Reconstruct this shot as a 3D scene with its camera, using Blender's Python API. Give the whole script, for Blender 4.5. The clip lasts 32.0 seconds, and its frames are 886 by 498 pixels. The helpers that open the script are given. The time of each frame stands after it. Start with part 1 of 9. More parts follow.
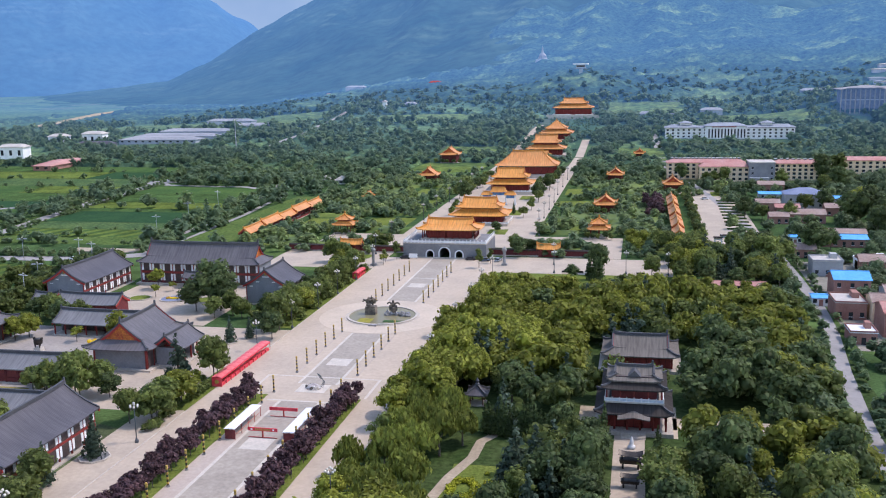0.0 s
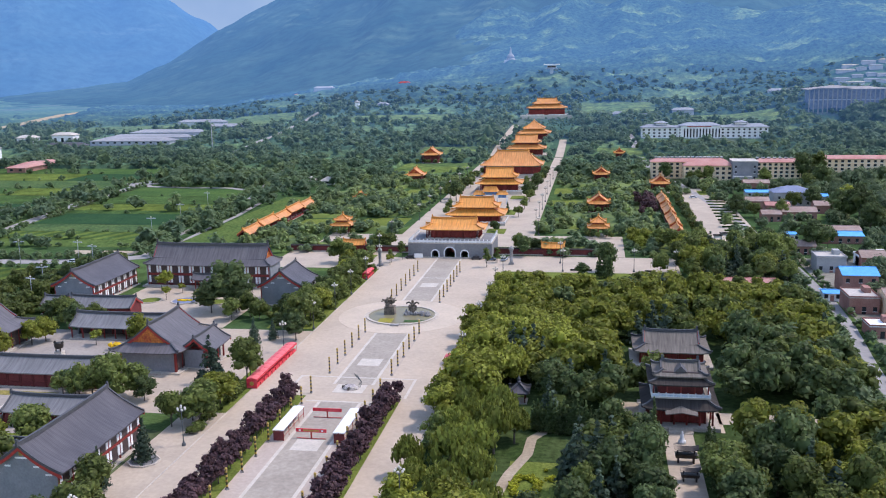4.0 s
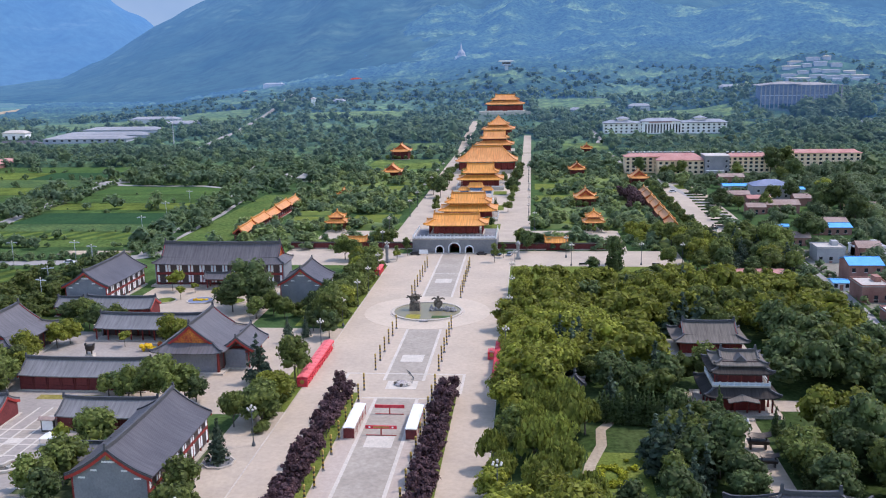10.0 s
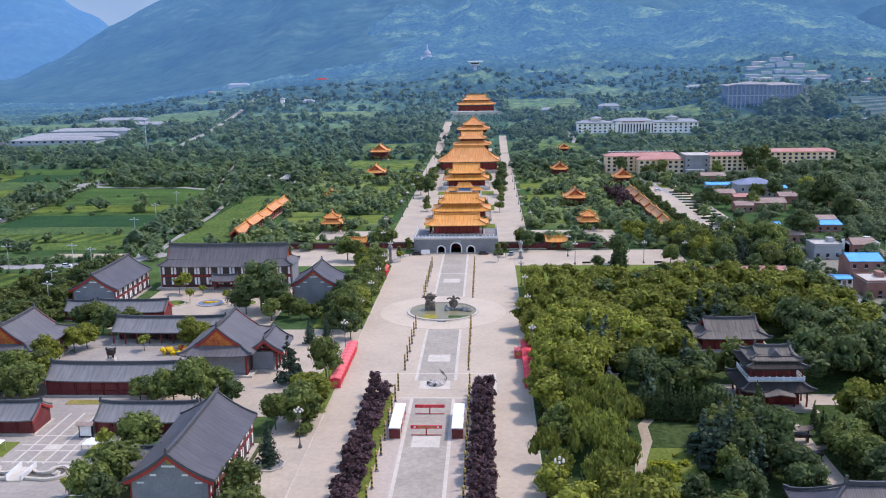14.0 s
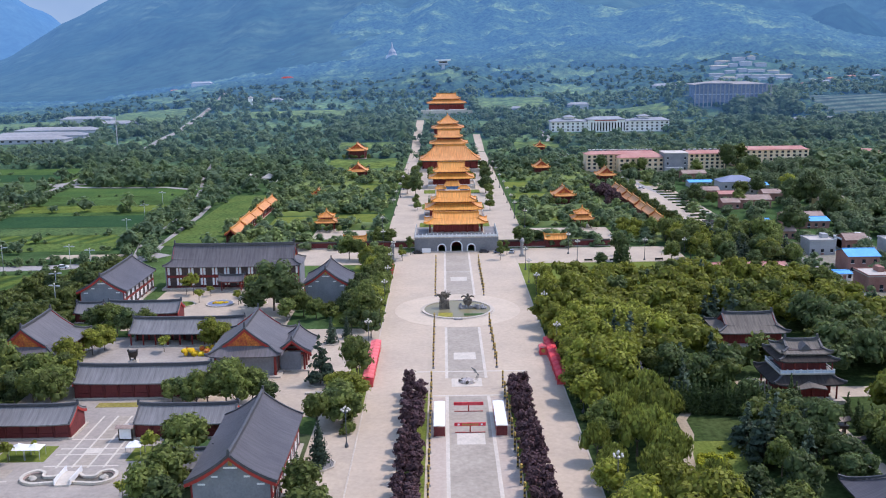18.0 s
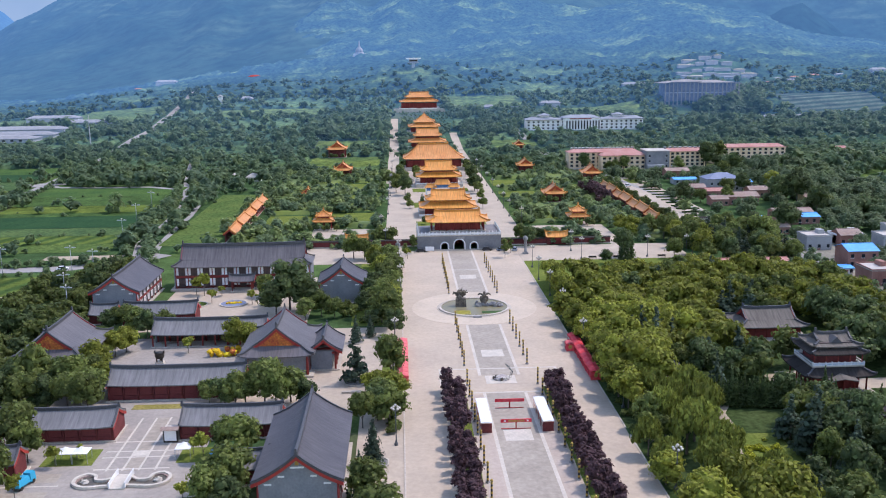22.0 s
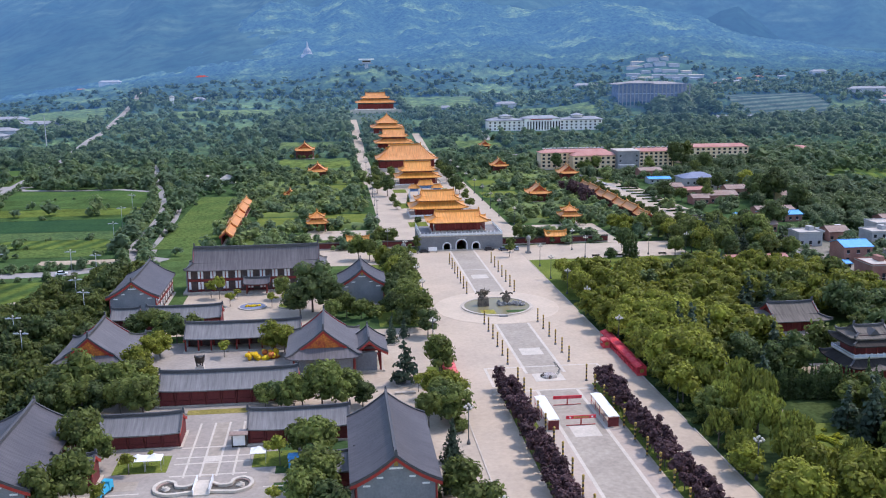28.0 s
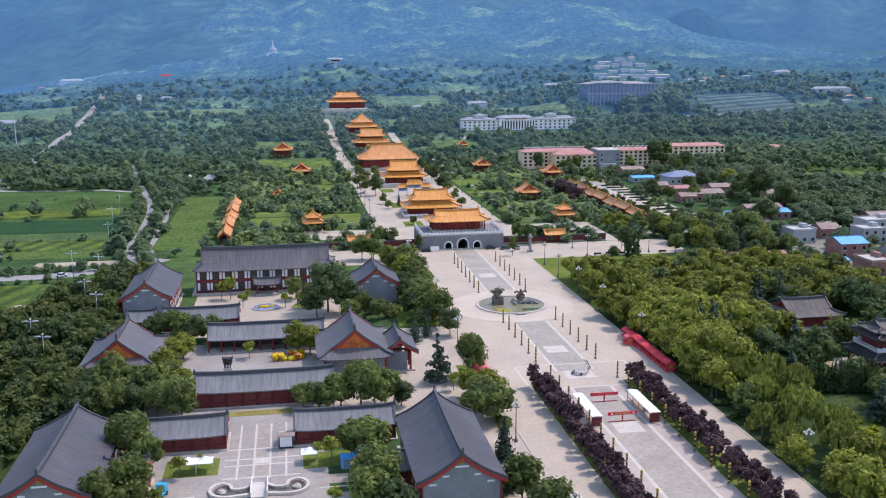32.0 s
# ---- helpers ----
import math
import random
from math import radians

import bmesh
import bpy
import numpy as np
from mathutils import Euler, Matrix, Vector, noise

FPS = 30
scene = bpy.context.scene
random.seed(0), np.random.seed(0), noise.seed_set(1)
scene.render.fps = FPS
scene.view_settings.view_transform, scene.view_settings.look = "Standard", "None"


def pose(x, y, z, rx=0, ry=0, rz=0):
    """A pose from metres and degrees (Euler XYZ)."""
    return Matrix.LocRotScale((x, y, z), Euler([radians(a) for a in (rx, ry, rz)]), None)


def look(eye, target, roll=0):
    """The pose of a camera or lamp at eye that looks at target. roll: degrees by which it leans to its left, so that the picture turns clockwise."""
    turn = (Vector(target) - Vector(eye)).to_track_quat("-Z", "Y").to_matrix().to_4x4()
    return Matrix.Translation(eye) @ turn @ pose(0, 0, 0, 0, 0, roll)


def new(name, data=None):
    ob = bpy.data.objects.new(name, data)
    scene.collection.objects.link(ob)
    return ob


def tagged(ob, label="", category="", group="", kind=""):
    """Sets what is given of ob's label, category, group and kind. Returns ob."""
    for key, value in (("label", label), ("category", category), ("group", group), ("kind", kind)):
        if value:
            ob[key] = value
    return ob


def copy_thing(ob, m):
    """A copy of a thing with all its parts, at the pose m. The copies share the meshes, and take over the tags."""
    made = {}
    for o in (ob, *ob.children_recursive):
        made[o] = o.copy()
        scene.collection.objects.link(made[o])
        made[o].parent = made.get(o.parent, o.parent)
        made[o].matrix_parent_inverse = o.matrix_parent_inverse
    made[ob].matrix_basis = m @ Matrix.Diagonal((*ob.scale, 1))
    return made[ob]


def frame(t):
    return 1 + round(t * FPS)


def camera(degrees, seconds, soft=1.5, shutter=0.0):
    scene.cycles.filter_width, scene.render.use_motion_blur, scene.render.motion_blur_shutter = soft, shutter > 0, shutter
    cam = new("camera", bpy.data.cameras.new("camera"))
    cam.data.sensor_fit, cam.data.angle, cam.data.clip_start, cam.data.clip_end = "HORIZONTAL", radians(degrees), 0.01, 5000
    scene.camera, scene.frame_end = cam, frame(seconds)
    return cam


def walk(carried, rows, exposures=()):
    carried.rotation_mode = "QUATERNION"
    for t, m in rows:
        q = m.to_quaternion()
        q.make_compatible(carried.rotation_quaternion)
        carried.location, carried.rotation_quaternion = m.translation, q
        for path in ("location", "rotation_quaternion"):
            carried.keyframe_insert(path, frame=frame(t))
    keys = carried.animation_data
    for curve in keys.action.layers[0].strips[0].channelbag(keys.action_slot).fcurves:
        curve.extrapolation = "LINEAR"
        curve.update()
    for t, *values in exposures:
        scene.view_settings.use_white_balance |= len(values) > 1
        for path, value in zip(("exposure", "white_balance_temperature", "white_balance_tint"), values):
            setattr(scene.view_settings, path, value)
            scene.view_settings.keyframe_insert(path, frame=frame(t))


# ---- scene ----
# the camera's glide over the forecourt, and its lens
cam = camera(50.62, 32.0, soft=1.1)
PATH = [
    (0, (78.663, -220.177, 78.412), (37.973, -28.122, 40.212), -1.04),
    (1, (73.902, -221.226, 78.375), (35.507, -28.672, 40.312), -0.97),
    (2, (69.177, -222.223, 78.357), (32.864, -29.252, 40.361), -0.98),
    (3, (64.482, -223.168, 78.356), (30.245, -29.828, 40.310), -1.00),
    (4, (59.810, -224.064, 78.371), (27.710, -30.388, 40.172), -1.01),
    (5, (55.159, -224.911, 78.399), (25.250, -30.926, 39.988), -1.01),
    (6, (50.521, -225.711, 78.439), (22.835, -31.441, 39.805), -1.00),
    (7, (45.894, -226.464, 78.490), (20.435, -31.929, 39.656), -0.99),
    (8, (41.272, -227.172, 78.549), (18.034, -32.390, 39.563), -0.98),
    (9, (36.653, -227.834, 78.615), (15.629, -32.821, 39.529), -0.98),
    (10, (32.034, -228.451, 78.688), (13.227, -33.222, 39.548), -0.97),
    (11, (27.411, -229.024, 78.765), (10.840, -33.597, 39.602), -0.97),
    (12, (22.782, -229.551, 78.845), (8.478, -33.947, 39.671), -0.96),
    (13, (18.146, -230.033, 78.928), (6.145, -34.278, 39.738), -0.95),
    (14, (13.499, -230.469, 79.012), (3.837, -34.592, 39.786), -0.93),
    (15, (8.842, -230.858, 79.096), (1.543, -34.892, 39.806), -0.90),
    (16, (4.174, -231.201, 79.180), (-0.756, -35.179, 39.796), -0.87),
    (17, (-0.507, -231.495, 79.262), (-3.079, -35.451, 39.760), -0.84),
    (18, (-5.200, -231.739, 79.342), (-5.444, -35.705, 39.708), -0.81),
    (19, (-9.905, -231.932, 79.419), (-7.862, -35.936, 39.652), -0.78),
    (20, (-14.622, -232.072, 79.493), (-10.333, -36.137, 39.604), -0.76),
    (21, (-19.348, -232.158, 79.562), (-12.848, -36.304, 39.575), -0.75),
    (22, (-24.083, -232.188, 79.627), (-15.387, -36.433, 39.571), -0.73),
    (23, (-28.825, -232.158, 79.688), (-17.923, -36.522, 39.594), -0.71),
    (24, (-33.572, -232.067, 79.743), (-20.428, -36.570, 39.642), -0.69),
    (25, (-38.321, -231.913, 79.794), (-22.882, -36.581, 39.707), -0.66),
    (26, (-43.069, -231.692, 79.839), (-25.279, -36.554, 39.780), -0.62),
    (27, (-47.812, -231.401, 79.878), (-27.631, -36.490, 39.848), -0.58),
    (28, (-52.547, -231.038, 79.913), (-29.971, -36.385, 39.904), -0.54),
    (29, (-57.270, -230.598, 79.942), (-32.344, -36.232, 39.940), -0.50),
    (30, (-61.977, -230.079, 79.966), (-34.779, -36.021, 39.948), -0.48),
    (31, (-66.661, -229.477, 79.986), (-37.251, -35.752, 39.916), -0.44),
    (32, (-71.318, -228.787, 80.001), (-39.612, -35.449, 39.812), -0.34),
]
walk(cam, [(t, look(eye, target, roll)) for t, eye, target, roll in PATH], [(0, 0.985, 6420, 20.5), (32, 0.985, 6420, 20.5)])

# ---- sky, sun and exposure
SUN_EL, SUN_AZ = 57.0, 72.0      # degrees above the horizon; degrees from +y towards +x
world = bpy.data.worlds.new("sky")
scene.world = world
world.use_nodes = True
wn = world.node_tree.nodes
sky = wn.new("ShaderNodeTexSky")
sky.sky_type = "NISHITA"
sky.sun_disc = False
sky.sun_elevation = radians(SUN_EL)
sky.sun_rotation = radians(SUN_AZ)
sky.dust_density, sky.air_density, sky.altitude = 1.0, 1.3, 400
wn["Background"].inputs["Strength"].default_value = 0.15
world.node_tree.links.new(sky.outputs["Color"], wn["Background"].inputs["Color"])

sun_dir = Vector((math.sin(radians(SUN_AZ)) * math.cos(radians(SUN_EL)), math.cos(radians(SUN_AZ)) * math.cos(radians(SUN_EL)), math.sin(radians(SUN_EL))))
sun = new("sun", bpy.data.lights.new("sun", "SUN"))
sun.data.energy, sun.data.angle, sun.data.color = 1.50, radians(3.0), (1.0, 0.945, 0.875)
sun.matrix_world = look(sun_dir * 300, (0, 0, 0))
scene.view_settings.exposure = 0.985


# ---- materials
def nodes_of(name):
    m = bpy.data.materials.new(name)
    m.use_nodes = True
    return m, m.node_tree.nodes, m.node_tree.links, m.node_tree.nodes["Principled BSDF"]


def grain(ns, ls, vec, scale, detail=4.0, rough=0.6):
    n = ns.new("ShaderNodeTexNoise")
    n.inputs["Scale"].default_value, n.inputs["Detail"].default_value, n.inputs["Roughness"].default_value = scale, detail, rough
    ls.new(vec, n.inputs["Vector"])
    return n.outputs["Fac"]


def ranged(ns, ls, value, lo, hi, a=0.3, b=0.7):
    r = ns.new("ShaderNodeMapRange")
    for key, v in zip(("From Min", "From Max", "To Min", "To Max"), (a, b, lo, hi)):
        r.inputs[key].default_value = v
    ls.new(value, r.inputs["Value"])
    return r.outputs["Result"]


def times(ns, ls, a, b):
    m = ns.new("ShaderNodeMath")
    m.operation = "MULTIPLY"
    ls.new(a, m.inputs[0]), ls.new(b, m.inputs[1])
    return m.outputs[0]


def scaled(ns, ls, colour, value):
    v = ns.new("ShaderNodeVectorMath")
    v.operation = "SCALE"
    if isinstance(colour, tuple):
        v.inputs[0].default_value = colour[:3]
    else:
        ls.new(colour, v.inputs[0])
    ls.new(value, v.inputs["Scale"])
    return v.outputs[0]


def blended(ns, ls, fac, a, b):
    m = ns.new("ShaderNodeMix")
    m.data_type = "RGBA"
    ls.new(fac, m.inputs["Factor"])
    for key, c in ((6, a), (7, b)):
        if isinstance(c, tuple):
            m.inputs[key].default_value = (*c[:3], 1)
        else:
            ls.new(c, m.inputs[key])
    return m.outputs[2]


def painted_haze(ns, ls, haze_glow):
    """Strength of the blue glow painted on things as distance haze: (y0, a, y1, b), rising with their distance up the
    valley.
    """
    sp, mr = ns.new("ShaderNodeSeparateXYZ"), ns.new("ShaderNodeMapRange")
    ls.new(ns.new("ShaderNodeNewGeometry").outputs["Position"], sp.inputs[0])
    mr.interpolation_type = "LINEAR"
    for k, v in zip(("From Min", "To Min", "From Max", "To Max"), haze_glow):
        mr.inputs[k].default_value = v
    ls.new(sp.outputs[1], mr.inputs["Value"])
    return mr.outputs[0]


def surface(name, base, other=None, rough=0.8, metal=0.0, var=0.2, big=0.08, small=1.5, bump=0.15, spread=0.0, spec=0.3, haze_glow=None):
    """A weathered surface: base blends to other in stains, with fine grain on top; spread varies single pieces."""
    m, ns, ls, bsdf = nodes_of(name)
    co = ns.new("ShaderNodeTexCoord").outputs["Object"]
    stains, fine = grain(ns, ls, co, big), grain(ns, ls, co, small, 5.0)
    col = blended(ns, ls, ranged(ns, ls, stains, 0, 1, 0.38, 0.62), base, other or tuple(c * 0.8 for c in base))
    col = scaled(ns, ls, col, ranged(ns, ls, fine, 1 - var, 1 + var))
    if spread:
        rnd = ns.new("ShaderNodeObjectInfo").outputs["Random"]
        col = scaled(ns, ls, col, ranged(ns, ls, rnd, 1 - spread, 1 + spread, 0, 1))
    ls.new(col, bsdf.inputs["Base Color"])
    bsdf.inputs["Roughness"].default_value, bsdf.inputs["Metallic"].default_value = rough, metal
    bsdf.inputs["Specular IOR Level"].default_value = spec
    # distance haze painted on as a blue glow of the surface
    if haze_glow:
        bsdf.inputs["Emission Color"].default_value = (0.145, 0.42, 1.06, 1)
        ls.new(painted_haze(ns, ls, haze_glow), bsdf.inputs["Emission Strength"])
    if bump:
        b = ns.new("ShaderNodeBump")
        b.inputs["Strength"].default_value, b.inputs["Distance"].default_value = bump, 0.1
        ls.new(fine, b.inputs["Height"]), ls.new(b.outputs[0], bsdf.inputs["Normal"])
    return m


def tiles(name, base, other, rough=0.45, pitch=0.42, gloss=0.35):
    """Rows of roof tiles running down every slope, with streaks of weather."""
    m, ns, ls, bsdf = nodes_of(name)
    tc = ns.new("ShaderNodeTexCoord")
    n, p = ns.new("ShaderNodeSeparateXYZ"), ns.new("ShaderNodeSeparateXYZ")
    ls.new(tc.outputs["Normal"], n.inputs[0]), ls.new(tc.outputs["Object"], p.inputs[0])
    ab = []
    for k in (0, 1):
        a = ns.new("ShaderNodeMath")
        a.operation = "ABSOLUTE"
        ls.new(n.outputs[k], a.inputs[0])
        ab.append(a.outputs[0])
    gt = ns.new("ShaderNodeMath")
    gt.operation = "GREATER_THAN"
    ls.new(ab[0], gt.inputs[0]), ls.new(ab[1], gt.inputs[1])
    across = ns.new("ShaderNodeMix")
    ls.new(gt.outputs[0], across.inputs["Factor"]), ls.new(p.outputs[0], across.inputs[2]), ls.new(p.outputs[1], across.inputs[3])
    down = ns.new("ShaderNodeMix")
    ls.new(gt.outputs[0], down.inputs["Factor"]), ls.new(p.outputs[1], down.inputs[2]), ls.new(p.outputs[0], down.inputs[3])
    v = ns.new("ShaderNodeCombineXYZ")
    ls.new(across.outputs[0], v.inputs[0])
    ls.new(times(ns, ls, down.outputs[0], ranged(ns, ls, across.outputs[0], 0.12, 0.12)), v.inputs[1])
    wave = ns.new("ShaderNodeMath")
    wave.operation = "SINE"
    k = ns.new("ShaderNodeMath")
    k.operation, k.inputs[1].default_value = "MULTIPLY", 2 * math.pi / pitch
    ls.new(across.outputs[0], k.inputs[0]), ls.new(k.outputs[0], wave.inputs[0])
    streak, stain = grain(ns, ls, v.outputs[0], 1.6, 5.0), grain(ns, ls, tc.outputs["Object"], 0.16)
    col = blended(ns, ls, ranged(ns, ls, stain, 0, 1, 0.35, 0.65), base, other)
    col = scaled(ns, ls, col, ranged(ns, ls, streak, 0.70, 1.28))
    col = scaled(ns, ls, col, ranged(ns, ls, wave.outputs[0], 0.97, 1.02, -1, 1))
    ls.new(col, bsdf.inputs["Base Color"])
    bsdf.inputs["Roughness"].default_value = rough
    bsdf.inputs["Specular IOR Level"].default_value = gloss
    b = ns.new("ShaderNodeBump")
    b.inputs["Strength"].default_value, b.inputs["Distance"].default_value = 0.13, 0.05
    ls.new(wave.outputs[0], b.inputs["Height"]), ls.new(b.outputs[0], bsdf.inputs["Normal"])
    return m


def foliage(name, base, other, spread=0.25, glow=0.35, patches=0.35, leafy=0.4, haze_glow=None):
    """Leaves: every clump has its own shade, every tree its own tint, and some light passes through."""
    m, ns, ls, bsdf = nodes_of(name)
    isl = ns.new("ShaderNodeNewGeometry").outputs["Random Per Island"]
    rnd = ns.new("ShaderNodeObjectInfo").outputs["Random"]
    co = ns.new("ShaderNodeTexCoord").outputs["Object"]
    patch = grain(ns, ls, co, patches, 3.0)
    col = blended(ns, ls, ranged(ns, ls, patch, 0, 1, 0.35, 0.65), base, other)
    col = scaled(ns, ls, col, ranged(ns, ls, isl, 1 - leafy, 1 + leafy, 0, 1))
    col = scaled(ns, ls, col, ranged(ns, ls, rnd, 1 - spread, 1 + spread, 0, 1))
    ls.new(col, bsdf.inputs["Base Color"])
    bsdf.inputs["Roughness"].default_value, bsdf.inputs["Specular IOR Level"].default_value = 0.6, 0.2
    # far leaves glow blue: haze painted into their emission
    if haze_glow:
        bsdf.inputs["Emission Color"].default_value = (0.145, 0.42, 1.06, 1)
        ls.new(painted_haze(ns, ls, haze_glow), bsdf.inputs["Emission Strength"])
    tr, mix = ns.new("ShaderNodeBsdfTranslucent"), ns.new("ShaderNodeMixShader")
    ls.new(col, tr.inputs["Color"])
    mix.inputs[0].default_value = glow
    ls.new(bsdf.outputs[0], mix.inputs[1]), ls.new(tr.outputs[0], mix.inputs[2])
    ls.new(mix.outputs[0], ns["Material Output"].inputs["Surface"])
    return m


FAR = (460, 0.0, 1500, 0.182)      # haze glow painted on things beyond the halls: y0, strength, y1, strength


def canopy_leaves(name, dark, light, meadow, share=0.0):
    """A closed canopy seen from afar: belts of dark trees, paler orchards, and openings of bright grass and scrub."""
    m, ns, ls, bsdf = nodes_of(name)
    co = ns.new("ShaderNodeTexCoord").outputs["Object"]
    mp = ns.new("ShaderNodeMapping")
    mp.inputs["Scale"].default_value = (0.55, 1.0, 1.0)
    ls.new(co, mp.inputs["Vector"])
    v = mp.outputs[0]
    cover = ns.new("ShaderNodeAttribute")
    cover.attribute_name = "cover"
    closed = ns.new("ShaderNodeMath")
    closed.operation = "ADD"
    ls.new(cover.outputs["Fac"], closed.inputs[0])
    ls.new(ranged(ns, ls, grain(ns, ls, v, 0.035, 5.0, 0.65), -0.32, 0.32), closed.inputs[1])
    col = blended(ns, ls, ranged(ns, ls, closed.outputs[0], 0, 1, share - 0.12, share + 0.16), meadow, light)
    col = blended(ns, ls, ranged(ns, ls, closed.outputs[0], 0, 1, share + 0.12, share + 0.55), col, dark)
    col = scaled(ns, ls, col, ranged(ns, ls, grain(ns, ls, co, 0.13, 5.0, 0.7), 0.5, 1.5, 0.36, 0.64))
    col = scaled(ns, ls, col, ranged(ns, ls, grain(ns, ls, co, 0.55, 3.0), 0.75, 1.25))
    ls.new(col, bsdf.inputs["Base Color"])
    bsdf.inputs["Roughness"].default_value, bsdf.inputs["Specular IOR Level"].default_value = 0.95, 0.0
    # the blue of the distance is painted here as a glowing canopy
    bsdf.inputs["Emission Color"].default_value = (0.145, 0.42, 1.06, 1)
    ls.new(painted_haze(ns, ls, FAR), bsdf.inputs["Emission Strength"])
    return m


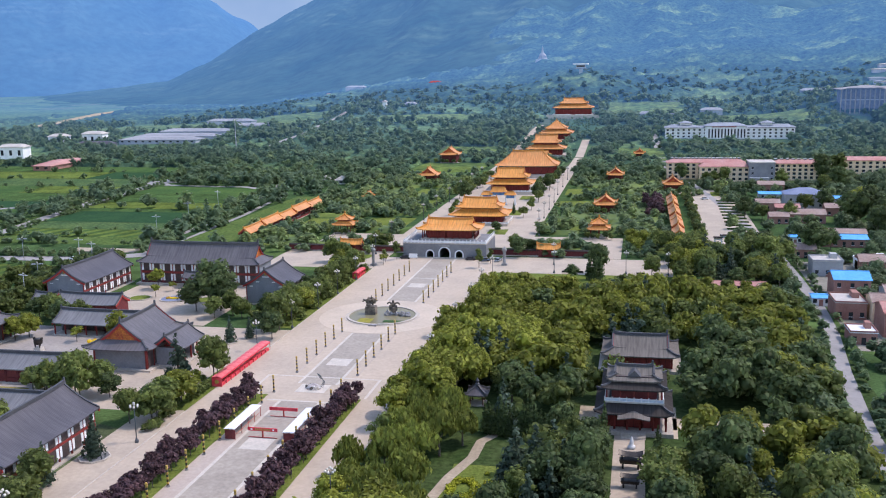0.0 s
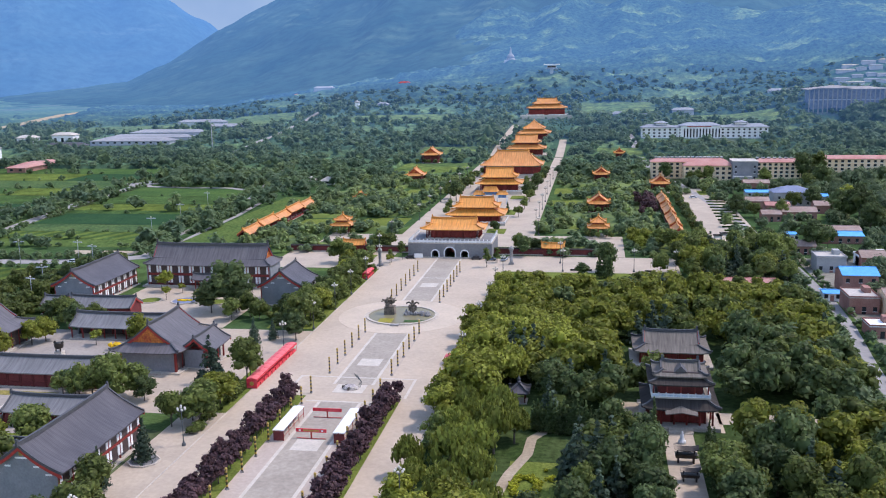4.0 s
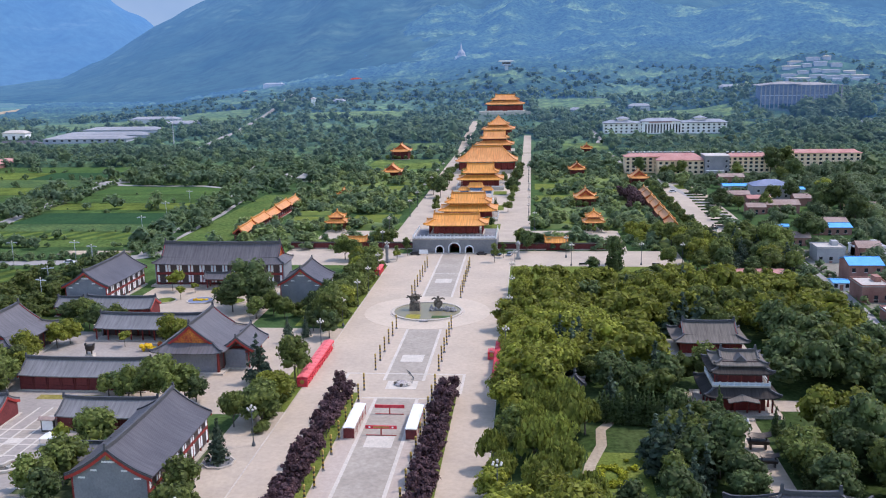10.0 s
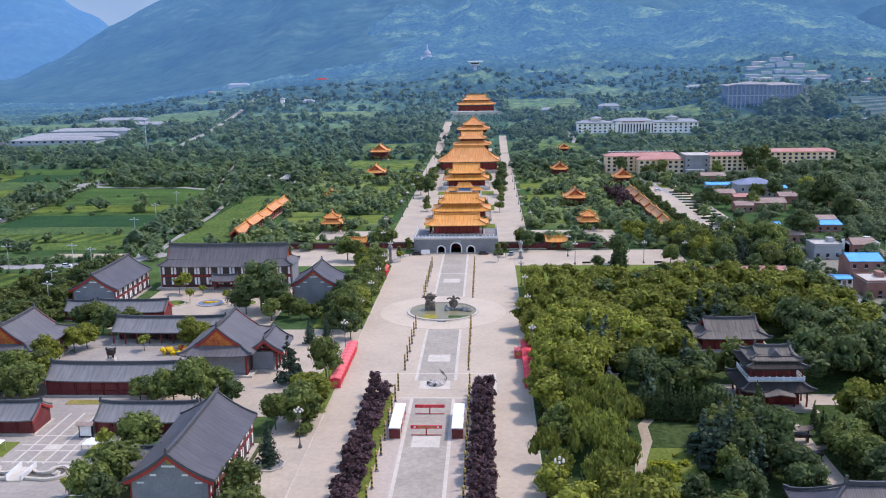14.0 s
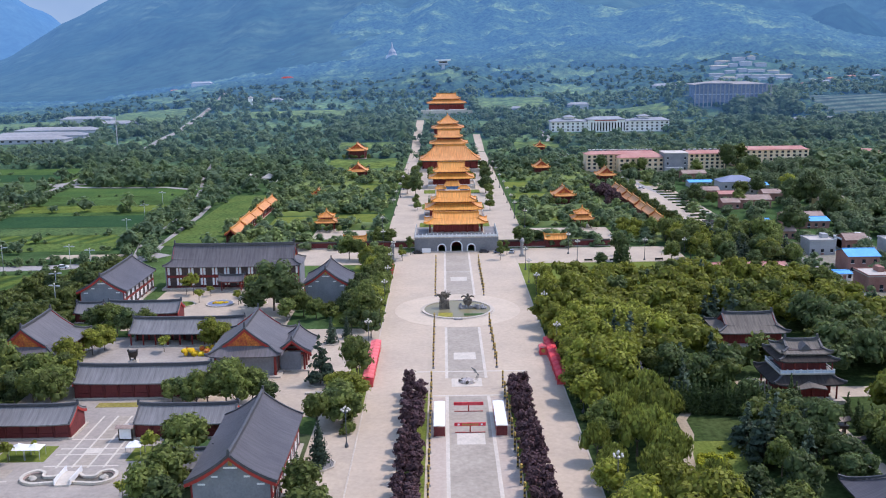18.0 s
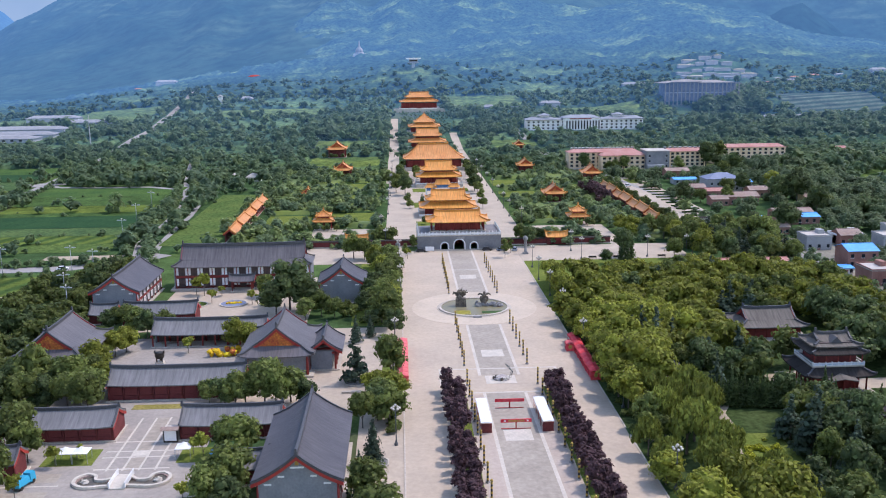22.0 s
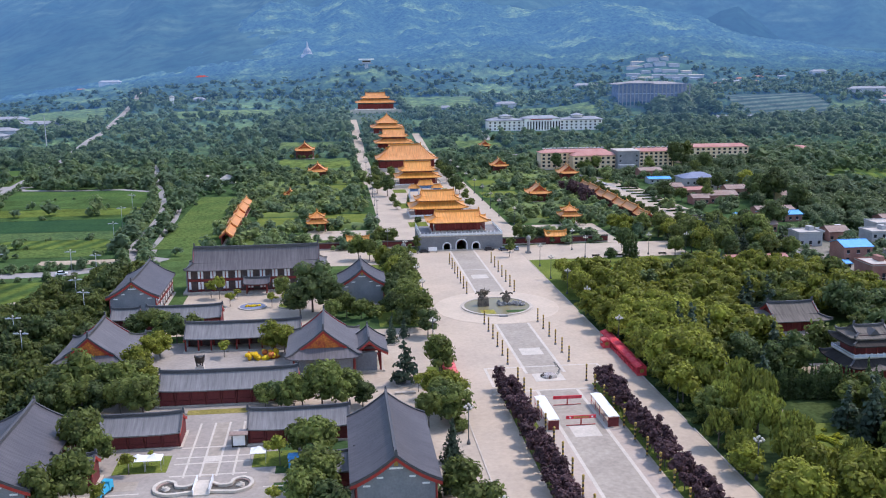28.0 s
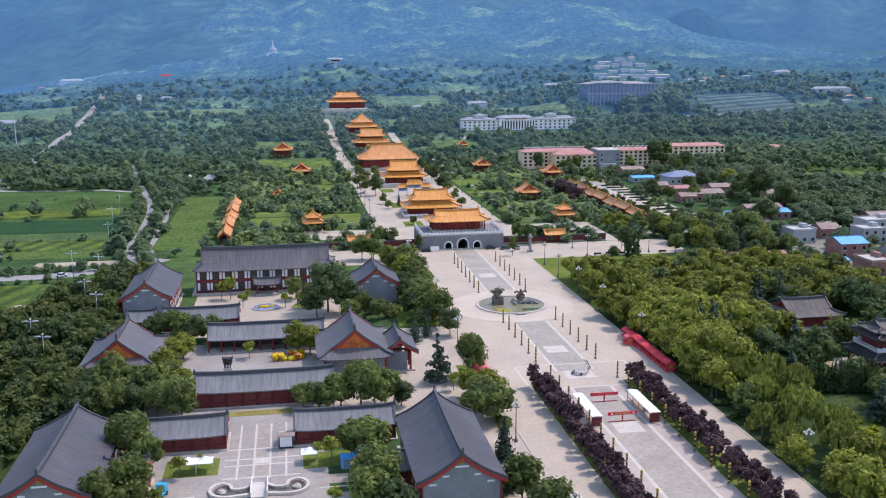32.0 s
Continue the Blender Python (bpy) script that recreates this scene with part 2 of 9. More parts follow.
M = dict(
    plaza=surface("worn_paving", (0.490, 0.396, 0.296), (0.420, 0.343, 0.260), 0.75, var=0.10, big=0.05, small=0.8, bump=0.05),
    strip=surface("grey_granite", (0.308, 0.262, 0.206), (0.364, 0.312, 0.246), 0.6, var=0.18, big=0.12, small=0.9, bump=0.05),
    line=surface("pale_stone_band", (0.56, 0.50, 0.42), (0.482, 0.435, 0.36), 0.7, var=0.12, big=0.3, small=2.0, bump=0.03),
    pink=surface("pinkish_paving", (0.415, 0.335, 0.270), (0.44, 0.365, 0.300), 0.8, var=0.1, big=0.1, small=1.2, bump=0.04),
    yard=surface("yard_paving", (0.452, 0.370, 0.278), (0.388, 0.320, 0.244), 0.8, var=0.1, big=0.1, small=1.0, bump=0.05),
    court=surface("grey_court_paving", (0.285, 0.252, 0.218), (0.340, 0.300, 0.255), 0.8, var=0.14, big=0.12, small=1.0, bump=0.05),
    road=surface("road_concrete", (0.27, 0.255, 0.24), (0.33, 0.31, 0.29), 0.85, var=0.1, big=0.03, small=0.6, bump=0.05, spec=0.1),
    kerb=surface("kerb_stone", (0.52, 0.455, 0.375), None, 0.8, small=3.0),
    grass=surface("lawn", (0.110, 0.145, 0.030), (0.150, 0.178, 0.04), 0.95, var=0.35, big=0.12, small=1.6, bump=0.6, spec=0.02),
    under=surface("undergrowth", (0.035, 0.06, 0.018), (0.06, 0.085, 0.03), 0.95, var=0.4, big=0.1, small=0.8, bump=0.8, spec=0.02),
    dry_grass=surface("dry_grass", (0.20, 0.175, 0.05), (0.26, 0.22, 0.07), 0.95, var=0.3, big=0.2, small=1.5, bump=0.5, spec=0.02),
    earth=surface("bare_earth", (0.33, 0.27, 0.19), (0.42, 0.35, 0.26), 0.95, var=0.2, big=0.1, small=1.2, bump=0.3, spec=0.02),
    crop=surface("crop_field", (0.046, 0.094, 0.030), (0.074, 0.126, 0.034), 0.95, var=0.3, big=0.05, small=0.7, bump=0.5, spec=0.02),
    meadow=surface("bright_meadow", (0.070, 0.116, 0.032), (0.098, 0.140, 0.038), 0.95, var=0.5, big=0.06, small=0.6, bump=0.6, spec=0.02),
    crop_light=surface("pale_crop_field", (0.086, 0.132, 0.046), (0.052, 0.096, 0.038), 0.95, var=0.45, big=0.06, small=0.5, bump=0.5, spec=0.02),
    crop_dark=surface("dark_crop_field", (0.024, 0.062, 0.028), (0.032, 0.076, 0.030), 0.95, var=0.2, big=0.06, small=0.6, bump=0.4, spec=0.02),
    grey_tile=tiles("grey_clay_tiles", (0.067, 0.060, 0.065), (0.089, 0.080, 0.084)),
    pale_tile=tiles("weathered_grey_tiles", (0.136, 0.120, 0.102), (0.172, 0.152, 0.130), 0.85, gloss=0.05),
    dark_tile=tiles("dark_grey_tiles", (0.040, 0.035, 0.032), (0.058, 0.051, 0.046), 0.85, gloss=0.05),
    gold_tile=tiles("yellow_glazed_tiles", (0.62, 0.245, 0.045), (0.68, 0.305, 0.075), 0.35, 0.5),
    orange_tile=tiles("orange_glazed_tiles", (0.57, 0.222, 0.062), (0.64, 0.288, 0.095), 0.4, 0.5),
    ridge=surface("dark_ridge_tiles", (0.085, 0.085, 0.09), None, 0.6, small=3.0),
    gold_ridge=surface("glazed_ridge_tiles", (0.62, 0.27, 0.05), (0.50, 0.20, 0.05), 0.35, small=3.0),
    brick=surface("grey_brick", (0.20, 0.205, 0.22), (0.25, 0.25, 0.26), 0.9, var=0.12, big=0.2, small=2.5),
    wall_stone=surface("grey_city_wall", (0.175, 0.175, 0.18), (0.225, 0.22, 0.22), 0.9, var=0.15, big=0.15, small=1.5),
    red=surface("red_painted_wood", (0.21, 0.030, 0.026), (0.27, 0.042, 0.034), 0.6, var=0.15, big=0.3, small=3.0),
    dark_red=surface("dark_red_wall", (0.125, 0.026, 0.026), (0.165, 0.036, 0.034), 0.75, var=0.15, big=0.25, small=2.0),
    barge=surface("red_bargeboard", (0.40, 0.045, 0.035), None, 0.6, small=2.0),
    orange=surface("gilded_gable_panel", (0.36, 0.06, 0.025), (0.60, 0.20, 0.035), 0.6, var=0.35, big=0.7, small=2.2, bump=0.3),
    lattice=surface("dark_lattice", (0.055, 0.04, 0.04), (0.09, 0.06, 0.055), 0.5, var=0.3, big=0.8, small=4.0),
    beam=surface("painted_beam", (0.05, 0.12, 0.17), (0.09, 0.17, 0.13), 0.6, var=0.35, big=0.8, small=3.0),
    blue_beam=surface("blue_painted_beam", (0.06, 0.14, 0.36), (0.10, 0.22, 0.40), 0.6, var=0.35, big=0.6, small=2.0),
    white=surface("white_plaster", (0.84, 0.83, 0.81), (0.74, 0.73, 0.71), 0.8, var=0.06, big=0.15, small=1.5, bump=0.03),
    marble=surface("white_marble", (0.74, 0.74, 0.73), (0.62, 0.62, 0.61), 0.5, var=0.08, big=0.3, small=2.0, bump=0.03),
    stone=surface("grey_carved_stone", (0.30, 0.29, 0.28), (0.20, 0.195, 0.19), 0.85, var=0.3, big=0.6, small=2.5, bump=0.6),
    rock=surface("sculpted_rock", (0.21, 0.17, 0.13), (0.10, 0.082, 0.066), 0.85, var=0.35, big=0.8, small=2.0, bump=0.9),
    bronze=surface("dark_bronze", (0.04, 0.036, 0.033), (0.07, 0.06, 0.05), 0.45, 0.6, var=0.25, big=1.0, small=5.0),
    gold=surface("gilt", (0.50, 0.34, 0.075), (0.36, 0.24, 0.06), 0.45, 0.2, var=0.2, big=1.5, small=5.0),
    steel=surface("lamp_post_paint", (0.10, 0.11, 0.115), None, 0.5, 0.3, small=4.0),
    steel_light=surface("galvanised_steel", (0.45, 0.47, 0.49), None, 0.45, 0.5, small=4.0),
    globe=surface("opal_glass", (0.62, 0.58, 0.50), (0.55, 0.50, 0.42), 0.25, var=0.04, bump=0.0),
    cloth=surface("red_canvas", (0.62, 0.035, 0.05), (0.72, 0.10, 0.11), 0.8, var=0.12, big=0.35, small=1.5),
    # red canvas made paler: its sheen is painted into the base colour
    cloth_pale=surface("sheen_pale_red_canvas", (0.64, 0.105, 0.115), (0.70, 0.18, 0.18), 0.8, var=0.1, big=0.3, small=1.5),
    sheet=surface("white_sheet", (0.80, 0.80, 0.80), (0.70, 0.70, 0.70), 0.5, var=0.05, big=0.4, small=2.0, bump=0.02),
    blue=surface("blue_sheet_roof", (0.07, 0.33, 0.72), (0.11, 0.40, 0.75), 0.45, var=0.12, big=0.2, small=1.5),
    blue_grey=surface("blue_grey_roof", (0.15, 0.18, 0.27), (0.19, 0.22, 0.31), 0.6, var=0.12, big=0.2, small=1.5),
    salmon=surface("salmon_roof", (0.40, 0.175, 0.145), (0.46, 0.25, 0.215), 0.8, var=0.15, big=0.08, small=1.0),
    cream=surface("cream_render", (0.80, 0.58, 0.36), (0.84, 0.65, 0.45), 0.9, var=0.08, big=0.1, small=1.2),
    redbrick=surface("red_brick", (0.29, 0.135, 0.105), (0.36, 0.19, 0.15), 0.9, var=0.15, big=0.15, small=2.0),
    claytile=surface("brown_clay_tiles", (0.27, 0.185, 0.15), (0.34, 0.26, 0.22), 0.85, var=0.2, big=0.15, small=1.5),
    cement=surface("cement_render", (0.33, 0.33, 0.335), (0.40, 0.395, 0.39), 0.9, var=0.1, big=0.1, small=1.2),
    flatroof=surface("dusty_flat_roof", (0.42, 0.38, 0.33), (0.50, 0.46, 0.41), 0.9, var=0.12, big=0.15, small=1.2),
    glass=surface("dark_window_glass", (0.03, 0.035, 0.04), None, 0.15, var=0.1, bump=0.0),
    bark=surface("bark", (0.10, 0.08, 0.06), (0.14, 0.12, 0.10), 0.95, var=0.3, big=1.0, small=6.0, bump=0.8),
    leaf=foliage("green_leaves", (0.204, 0.226, 0.036), (0.286, 0.302, 0.046), glow=0.44),
    leaf_mid=foliage("deep_green_leaves", (0.122, 0.156, 0.044), (0.176, 0.210, 0.052), glow=0.46),
    leaf_dark=foliage("dark_green_leaves", (0.080, 0.116, 0.044), (0.120, 0.160, 0.054), glow=0.44),
    willow=foliage("willow_leaves", (0.176, 0.204, 0.040), (0.238, 0.262, 0.050)),
    yellow=foliage("yellow_green_leaves", (0.34, 0.37, 0.025), (0.42, 0.42, 0.035)),
    cedar=foliage("blue_green_needles", (0.050, 0.078, 0.050), (0.076, 0.108, 0.066)),
    plum=foliage("purple_plum_leaves", (0.078, 0.043, 0.047), (0.114, 0.060, 0.062), glow=0.25),
    # far leaves: greens blued and lightened, plus blue glow, to paint haze
    far_leaf=foliage("distant_woods", (0.122, 0.190, 0.094), (0.186, 0.252, 0.106), spread=0.0, glow=0.5, patches=0.035, leafy=0.15, haze_glow=FAR),
    far_dark=foliage("distant_dark_woods", (0.108, 0.170, 0.100), (0.162, 0.226, 0.110), spread=0.0, glow=0.5, patches=0.03, leafy=0.15, haze_glow=FAR),
    hill_leaf=foliage("hillside_woods", (0.062, 0.104, 0.050), (0.098, 0.142, 0.058), spread=0.0, glow=0.5, patches=0.012, leafy=0.15, haze_glow=FAR),
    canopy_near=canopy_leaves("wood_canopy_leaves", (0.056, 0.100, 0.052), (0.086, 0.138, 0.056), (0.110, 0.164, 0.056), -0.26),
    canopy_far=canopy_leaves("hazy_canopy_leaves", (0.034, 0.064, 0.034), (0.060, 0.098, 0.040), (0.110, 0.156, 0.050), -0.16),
    # park and village leaves lightened and blued to stand in for haze
    park_leaf=foliage("park_tree_leaves", (0.136, 0.202, 0.104), (0.196, 0.258, 0.114), spread=0.0, glow=0.44, patches=0.05),
    park_bright=foliage("bright_park_tree_leaves", (0.196, 0.262, 0.104), (0.262, 0.324, 0.114), spread=0.0, glow=0.45, patches=0.05),
    village_leaf=foliage("village_tree_leaves", (0.104, 0.150, 0.076), (0.156, 0.204, 0.086), spread=0.0, glow=0.4, patches=0.05),
    under_leaf=foliage("garden_thicket_leaves", (0.092, 0.142, 0.040), (0.190, 0.246, 0.050), spread=0.0, glow=0.2, patches=0.06, leafy=0.1),
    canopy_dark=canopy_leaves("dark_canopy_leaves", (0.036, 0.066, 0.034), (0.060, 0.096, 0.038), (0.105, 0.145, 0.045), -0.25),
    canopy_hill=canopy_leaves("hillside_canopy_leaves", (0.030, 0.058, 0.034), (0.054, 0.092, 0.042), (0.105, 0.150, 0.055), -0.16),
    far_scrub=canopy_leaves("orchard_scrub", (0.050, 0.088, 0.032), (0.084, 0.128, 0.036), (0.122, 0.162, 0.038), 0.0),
    # far walls and roofs carry haze as painted blue glow; walls greyed from white
    far_wall=surface("hazed_grey_render", (0.42, 0.42, 0.42), (0.36, 0.36, 0.365), 0.9, var=0.12, big=0.05, small=0.5, spec=0.1, haze_glow=(460, 0.0, 1500, 0.120)),
    far_roof=surface("hazed_sheet_roof", (0.30, 0.295, 0.29), (0.25, 0.25, 0.25), 0.9, var=0.15, big=0.04, small=0.4, spec=0.1, haze_glow=(460, 0.0, 1500, 0.120)),
    range_tile=tiles("faded_grey_tiles", (0.158, 0.154, 0.152), (0.192, 0.186, 0.182)),
    hall_tile=tiles("grey_hall_tiles", (0.098, 0.089, 0.091), (0.126, 0.114, 0.115)),
    pale_roof=surface("pale_grey_roof", (0.27, 0.29, 0.32), (0.22, 0.24, 0.27), 0.7, var=0.12, big=0.2, small=1.5),
    flower=foliage("yellow_flowers", (0.75, 0.45, 0.02), (0.70, 0.55, 0.03), glow=0.2),
)

def rows_material(name, dark, light, pitch, turn=0.0, haze_glow=None):
    """A field planted in rows, patchy and uneven."""
    m, ns, ls, bsdf = nodes_of(name)
    co = ns.new("ShaderNodeTexCoord").outputs["Object"]
    mp = ns.new("ShaderNodeMapping")
    mp.inputs["Rotation"].default_value = (0, 0, radians(turn))
    ls.new(co, mp.inputs["Vector"])
    w = ns.new("ShaderNodeTexWave")
    w.inputs["Scale"].default_value, w.inputs["Distortion"].default_value, w.inputs["Detail Scale"].default_value = 0.314 / pitch, 1.2, 0.4
    ls.new(mp.outputs[0], w.inputs["Vector"])
    col = blended(ns, ls, w.outputs["Fac"], dark, light)
    col = scaled(ns, ls, col, ranged(ns, ls, grain(ns, ls, co, 0.06, 5.0), 0.55, 1.45))
    col = scaled(ns, ls, col, ranged(ns, ls, grain(ns, ls, co, 0.45, 5.0, 0.75), 0.6, 1.4))
    ls.new(col, bsdf.inputs["Base Color"])
    bsdf.inputs["Roughness"].default_value, bsdf.inputs["Specular IOR Level"].default_value = 0.95, 0.02
    # far rows get their haze from a painted blue glow
    if haze_glow:
        bsdf.inputs["Emission Color"].default_value = (0.145, 0.42, 1.06, 1)
        ls.new(painted_haze(ns, ls, haze_glow), bsdf.inputs["Emission Strength"])
    return m


M["rows_green"] = rows_material("crop_rows", (0.036, 0.074, 0.026), (0.070, 0.116, 0.030), 3.2, 90)
M["rows_pale"] = rows_material("young_crop_rows", (0.070, 0.112, 0.026), (0.138, 0.170, 0.034), 4.0, 84)
M["rows_terrace"] = rows_material("terraced_rows", (0.030, 0.056, 0.034), (0.100, 0.118, 0.075), 13.0, 82, FAR)
M["rows_scrub"] = rows_material("weedy_plot", (0.042, 0.080, 0.024), (0.104, 0.140, 0.030), 9.0, 20)

mw, ns, ls, bsdf = nodes_of("pool_water")
bsdf.inputs["Base Color"].default_value = (0.22, 0.195, 0.11, 1)
bsdf.inputs["Roughness"].default_value, bsdf.inputs["Specular IOR Level"].default_value = 0.25, 0.25
M["water"] = mw


# ---- shaping helpers
class Geo:
    """Gathers the faces of one mesh."""

    def __init__(self):
        self.v, self.f = [], []

    def add(self, vs, fs):
        n = len(self.v)
        self.v += [tuple(v) for v in vs]
        self.f += [tuple(i + n for i in q) for q in fs]
        return self

    def box(self, x0, x1, y0, y1, z0, z1, taper=0.0):
        t = taper
        vs = [(x0, y0, z0), (x1, y0, z0), (x1, y1, z0), (x0, y1, z0), (x0 + t, y0 + t, z1), (x1 - t, y0 + t, z1), (x1 - t, y1 - t, z1), (x0 + t, y1 - t, z1)]
        return self.add(vs, [(3, 2, 1, 0), (4, 5, 6, 7), (0, 1, 5, 4), (1, 2, 6, 5), (2, 3, 7, 6), (3, 0, 4, 7)])

    def prism(self, poly, z0, z1):
        n = len(poly)
        vs = [(x, y, z0) for x, y in poly] + [(x, y, z1) for x, y in poly]
        return self.add(vs, [tuple(reversed(range(n))), tuple(range(n, 2 * n))] + [(i, (i + 1) % n, n + (i + 1) % n, n + i) for i in range(n)])

    def cyl(self, x, y, z0, z1, r, r2=None, n=8):
        r2 = r if r2 is None else r2
        ring = [(math.cos(2 * math.pi * i / n), math.sin(2 * math.pi * i / n)) for i in range(n)]
        vs = [(x + r * c, y + r * s, z0) for c, s in ring] + [(x + r2 * c, y + r2 * s, z1) for c, s in ring]
        return self.add(vs, [tuple(reversed(range(n))), tuple(range(n, 2 * n))] + [(i, (i + 1) % n, n + (i + 1) % n, n + i) for i in range(n)])

    def lathe(self, x, y, prof, n=12):
        vs, fs = [], []
        for r, z in prof:
            vs += [(x + r * math.cos(2 * math.pi * i / n), y + r * math.sin(2 * math.pi * i / n), z) for i in range(n)]
        for k in range(len(prof) - 1):
            fs += [(k * n + i, k * n + (i + 1) % n, (k + 1) * n + (i + 1) % n, (k + 1) * n + i) for i in range(n)]
        fs += [tuple(reversed(range(n))), tuple(range((len(prof) - 1) * n, len(prof) * n))]
        return self.add(vs, fs)

    def ball(self, x, y, z, rx, ry=None, rz=None, n=8, m=5, rough=0.0, rng=random):
        ry, rz = ry or rx, rz or rx
        prof = [(math.sin(math.pi * k / m), -math.cos(math.pi * k / m)) for k in range(m + 1)]
        vs, fs = [], []
        for r, h in prof:
            for i in range(n):
                q = 1 + rough * rng.uniform(-1, 1)
                vs.append((x + rx * r * q * math.cos(2 * math.pi * i / n), y + ry * r * q * math.sin(2 * math.pi * i / n), z + rz * h * q))
        for k in range(m):
            fs += [(k * n + i, k * n + (i + 1) % n, (k + 1) * n + (i + 1) % n, (k + 1) * n + i) for i in range(n)]
        return self.add(vs, fs)

    def sheet(self, xs, ys, fn, thick):
        """A curved slab over a grid, closed all round."""
        nx, ny = len(xs), len(ys)
        top = [(x, y, fn(x, y)) for x in xs for y in ys]
        n = len(top)
        vs = top + [(x, y, z - thick) for x, y, z in top]
        at = lambda i, j: i * ny + j
        fs = []
        for i in range(nx - 1):
            for j in range(ny - 1):
                a, b, c, d = at(i, j), at(i + 1, j), at(i + 1, j + 1), at(i, j + 1)
                fs += [(a, b, c, d), (n + d, n + c, n + b, n + a)]
        for i in range(nx - 1):
            fs += [(at(i, 0) + n, at(i + 1, 0) + n, at(i + 1, 0), at(i, 0)), (at(i, ny - 1), at(i + 1, ny - 1), at(i + 1, ny - 1) + n, at(i, ny - 1) + n)]
        for j in range(ny - 1):
            fs += [(at(0, j), at(0, j + 1), at(0, j + 1) + n, at(0, j) + n), (at(nx - 1, j) + n, at(nx - 1, j + 1) + n, at(nx - 1, j + 1), at(nx - 1, j))]
        return self.add(vs, fs)

    def sweep(self, pts, w, h, drop=0.0):
        """A bar of width w and height h along points."""
        P = [Vector(p) for p in pts]
        vs, fs = [], []
        for i, p in enumerate(P):
            d = (P[min(i + 1, len(P) - 1)] - P[max(i - 1, 0)])
            side = Vector((-d.y, d.x, 0))
            side = side.normalized() * (w / 2) if side.length > 1e-6 else Vector((w / 2, 0, 0))
            vs += [p - side - Vector((0, 0, drop)), p + side - Vector((0, 0, drop)), p + side + Vector((0, 0, h - drop)), p - side + Vector((0, 0, h - drop))]
        for i in range(len(P) - 1):
            a = 4 * i
            fs += [(a + k, a + (k + 1) % 4, a + 4 + (k + 1) % 4, a + 4 + k) for k in range(4)]
        e = 4 * (len(P) - 1)
        fs += [(3, 2, 1, 0), (e, e + 1, e + 2, e + 3)]
        return self.add(vs, fs)

    def mesh(self, name, material, smooth=False):
        me = bpy.data.meshes.new(name)
        me.from_pydata(self.v, [], self.f)
        me.materials.append(material)
        if smooth:
            me.polygons.foreach_set("use_smooth", [True] * len(me.polygons))
        me.update()
        return me


def part(name, geo, material, parent, label="", smooth=False):
    """One mesh under a thing or under a part."""
    me = geo if isinstance(geo, bpy.types.Mesh) else geo.mesh(name, material, smooth)
    ob = new(name, me)
    ob.parent = parent
    return tagged(ob, label)


def thing(name, x, y, z, label, category, rz=0.0, group="", kind=""):
    ob = new(name)
    ob.location, ob.rotation_euler = (x, y, z), (0, 0, radians(rz))
    return tagged(ob, label, category, group, kind)


def solid(name, geo, material, label, category, kind="", group="", smooth=False):
    """A thing of a single mesh, in world coordinates."""
    return tagged(new(name, geo.mesh(name, material, smooth)), label, category, group, kind)


def lin(a, b, n):
    return [a + (b - a) * i / (n - 1) for i in range(n)]


def smooth01(a, b, x):
    t = min(1.0, max(0.0, (x - a) / (b - a)))
    return t * t * (3 - 2 * t)


# ---- the land
RISE_Y = [-2000, 590, 690, 920, 1100, 1456, 1900, 2600, 4800]
RISE_Z = [0, 0, 7, 17, 40, 58, 60, 60, 60]


def height(x, y):
    """The lie of the land: flat valley floor, rising to the hills beyond the last hall."""
    h = float(np.interp(y, RISE_Y, RISE_Z)) * (0.12 + 0.88 * smooth01(-700, -130, x)) * (1 - 0.3 * smooth01(100, 400, x))
    knoll = 26 * math.exp(-(((x + 3) / 70) ** 2 + ((y - 1098) / 60) ** 2)) + 22 * math.exp(-(((x + 92) / 60) ** 2 + ((y - 1456) / 60) ** 2))
    roll = noise.noise((x / 260, y / 260, 0)) * 10 * smooth01(640, 1100, y) * smooth01(-900, -200, x)
    dip = 18 * smooth01(278, 296, x) * (1 - smooth01(382, 402, x)) * smooth01(780, 840, y) * (1 - smooth01(876, 892, y))
    bench = 21 * smooth01(805, 915, y) * smooth01(190, 330, x) + 30 * math.exp(-(((x - 418) / 75) ** 2 + ((y - 1125) / 52) ** 2))
    return h + knoll + roll + bench - dip


def ground_material():
    m, ns, ls, bsdf = nodes_of("valley_floor")
    co = ns.new("ShaderNodeTexCoord").outputs["Object"]
    cells = ns.new("ShaderNodeTexVoronoi")
    cells.inputs["Scale"].default_value = 0.012
    ls.new(co, cells.inputs["Vector"])
    sep = ns.new("ShaderNodeSeparateColor")
    ls.new(cells.outputs["Color"], sep.inputs[0])
    col = blended(ns, ls, ranged(ns, ls, sep.outputs[0], 0, 1, 0.2, 0.9), (0.048, 0.088, 0.034), (0.080, 0.126, 0.040))
    col = blended(ns, ls, ranged(ns, ls, sep.outputs[1], 0, 1, 0.82, 0.84), col, (0.085, 0.105, 0.05))
    col = scaled(ns, ls, col, ranged(ns, ls, grain(ns, ls, co, 0.09, 6.0), 0.6, 1.4))
    col = scaled(ns, ls, col, ranged(ns, ls, grain(ns, ls, co, 1.2, 4.0), 0.7, 1.3))
    ls.new(col, bsdf.inputs["Base Color"])
    bsdf.inputs["Roughness"].default_value, bsdf.inputs["Specular IOR Level"].default_value = 0.95, 0.0
    # the far floor is given a blue glow to imitate haze
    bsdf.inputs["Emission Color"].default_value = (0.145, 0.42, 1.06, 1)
    ls.new(painted_haze(ns, ls, FAR), bsdf.inputs["Emission Strength"])
    return m


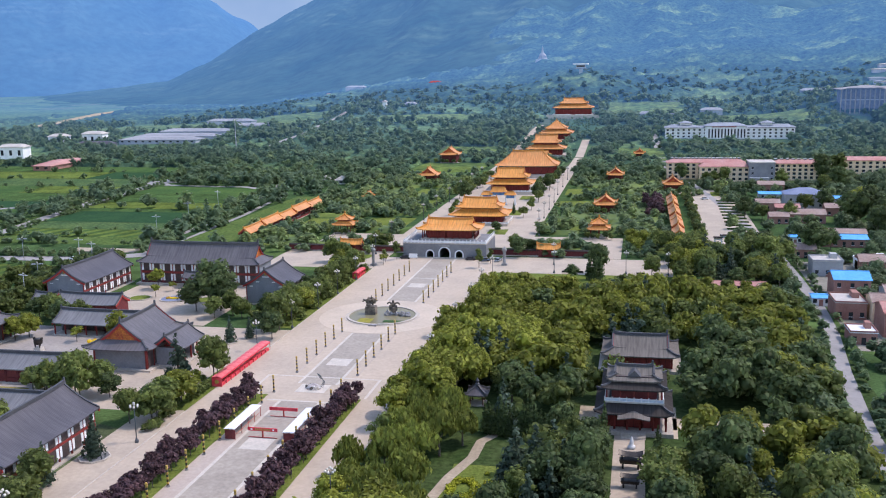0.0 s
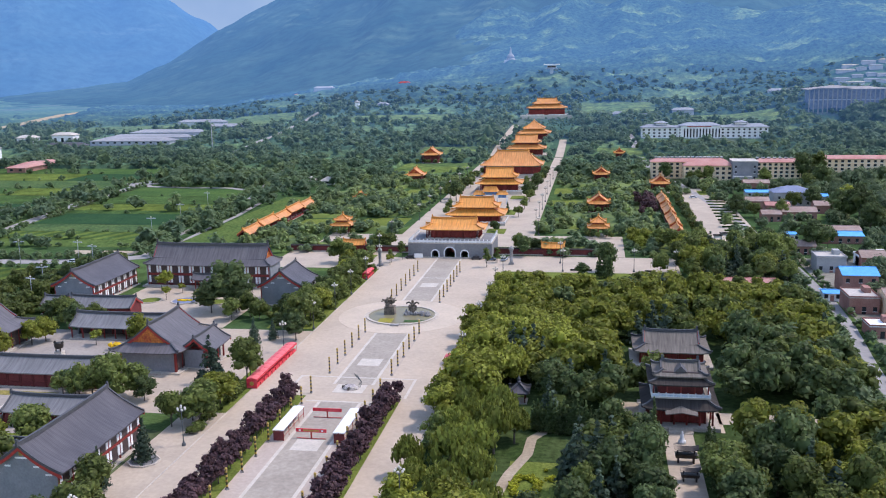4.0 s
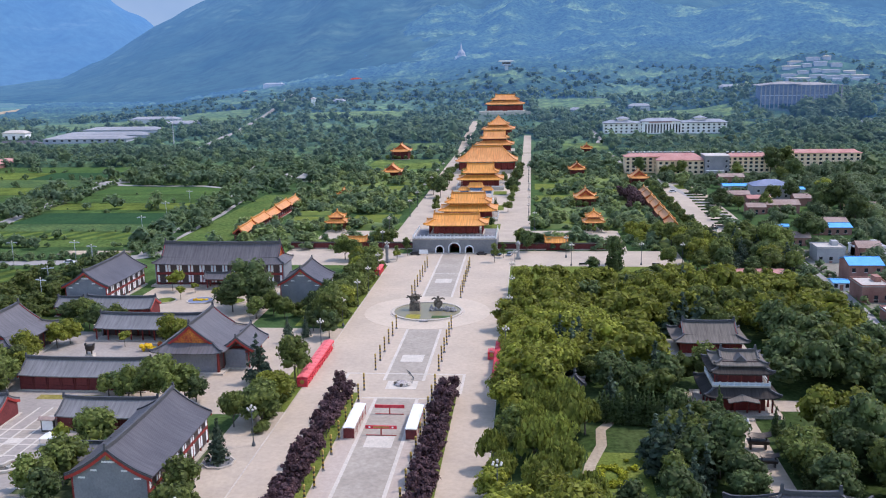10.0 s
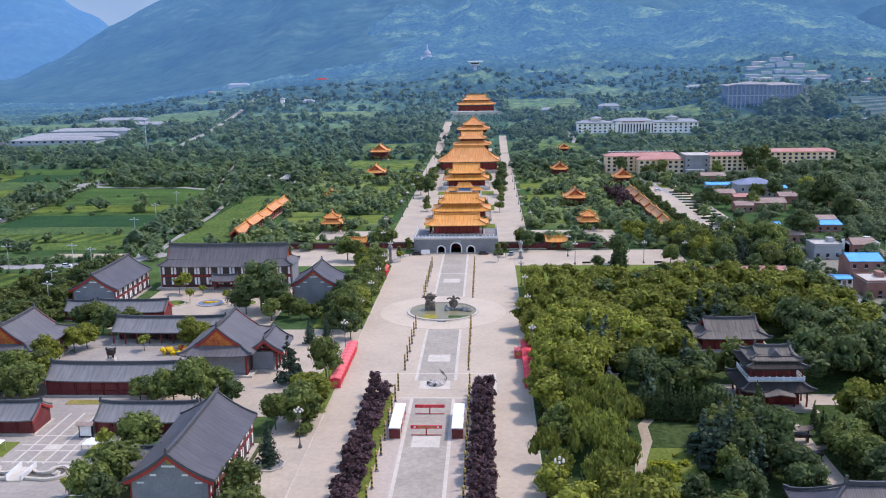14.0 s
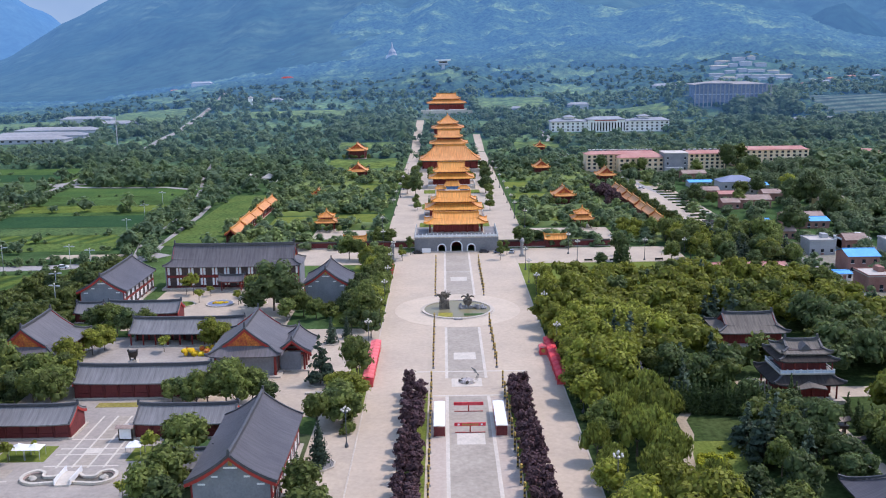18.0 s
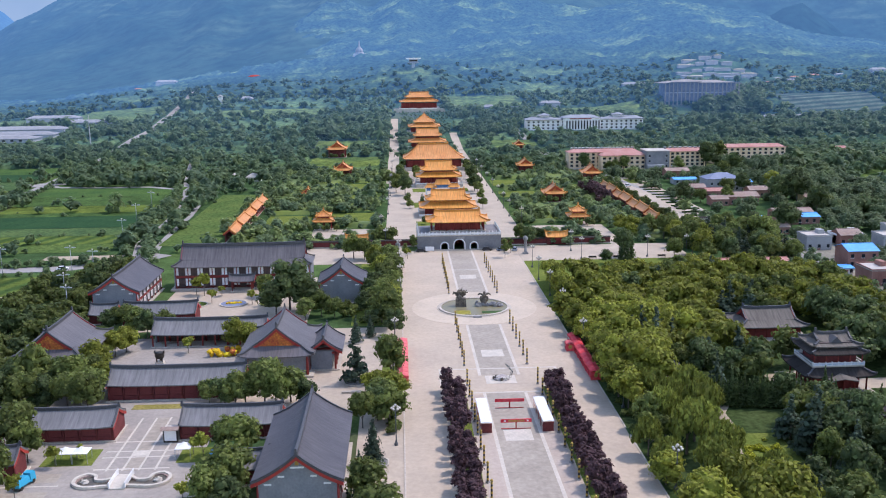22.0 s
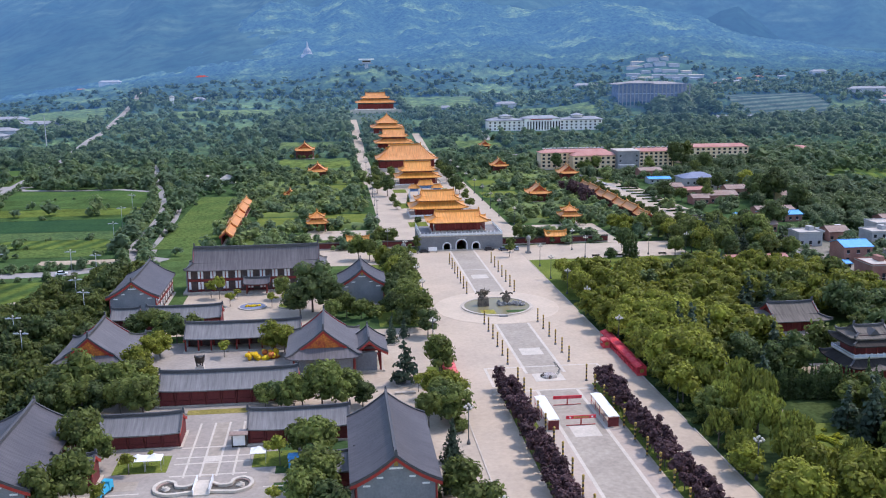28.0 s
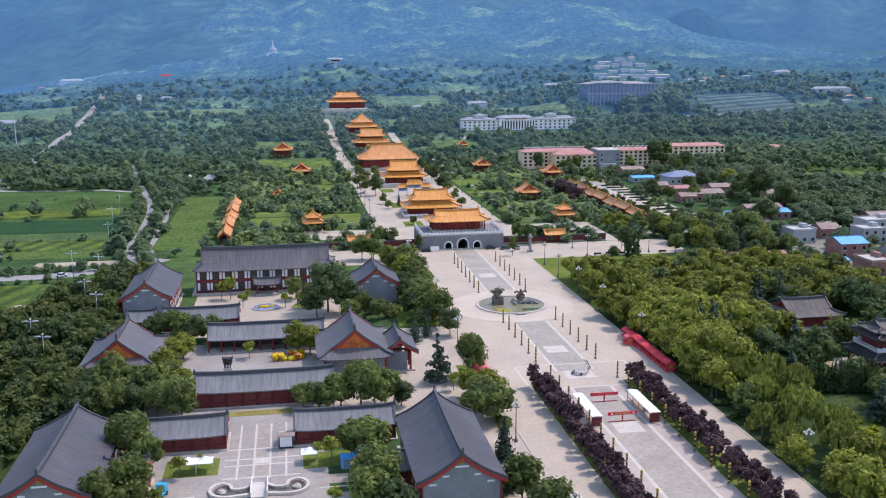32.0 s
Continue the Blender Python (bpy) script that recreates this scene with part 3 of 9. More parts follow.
def spaced(lo, hi, fine_lo, fine_hi, fine, coarse):
    xs = list(np.arange(lo, fine_lo, coarse)) + list(np.arange(fine_lo, fine_hi, fine)) + list(np.arange(fine_hi, hi + 1, coarse))
    return [float(x) for x in xs]


gx, gy = spaced(-4600, 4600, -700, 700, 25, 260), spaced(-1400, 4700, 560, 1800, 25, 200)
g = Geo()
g.v = [(x, y, height(x, y)) for x in gx for y in gy]
g.f = [(i * len(gy) + j, (i + 1) * len(gy) + j, (i + 1) * len(gy) + j + 1, i * len(gy) + j + 1) for i in range(len(gx) - 1) for j in range(len(gy) - 1)]
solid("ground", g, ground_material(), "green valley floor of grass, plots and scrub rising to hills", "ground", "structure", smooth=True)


def hill_material(name, wood, scrub, meadow, haze_glow, lo, hi, open_at=0.52):
    """Wooded mountain sides: clumped trees below, paler terraced pasture towards the height hi; the darker foot stands
    in for cloud shadow.
    """
    m, ns, ls, bsdf = nodes_of(name)
    co = ns.new("ShaderNodeTexCoord").outputs["Object"]
    mp = ns.new("ShaderNodeMapping")
    mp.inputs["Scale"].default_value = (0.6, 0.42, 1.6)
    ls.new(co, mp.inputs["Vector"])
    v = mp.outputs[0]
    sp = ns.new("ShaderNodeSeparateXYZ")
    ls.new(co, sp.inputs[0])
    col = blended(ns, ls, ranged(ns, ls, grain(ns, ls, v, 0.0055, 4.0, 0.6), 0, 1, 0.34, 0.66), wood, scrub)
    col = scaled(ns, ls, col, ranged(ns, ls, grain(ns, ls, co, 0.030, 5.0, 0.65), 0.72, 1.28, 0.34, 0.66))
    ledge = ns.new("ShaderNodeTexWave")
    ledge.bands_direction = "Z"
    ledge.inputs["Scale"].default_value, ledge.inputs["Distortion"].default_value, ledge.inputs["Detail Scale"].default_value = 0.016, 5.0, 0.25
    ls.new(co, ledge.inputs["Vector"])
    glade = ranged(ns, ls, grain(ns, ls, v, 0.0065, 5.0, 0.6), 0, 1, open_at, open_at + 0.10)
    glade = times(ns, ls, glade, ranged(ns, ls, ledge.outputs["Fac"], 0.35, 1.0, 0.2, 0.7))
    glade = times(ns, ls, glade, ranged(ns, ls, grain(ns, ls, co, 0.03, 5.0, 0.7), 0.2, 1.0, 0.40, 0.56))
    # blend by height paints the foot darker, as if under cloud shadow
    glade = times(ns, ls, glade, ranged(ns, ls, sp.outputs[2], 0.45, 1.0, lo, hi))
    col = blended(ns, ls, glade, col, meadow)
    ls.new(col, bsdf.inputs["Base Color"])
    bsdf.inputs["Roughness"].default_value = 1.0
    bsdf.inputs["Specular IOR Level"].default_value = 0.0
    # mountain haze painted as blue emission, stronger with distance
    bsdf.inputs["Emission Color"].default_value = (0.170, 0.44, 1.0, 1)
    ls.new(painted_haze(ns, ls, haze_glow), bsdf.inputs["Emission Strength"])
    return m


def mountain(name, label, az0, az1, r0, r1, crest, foot, peak, material, seed, lay, rough=0.30, back=0.0):
    """A mountain side as a fan of slopes with spurs and gullies: crest(az) is its rise above lay(az), reached at the distance peak; back lets it fall again behind."""
    def level(a, r):
        x, y = r * math.sin(radians(a)), -230 + r * math.cos(radians(a))
        c, f0 = crest(a), foot(a)
        t, u = smooth01(f0, peak, r), max(0.0, (r - f0) / (peak - f0))
        spur = 0.5 - 1.6 * abs(noise.noise((a / 4.2 + 0.9 * noise.noise((x / 500, y / 500, seed)), r / 1500, seed))) + 0.35 * noise.noise((a / 1.5, r / 420, seed + 2))
        fine = noise.fractal((x / 150, y / 150, seed + 3), 1.0, 2.0, 3)
        z = c * (0.7 * t + 0.3 * min(u, 1.15) ** 0.85) * (1 - back * smooth01(peak, r1, r)) + (spur * rough + fine * 0.05) * c * (t * (1.4 - t) + 0.12 * min(u, 1))
        k = smooth01(f0 - 160, f0 + 60, r)
        return x, y, z + lay(a) * k - 12 * (1 - k) + 4 * k * noise.noise((x / 60, y / 60, seed + 5))

    g = Geo()
    azs = lin(az0, az1, 230)
    rs = [r0 * (r1 / r0) ** (i / 89) for i in range(90)]
    g.v = [level(a, r) for a in azs for r in rs]
    n = len(rs)
    g.f = [(i * n + j, i * n + j + 1, (i + 1) * n + j + 1, (i + 1) * n + j) for i in range(len(azs) - 1) for j in range(n - 1)]
    solid(name, g, material, label, "mountain", "structure", smooth=True)
    return level


def along(xs, ys):
    return lambda a: float(np.interp(a, xs, ys))


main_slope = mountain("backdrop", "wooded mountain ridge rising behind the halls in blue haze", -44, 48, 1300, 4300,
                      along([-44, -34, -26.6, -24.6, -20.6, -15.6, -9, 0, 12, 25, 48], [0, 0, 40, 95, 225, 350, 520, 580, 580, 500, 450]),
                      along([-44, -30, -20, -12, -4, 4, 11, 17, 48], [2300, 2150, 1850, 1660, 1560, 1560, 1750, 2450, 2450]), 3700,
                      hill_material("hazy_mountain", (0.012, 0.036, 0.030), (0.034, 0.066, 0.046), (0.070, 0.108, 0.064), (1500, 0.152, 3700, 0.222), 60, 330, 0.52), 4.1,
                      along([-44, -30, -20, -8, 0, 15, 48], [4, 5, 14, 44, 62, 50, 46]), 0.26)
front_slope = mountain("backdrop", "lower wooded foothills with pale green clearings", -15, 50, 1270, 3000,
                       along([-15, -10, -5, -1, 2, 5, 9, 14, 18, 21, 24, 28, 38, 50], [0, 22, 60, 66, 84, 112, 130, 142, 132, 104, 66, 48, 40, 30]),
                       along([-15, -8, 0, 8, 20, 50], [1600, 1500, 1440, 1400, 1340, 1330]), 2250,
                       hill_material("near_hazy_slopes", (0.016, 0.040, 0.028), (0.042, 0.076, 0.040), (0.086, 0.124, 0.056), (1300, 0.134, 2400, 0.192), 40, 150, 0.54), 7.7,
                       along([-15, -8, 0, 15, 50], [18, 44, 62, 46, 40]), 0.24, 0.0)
# darker wood colours paint this spur as lying in shadow
mountain("backdrop", "wooded spur coloured dark as if in shadow, in front of the paler mountain side", 15, 31, 1850, 2900,
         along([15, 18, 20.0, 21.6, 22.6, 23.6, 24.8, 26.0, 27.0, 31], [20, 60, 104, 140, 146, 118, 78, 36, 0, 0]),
         lambda a: 1950.0, 2380, hill_material("shade_painted_spur", (0.008, 0.028, 0.026), (0.020, 0.046, 0.036), (0.05, 0.08, 0.05), (1800, 0.160, 2500, 0.166), 60, 400, 0.58), 5.2, along([15, 31], [46, 42]), 0.10, 0.9)
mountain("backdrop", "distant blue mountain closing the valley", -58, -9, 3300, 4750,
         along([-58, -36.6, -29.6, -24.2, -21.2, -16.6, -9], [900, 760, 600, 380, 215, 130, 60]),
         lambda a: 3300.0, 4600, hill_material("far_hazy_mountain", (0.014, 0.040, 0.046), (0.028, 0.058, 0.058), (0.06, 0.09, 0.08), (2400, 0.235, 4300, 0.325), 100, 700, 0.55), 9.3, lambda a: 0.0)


def far_lie(x, y):
    a, r = math.degrees(math.atan2(x, y + 230)), math.hypot(x, y + 230)
    h = height(x, y)
    if r > 1280 and -14.5 < a < 49:
        h = max(h, front_slope(a, r)[2])
    if r > 1310 and -43 < a < 47:
        h = max(h, main_slope(a, r)[2])
    return h


def haze_bank():
    """A glowing band painted as pale sky low over the valley's end, far behind the ridges."""
    m, ns, ls, bsdf = nodes_of("painted_sky_glow")
    co = ns.new("ShaderNodeTexCoord").outputs["Object"]
    col = blended(ns, ls, ranged(ns, ls, grain(ns, ls, co, 0.0016, 4.0), 0, 1, 0.35, 0.65), (0.225, 0.365, 0.57), (0.285, 0.42, 0.61))
    # black base: the sky tone is all painted glow, hiding the brighter sky
    bsdf.inputs["Base Color"].default_value = (0, 0, 0, 1)
    bsdf.inputs["Specular IOR Level"].default_value = 0.0
    ls.new(col, bsdf.inputs["Emission Color"])
    bsdf.inputs["Emission Strength"].default_value = 0.62
    g = Geo()
    azs = lin(-75, 75, 60)
    g.v = [(4860 * math.sin(radians(a)), -230 + 4860 * math.cos(radians(a)), z) for a in azs for z in (-50, 1500)]
    g.f = [(2 * i, 2 * i + 2, 2 * i + 3, 2 * i + 1) for i in range(len(azs) - 1)]
    solid("backdrop", g, m, "glowing backdrop painted as pale hazy sky low over the mountains", "sky", "structure", smooth=True)


haze_bank()


# ---- paving, lawns, roads
def patch(name, x0, x1, y0, y1, z, material, label, category="pavement", kind="structure", thick=0.3):
    return solid(name, Geo().box(x0, x1, y0, y1, z - thick, z), material, label, category, kind)


patch("pavement", -24.3, 23.6, -135, 154, 0.05, M["plaza"], "broad pale paved processional square")
patch("pavement", -72, -24.32, 131, 164, 0.04, M["yard"], "pale paved forecourt before the red wall")
patch("pavement", 23.62, 92, 130, 160, 0.04, M["yard"], "pale paved forecourt before the red wall")
patch("pavement", -66, -24.32, -30, 41, 0.035, M["yard"], "paved yard before the porch hall")
patch("pavement", -34.5, -24.32, -100, -30.02, 0.03, M["yard"], "paved walk beside the grey hall")
patch("pavement", -108, -66.02, -95, 35, 0.03, M["court"], "paved courtyard between grey halls")
patch("pavement", -104, -54, 42, 93, 0.03, M["yard"], "paved inner court before the long hall")
patch("pavement", -31.5, 31.5, 180, 372, 0.04, M["yard"], "pale paved court round the yellow-roofed halls")
patch("pavement", -33.5, -17, 372.02, 474, 0.04, M["yard"], "pale paved court round the great hall")
patch("pavement", -16.98, 17.98, 372.02, 440, 0.04, M["yard"], "pale paved court before the great hall")
patch("pavement", 18, 31.5, 372.02, 474, 0.04, M["yard"], "pale paved court round the great hall")
patch("pavement", -33.5, -25, 474.02, 588, 0.04, M["yard"], "pale paved avenue beside the halls")
patch("pavement", 24, 31.5, 474.02, 588, 0.04, M["yard"], "pale paved avenue beside the halls")
patch("pavement", -66, -31.52, 186, 208, 0.035, M["yard"], "pale paved cross walk")
patch("pavement", 31.52, 66, 186, 208, 0.035, M["yard"], "pale paved cross walk")
patch("pavement", 66.02, 72, 160.5, 208, 0.03, M["yard"], "narrow paved walk through the garden")
patch("pavement", 70, 88, -27, -8, 0.03, M["yard"], "pale paved court before the tower")
patch("pavement", 74.6, 81, -76, -27.02, 0.03, M["yard"], "pale paved approach to the tower")
patch("pavement", 86.02, 118, -22, -15, 0.03, M["yard"], "pale paved garden path")
patch("pavement", 66.4, 69.98, -32, -10, 0.028, M["earth"], "trodden earthen path beside the tower")

# the middle strip of grey granite between pale bands
for y0, y1 in ((-135, -18.2), (-5.2, 41.0), (80.4, 154)):
    patch("trim", -4.6, 4.6, y0, y1, 0.062, M["strip"], "grey granite strip down the square", "paving strip", thick=0.1)
    for s in (-1, 1):
        patch("trim", s * 4.98 - 0.38, s * 4.98 + 0.38, y0, y1, 0.068, M["line"], "pale stone band beside the strip", "paving band", thick=0.1)
for s in (-1, 1):
    patch("trim", s * 7.25 - 1.85, s * 7.25 + 1.85, -135, -19, 0.058, M["pink"], "pinkish paving beside the strip", "paving strip", thick=0.1)
    patch("trim", s * 15 - 0.35, s * 15 + 0.35, -14, -0.35, 0.062, M["line"], "pale stone band", "paving band", thick=0.1)
    patch("trim", s * 8.3 - 0.22, s * 8.3 + 0.22, 2, 42, 0.058, M["pink"], "pinkish band under the pole row", "paving band", thick=0.1)
    patch("trim", s * 8.3 - 0.22, s * 8.3 + 0.22, 78, 128, 0.058, M["pink"], "pinkish band under the pole row", "paving band", thick=0.1)
patch("trim", -15.35, 15.35, -0.33, 0.33, 0.066, M["line"], "pale stone band across the square", "paving band", thick=0.1)
patch("trim", -8.4, 8.4, -18.1, -17.4, 0.066, M["line"], "pale stone band across the square", "paving band", thick=0.1)
patch("trim", -5.36, 5.36, 115.7, 116.4, 0.074, M["line"], "pale stone band across the strip", "paving band", thick=0.1)
for y in (-44.1, 12.9, 104.5):
    patch("trim", -3, 3, y - 3, y + 3, 0.072, M["line"], "square white stone slab set in the strip", "stone slab", thick=0.1)
patch("trim", -3.8, 3.8, -11.6, -5.6, 0.09, M["line"], "white stone slab under the flower bed", "stone slab", thick=0.12)


def ring(x, y, r0, r1, z0, z1, n=64):
    c = [(math.cos(2 * math.pi * i / n), math.sin(2 * math.pi * i / n)) for i in range(n)]
    g = Geo()
    vs = [(x + r * a, y + r * b, z) for r, z in ((r0, z0), (r1, z0), (r1, z1), (r0, z1)) for a, b in c]
    return g.add(vs, [(k * n + i, k * n + (i + 1) % n, (k + 1) % 4 * n + (i + 1) % n, (k + 1) % 4 * n + i) for k in range(4) for i in range(n)])


POOL = (-1.2, 61.0)
solid("trim", ring(*POOL, 11.3, 20.2, -0.05, 0.082), surface("pale_ring_paving", (0.540, 0.445, 0.335), (0.475, 0.392, 0.298), 0.7, var=0.08, big=0.1, small=1.0, bump=0.03), "pale paved ring round the pool", "paving", "structure")
pool = thing("fountain_pool", *POOL, 0, "round stone-rimmed fountain pool with shallow greenish water", "pool")
part("rim", ring(0, 0, 10.7, 11.5, 0, 0.5), M["kerb"], pool, "pale stone rim")
part("step", ring(0, 0, 11.5, 12.1, 0, 0.17), M["kerb"], pool)
part("water", Geo().cyl(0, 0, 0.0, 0.28, 10.68, n=64), M["water"], pool, "shallow greenish water")
part("weed", Geo().box(-6.2, -1.6, -9, -4.2, 0.1, 0.30), surface("yellow_water_weed", (0.22, 0.20, 0.025), (0.30, 0.26, 0.03), 0.6, var=0.3, big=0.6, small=2.0), pool, "yellow-green weed on the water")
part("weed", Geo().box(2.0, 8.4, -8.0, -5.4, 0.1, 0.30), M["crop_light"], pool, "yellow-green weed on the water")
part("plate", Geo().box(-1.2, 1.4, -12.4, -11.4, 0, 0.55), M["stone"], pool, "dark stone plate at the rim")


def kerb(x0, x1, y0, y1):
    solid("kerb", Geo().box(x0, x1, y0, y1, -0.1, 0.17), M["kerb"], "pale stone kerb beside the paving", "kerb", "structure")


for y0, y1 in ((-135, -62), (-62, -28), (24, 60), (60, 131)):
    kerb(-24.6, -24.3, y0, y1)
for y0, y1 in ((-135, -46), (-42, 48), (52, 130)):
    kerb(23.6, 23.9, y0, y1)

for x0, x1, y0, y1 in ((-24.2 - 16, -24.6, 43, 130), (23.9, 46, 66, 129.9), (-30, -24.7, -28, 4), (46.02, 92, 112, 129.9)):
    patch("lawn", x0, x1, y0, y1, 0.06, M["grass"], "mown green lawn with shrubs beside the square", "lawn", thick=0.2)
for s in (-1, 1):
    patch("lawn", s * 11.9 - 2.35, s * 11.9 + 2.35, -135, -14.5, 0.1, M["grass"], "long grass bed under the purple trees", "planting bed", thick=0.2)
for x0, x1, y0, y1 in ((-17, -8, 212, 226), (8, 17, 212, 226), (-17, -9, 270, 288), (9, 17, 270, 288), (-17, -9, 330, 345), (9, 17, 330, 345), (-40, -31.6, 150, 158)):
    patch("lawn", x0, x1, y0, y1, 0.09, M["grass"], "square lawn set in the paved court", "lawn", thick=0.15)
for x0, x1, y0, y1 in ((36, 60, 226, 246), (-60, -36, 228, 256), (34, 56, 302, 326), (64, 88, 332, 352), (-92, -70, 222, 250), (-56, -36, 300, 322), (34, 52, 352, 380), (-60, -38, 346, 372)):
    patch("lawn", x0, x1, y0, y1, 0.06, M["grass"], "bright lawn among the garden trees", "lawn", thick=0.2)
patch("lawn", 24.2, 135, -140, 66, 0.02, M["under"], "dark green ground under the garden trees", "garden ground", thick=0.2)
patch("lawn", 43.5, 55, -70, -47, 0.04, M["grass"], "bright garden lawn", "lawn", thick=0.2)
patch("lawn", -135, -108.02, -100, 60, 0.02, M["under"], "dark green ground under the garden trees", "garden ground", thick=0.2)


def ribbon(name, pts, w, z, material, label, category="road", lift=True):
    """A road that follows the land along points."""
    g, P = Geo(), []
    for (ax, ay), (bx, by) in zip(pts, pts[1:]):
        n = max(2, int(math.hypot(bx - ax, by - ay) / 12))
        P += [(ax + (bx - ax) * i / n, ay + (by - ay) * i / n) for i in range(n)]
    P.append(pts[-1])
    for i, (x, y) in enumerate(P):
        (ax, ay), (bx, by) = P[max(i - 1, 0)], P[min(i + 1, len(P) - 1)]
        d = math.hypot(bx - ax, by - ay) or 1
        nx, ny = -(by - ay) / d * w / 2, (bx - ax) / d * w / 2
        for s in (-1, 1):
            xx, yy = x + s * nx, y + s * ny
            h = max(height(xx, yy), height(x, y)) + z
            g.v += [(xx, yy, h), (xx, yy, h - 0.6)]
    for i in range(len(P) - 1):
        a = 4 * i
        g.f += [(a, a + 4, a + 6, a + 2), (a + 1, a + 5, a + 4, a), (a + 2, a + 6, a + 7, a + 3)]
    return solid(name, g, material, label, category, "structure")


ribbon("road", [(-420, 128), (-200, 131), (-157, 134), (-132, 146), (-124, 158)], 9, 0.09, M["road"], "pale country road along the fields")
ribbon("road", [(-132, 143), (-141, 184), (-141.4, 225), (-143.6, 266), (-148, 305), (-160, 365), (-172, 420), (-190, 520)], 3.6, 0.07, M["road"], "pale lane running between fields to the hills")
ribbon("road", [(-232, 160), (-243, 236), (-251.5, 295), (-254, 342), (-258.5, 399), (-266, 499), (-277, 610), (-283, 715), (-284, 760), (-300, 930), (-312, 1080), (-330, 1200)], 7.0, 0.22, M["road"], "pale road through the plots")
ribbon("road", [(-129, 160), (-131.8, 188), (-133.4, 223), (-134.2, 256), (-140.6, 326), (-149, 352)], 2.6, 0.1, M["road"], "narrow pale lane beside the meadow")
ribbon("road", [(-258, 396), (-246, 382), (-217, 377), (-186, 376), (-163, 362)], 5, 0.14, M["road"], "pale lane across the head of the field")
ribbon("road", [(-249, 404), (-268, 392)], 16, 0.18, M["road"], "pale concrete junction of two lanes")
ribbon("road", [(-762, 883), (-770, 972), (-790, 1076), (-831, 1201), (-866, 1310), (-880, 1410)], 20, 1.2, M["earth"], "pale river embankment far down the valley")
ribbon("road", [(126, -120), (128, -15), (131, 25), (135, 62), (136.4, 90), (136, 138), (135, 180), (131, 240), (122, 330), (112, 420)], 3.8, 0.08, M["road"], "pale village street beside the garden")
ribbon("road", [(-251, 289), (-300, 262), (-380, 236), (-470, 205)], 6, 0.2, M["road"], "pale lane between the western plots")
ribbon("road", [(103, 430), (98, 520), (93, 700), (85, 800)], 7, 0.08, M["road"], "pale lane along the park")
ribbon("pavement", [(-29.2, 588.05), (-29.4, 640), (-29.6, 700), (-29.8, 830)], 8.0, 0.25, M["yard"], "pale paved avenue climbing beside the halls", "pavement")
ribbon("pavement", [(27.8, 588.05), (28, 620), (28, 690)], 7.0, 0.25, M["yard"], "pale paved avenue climbing beside the halls", "pavement")
patch("pavement", 139, 176, 44, 164, 0.03, surface("dusty_village_yard", (0.27, 0.245, 0.205), (0.20, 0.195, 0.15), 0.95, var=0.25, big=0.09, small=0.9, bump=0.2, spec=0.05), "dusty concrete yards between the village houses")
ribbon("road", [(42, -64), (43.7, -53.4), (46.6, -43.4), (47, -35), (52, -26), (58, -22)], 2.2, 0.08, M["earth"], "winding garden footpath of pale gravel", "path")

# car park strips
o = thing("stone_gate", 115.6, 190.5, 0, "white three-bay stone gate with small dark tiled roofs", "gate")
for x in (-4.6, -1.9, 1.9, 4.6):
    part("pillar", Geo().box(x - 0.3, x + 0.3, -0.35, 0.35, 0, 4.6 if abs(x) > 3 else 5.8), M["marble"], o)
for x0, x1, z in ((-4.9, -1.6, 3.4), (-2.2, 2.2, 4.4), (1.6, 4.9, 3.4)):
    part("lintel", Geo().box(x0, x1, -0.22, 0.22, z, z + 0.9), M["marble"], o)
    part("roof", Geo().sheet(lin(x0 - 0.4, x1 + 0.4, 7), lin(-0.9, 0.9, 5), lambda x, y: z + 1.0 + 0.5 * (1 - abs(y) / 0.9), 0.12), M["dark_tile"], o, "small dark tiled roof")
patch("pavement", 109, 134, 187, 382, 0.05, M["yard"], "pale concrete car park")
patch("lawn", 121, 130.5, 352, 372, 0.075, M["grass"], "square lawn at the head of the car park", "lawn", thick=0.1)
for i in range(13):
    y = 205 + i * 10.5
    bed = solid("planting_bed", Geo().box(119.5 + 0.02 * (y - 205), 132.2, y, y + 1.9, -0.05, 0.6), M["under"], "low hedge strip between parking bays", "hedge", group="parking hedges")

# fields and plots
frng = random.Random(12)


def field(x0, x1, y0, y1, m, lab):
    nx, ny = max(2, int((x1 - x0) / 25)), max(2, int((y1 - y0) / 25))
    lift = 1.2 if y0 > 600 else 0
    g = Geo()
    g.v = [(x, y, height(x, y) + 0.12 + lift) for x in lin(x0, x1, nx + 1) for y in lin(y0, y1, ny + 1)]
    g.f = [(i * (ny + 1) + j, (i + 1) * (ny + 1) + j, (i + 1) * (ny + 1) + j + 1, i * (ny + 1) + j + 1) for i in range(nx) for j in range(ny)]
    solid("field", g, M[m], lab, "field", "structure")


PLOTS = []      # edges of the plots, where trees stand
CROPS = (("crop_light", "pale green vegetable plot"), ("rows_green", "green field planted in rows"), ("crop_dark", "dark green field of tall crops"), ("rows_pale", "yellow-green field of young crops in rows"), ("rows_scrub", "weedy green plot"), ("crop", "green field of maize"), ("rows_green", "green field planted in rows"))
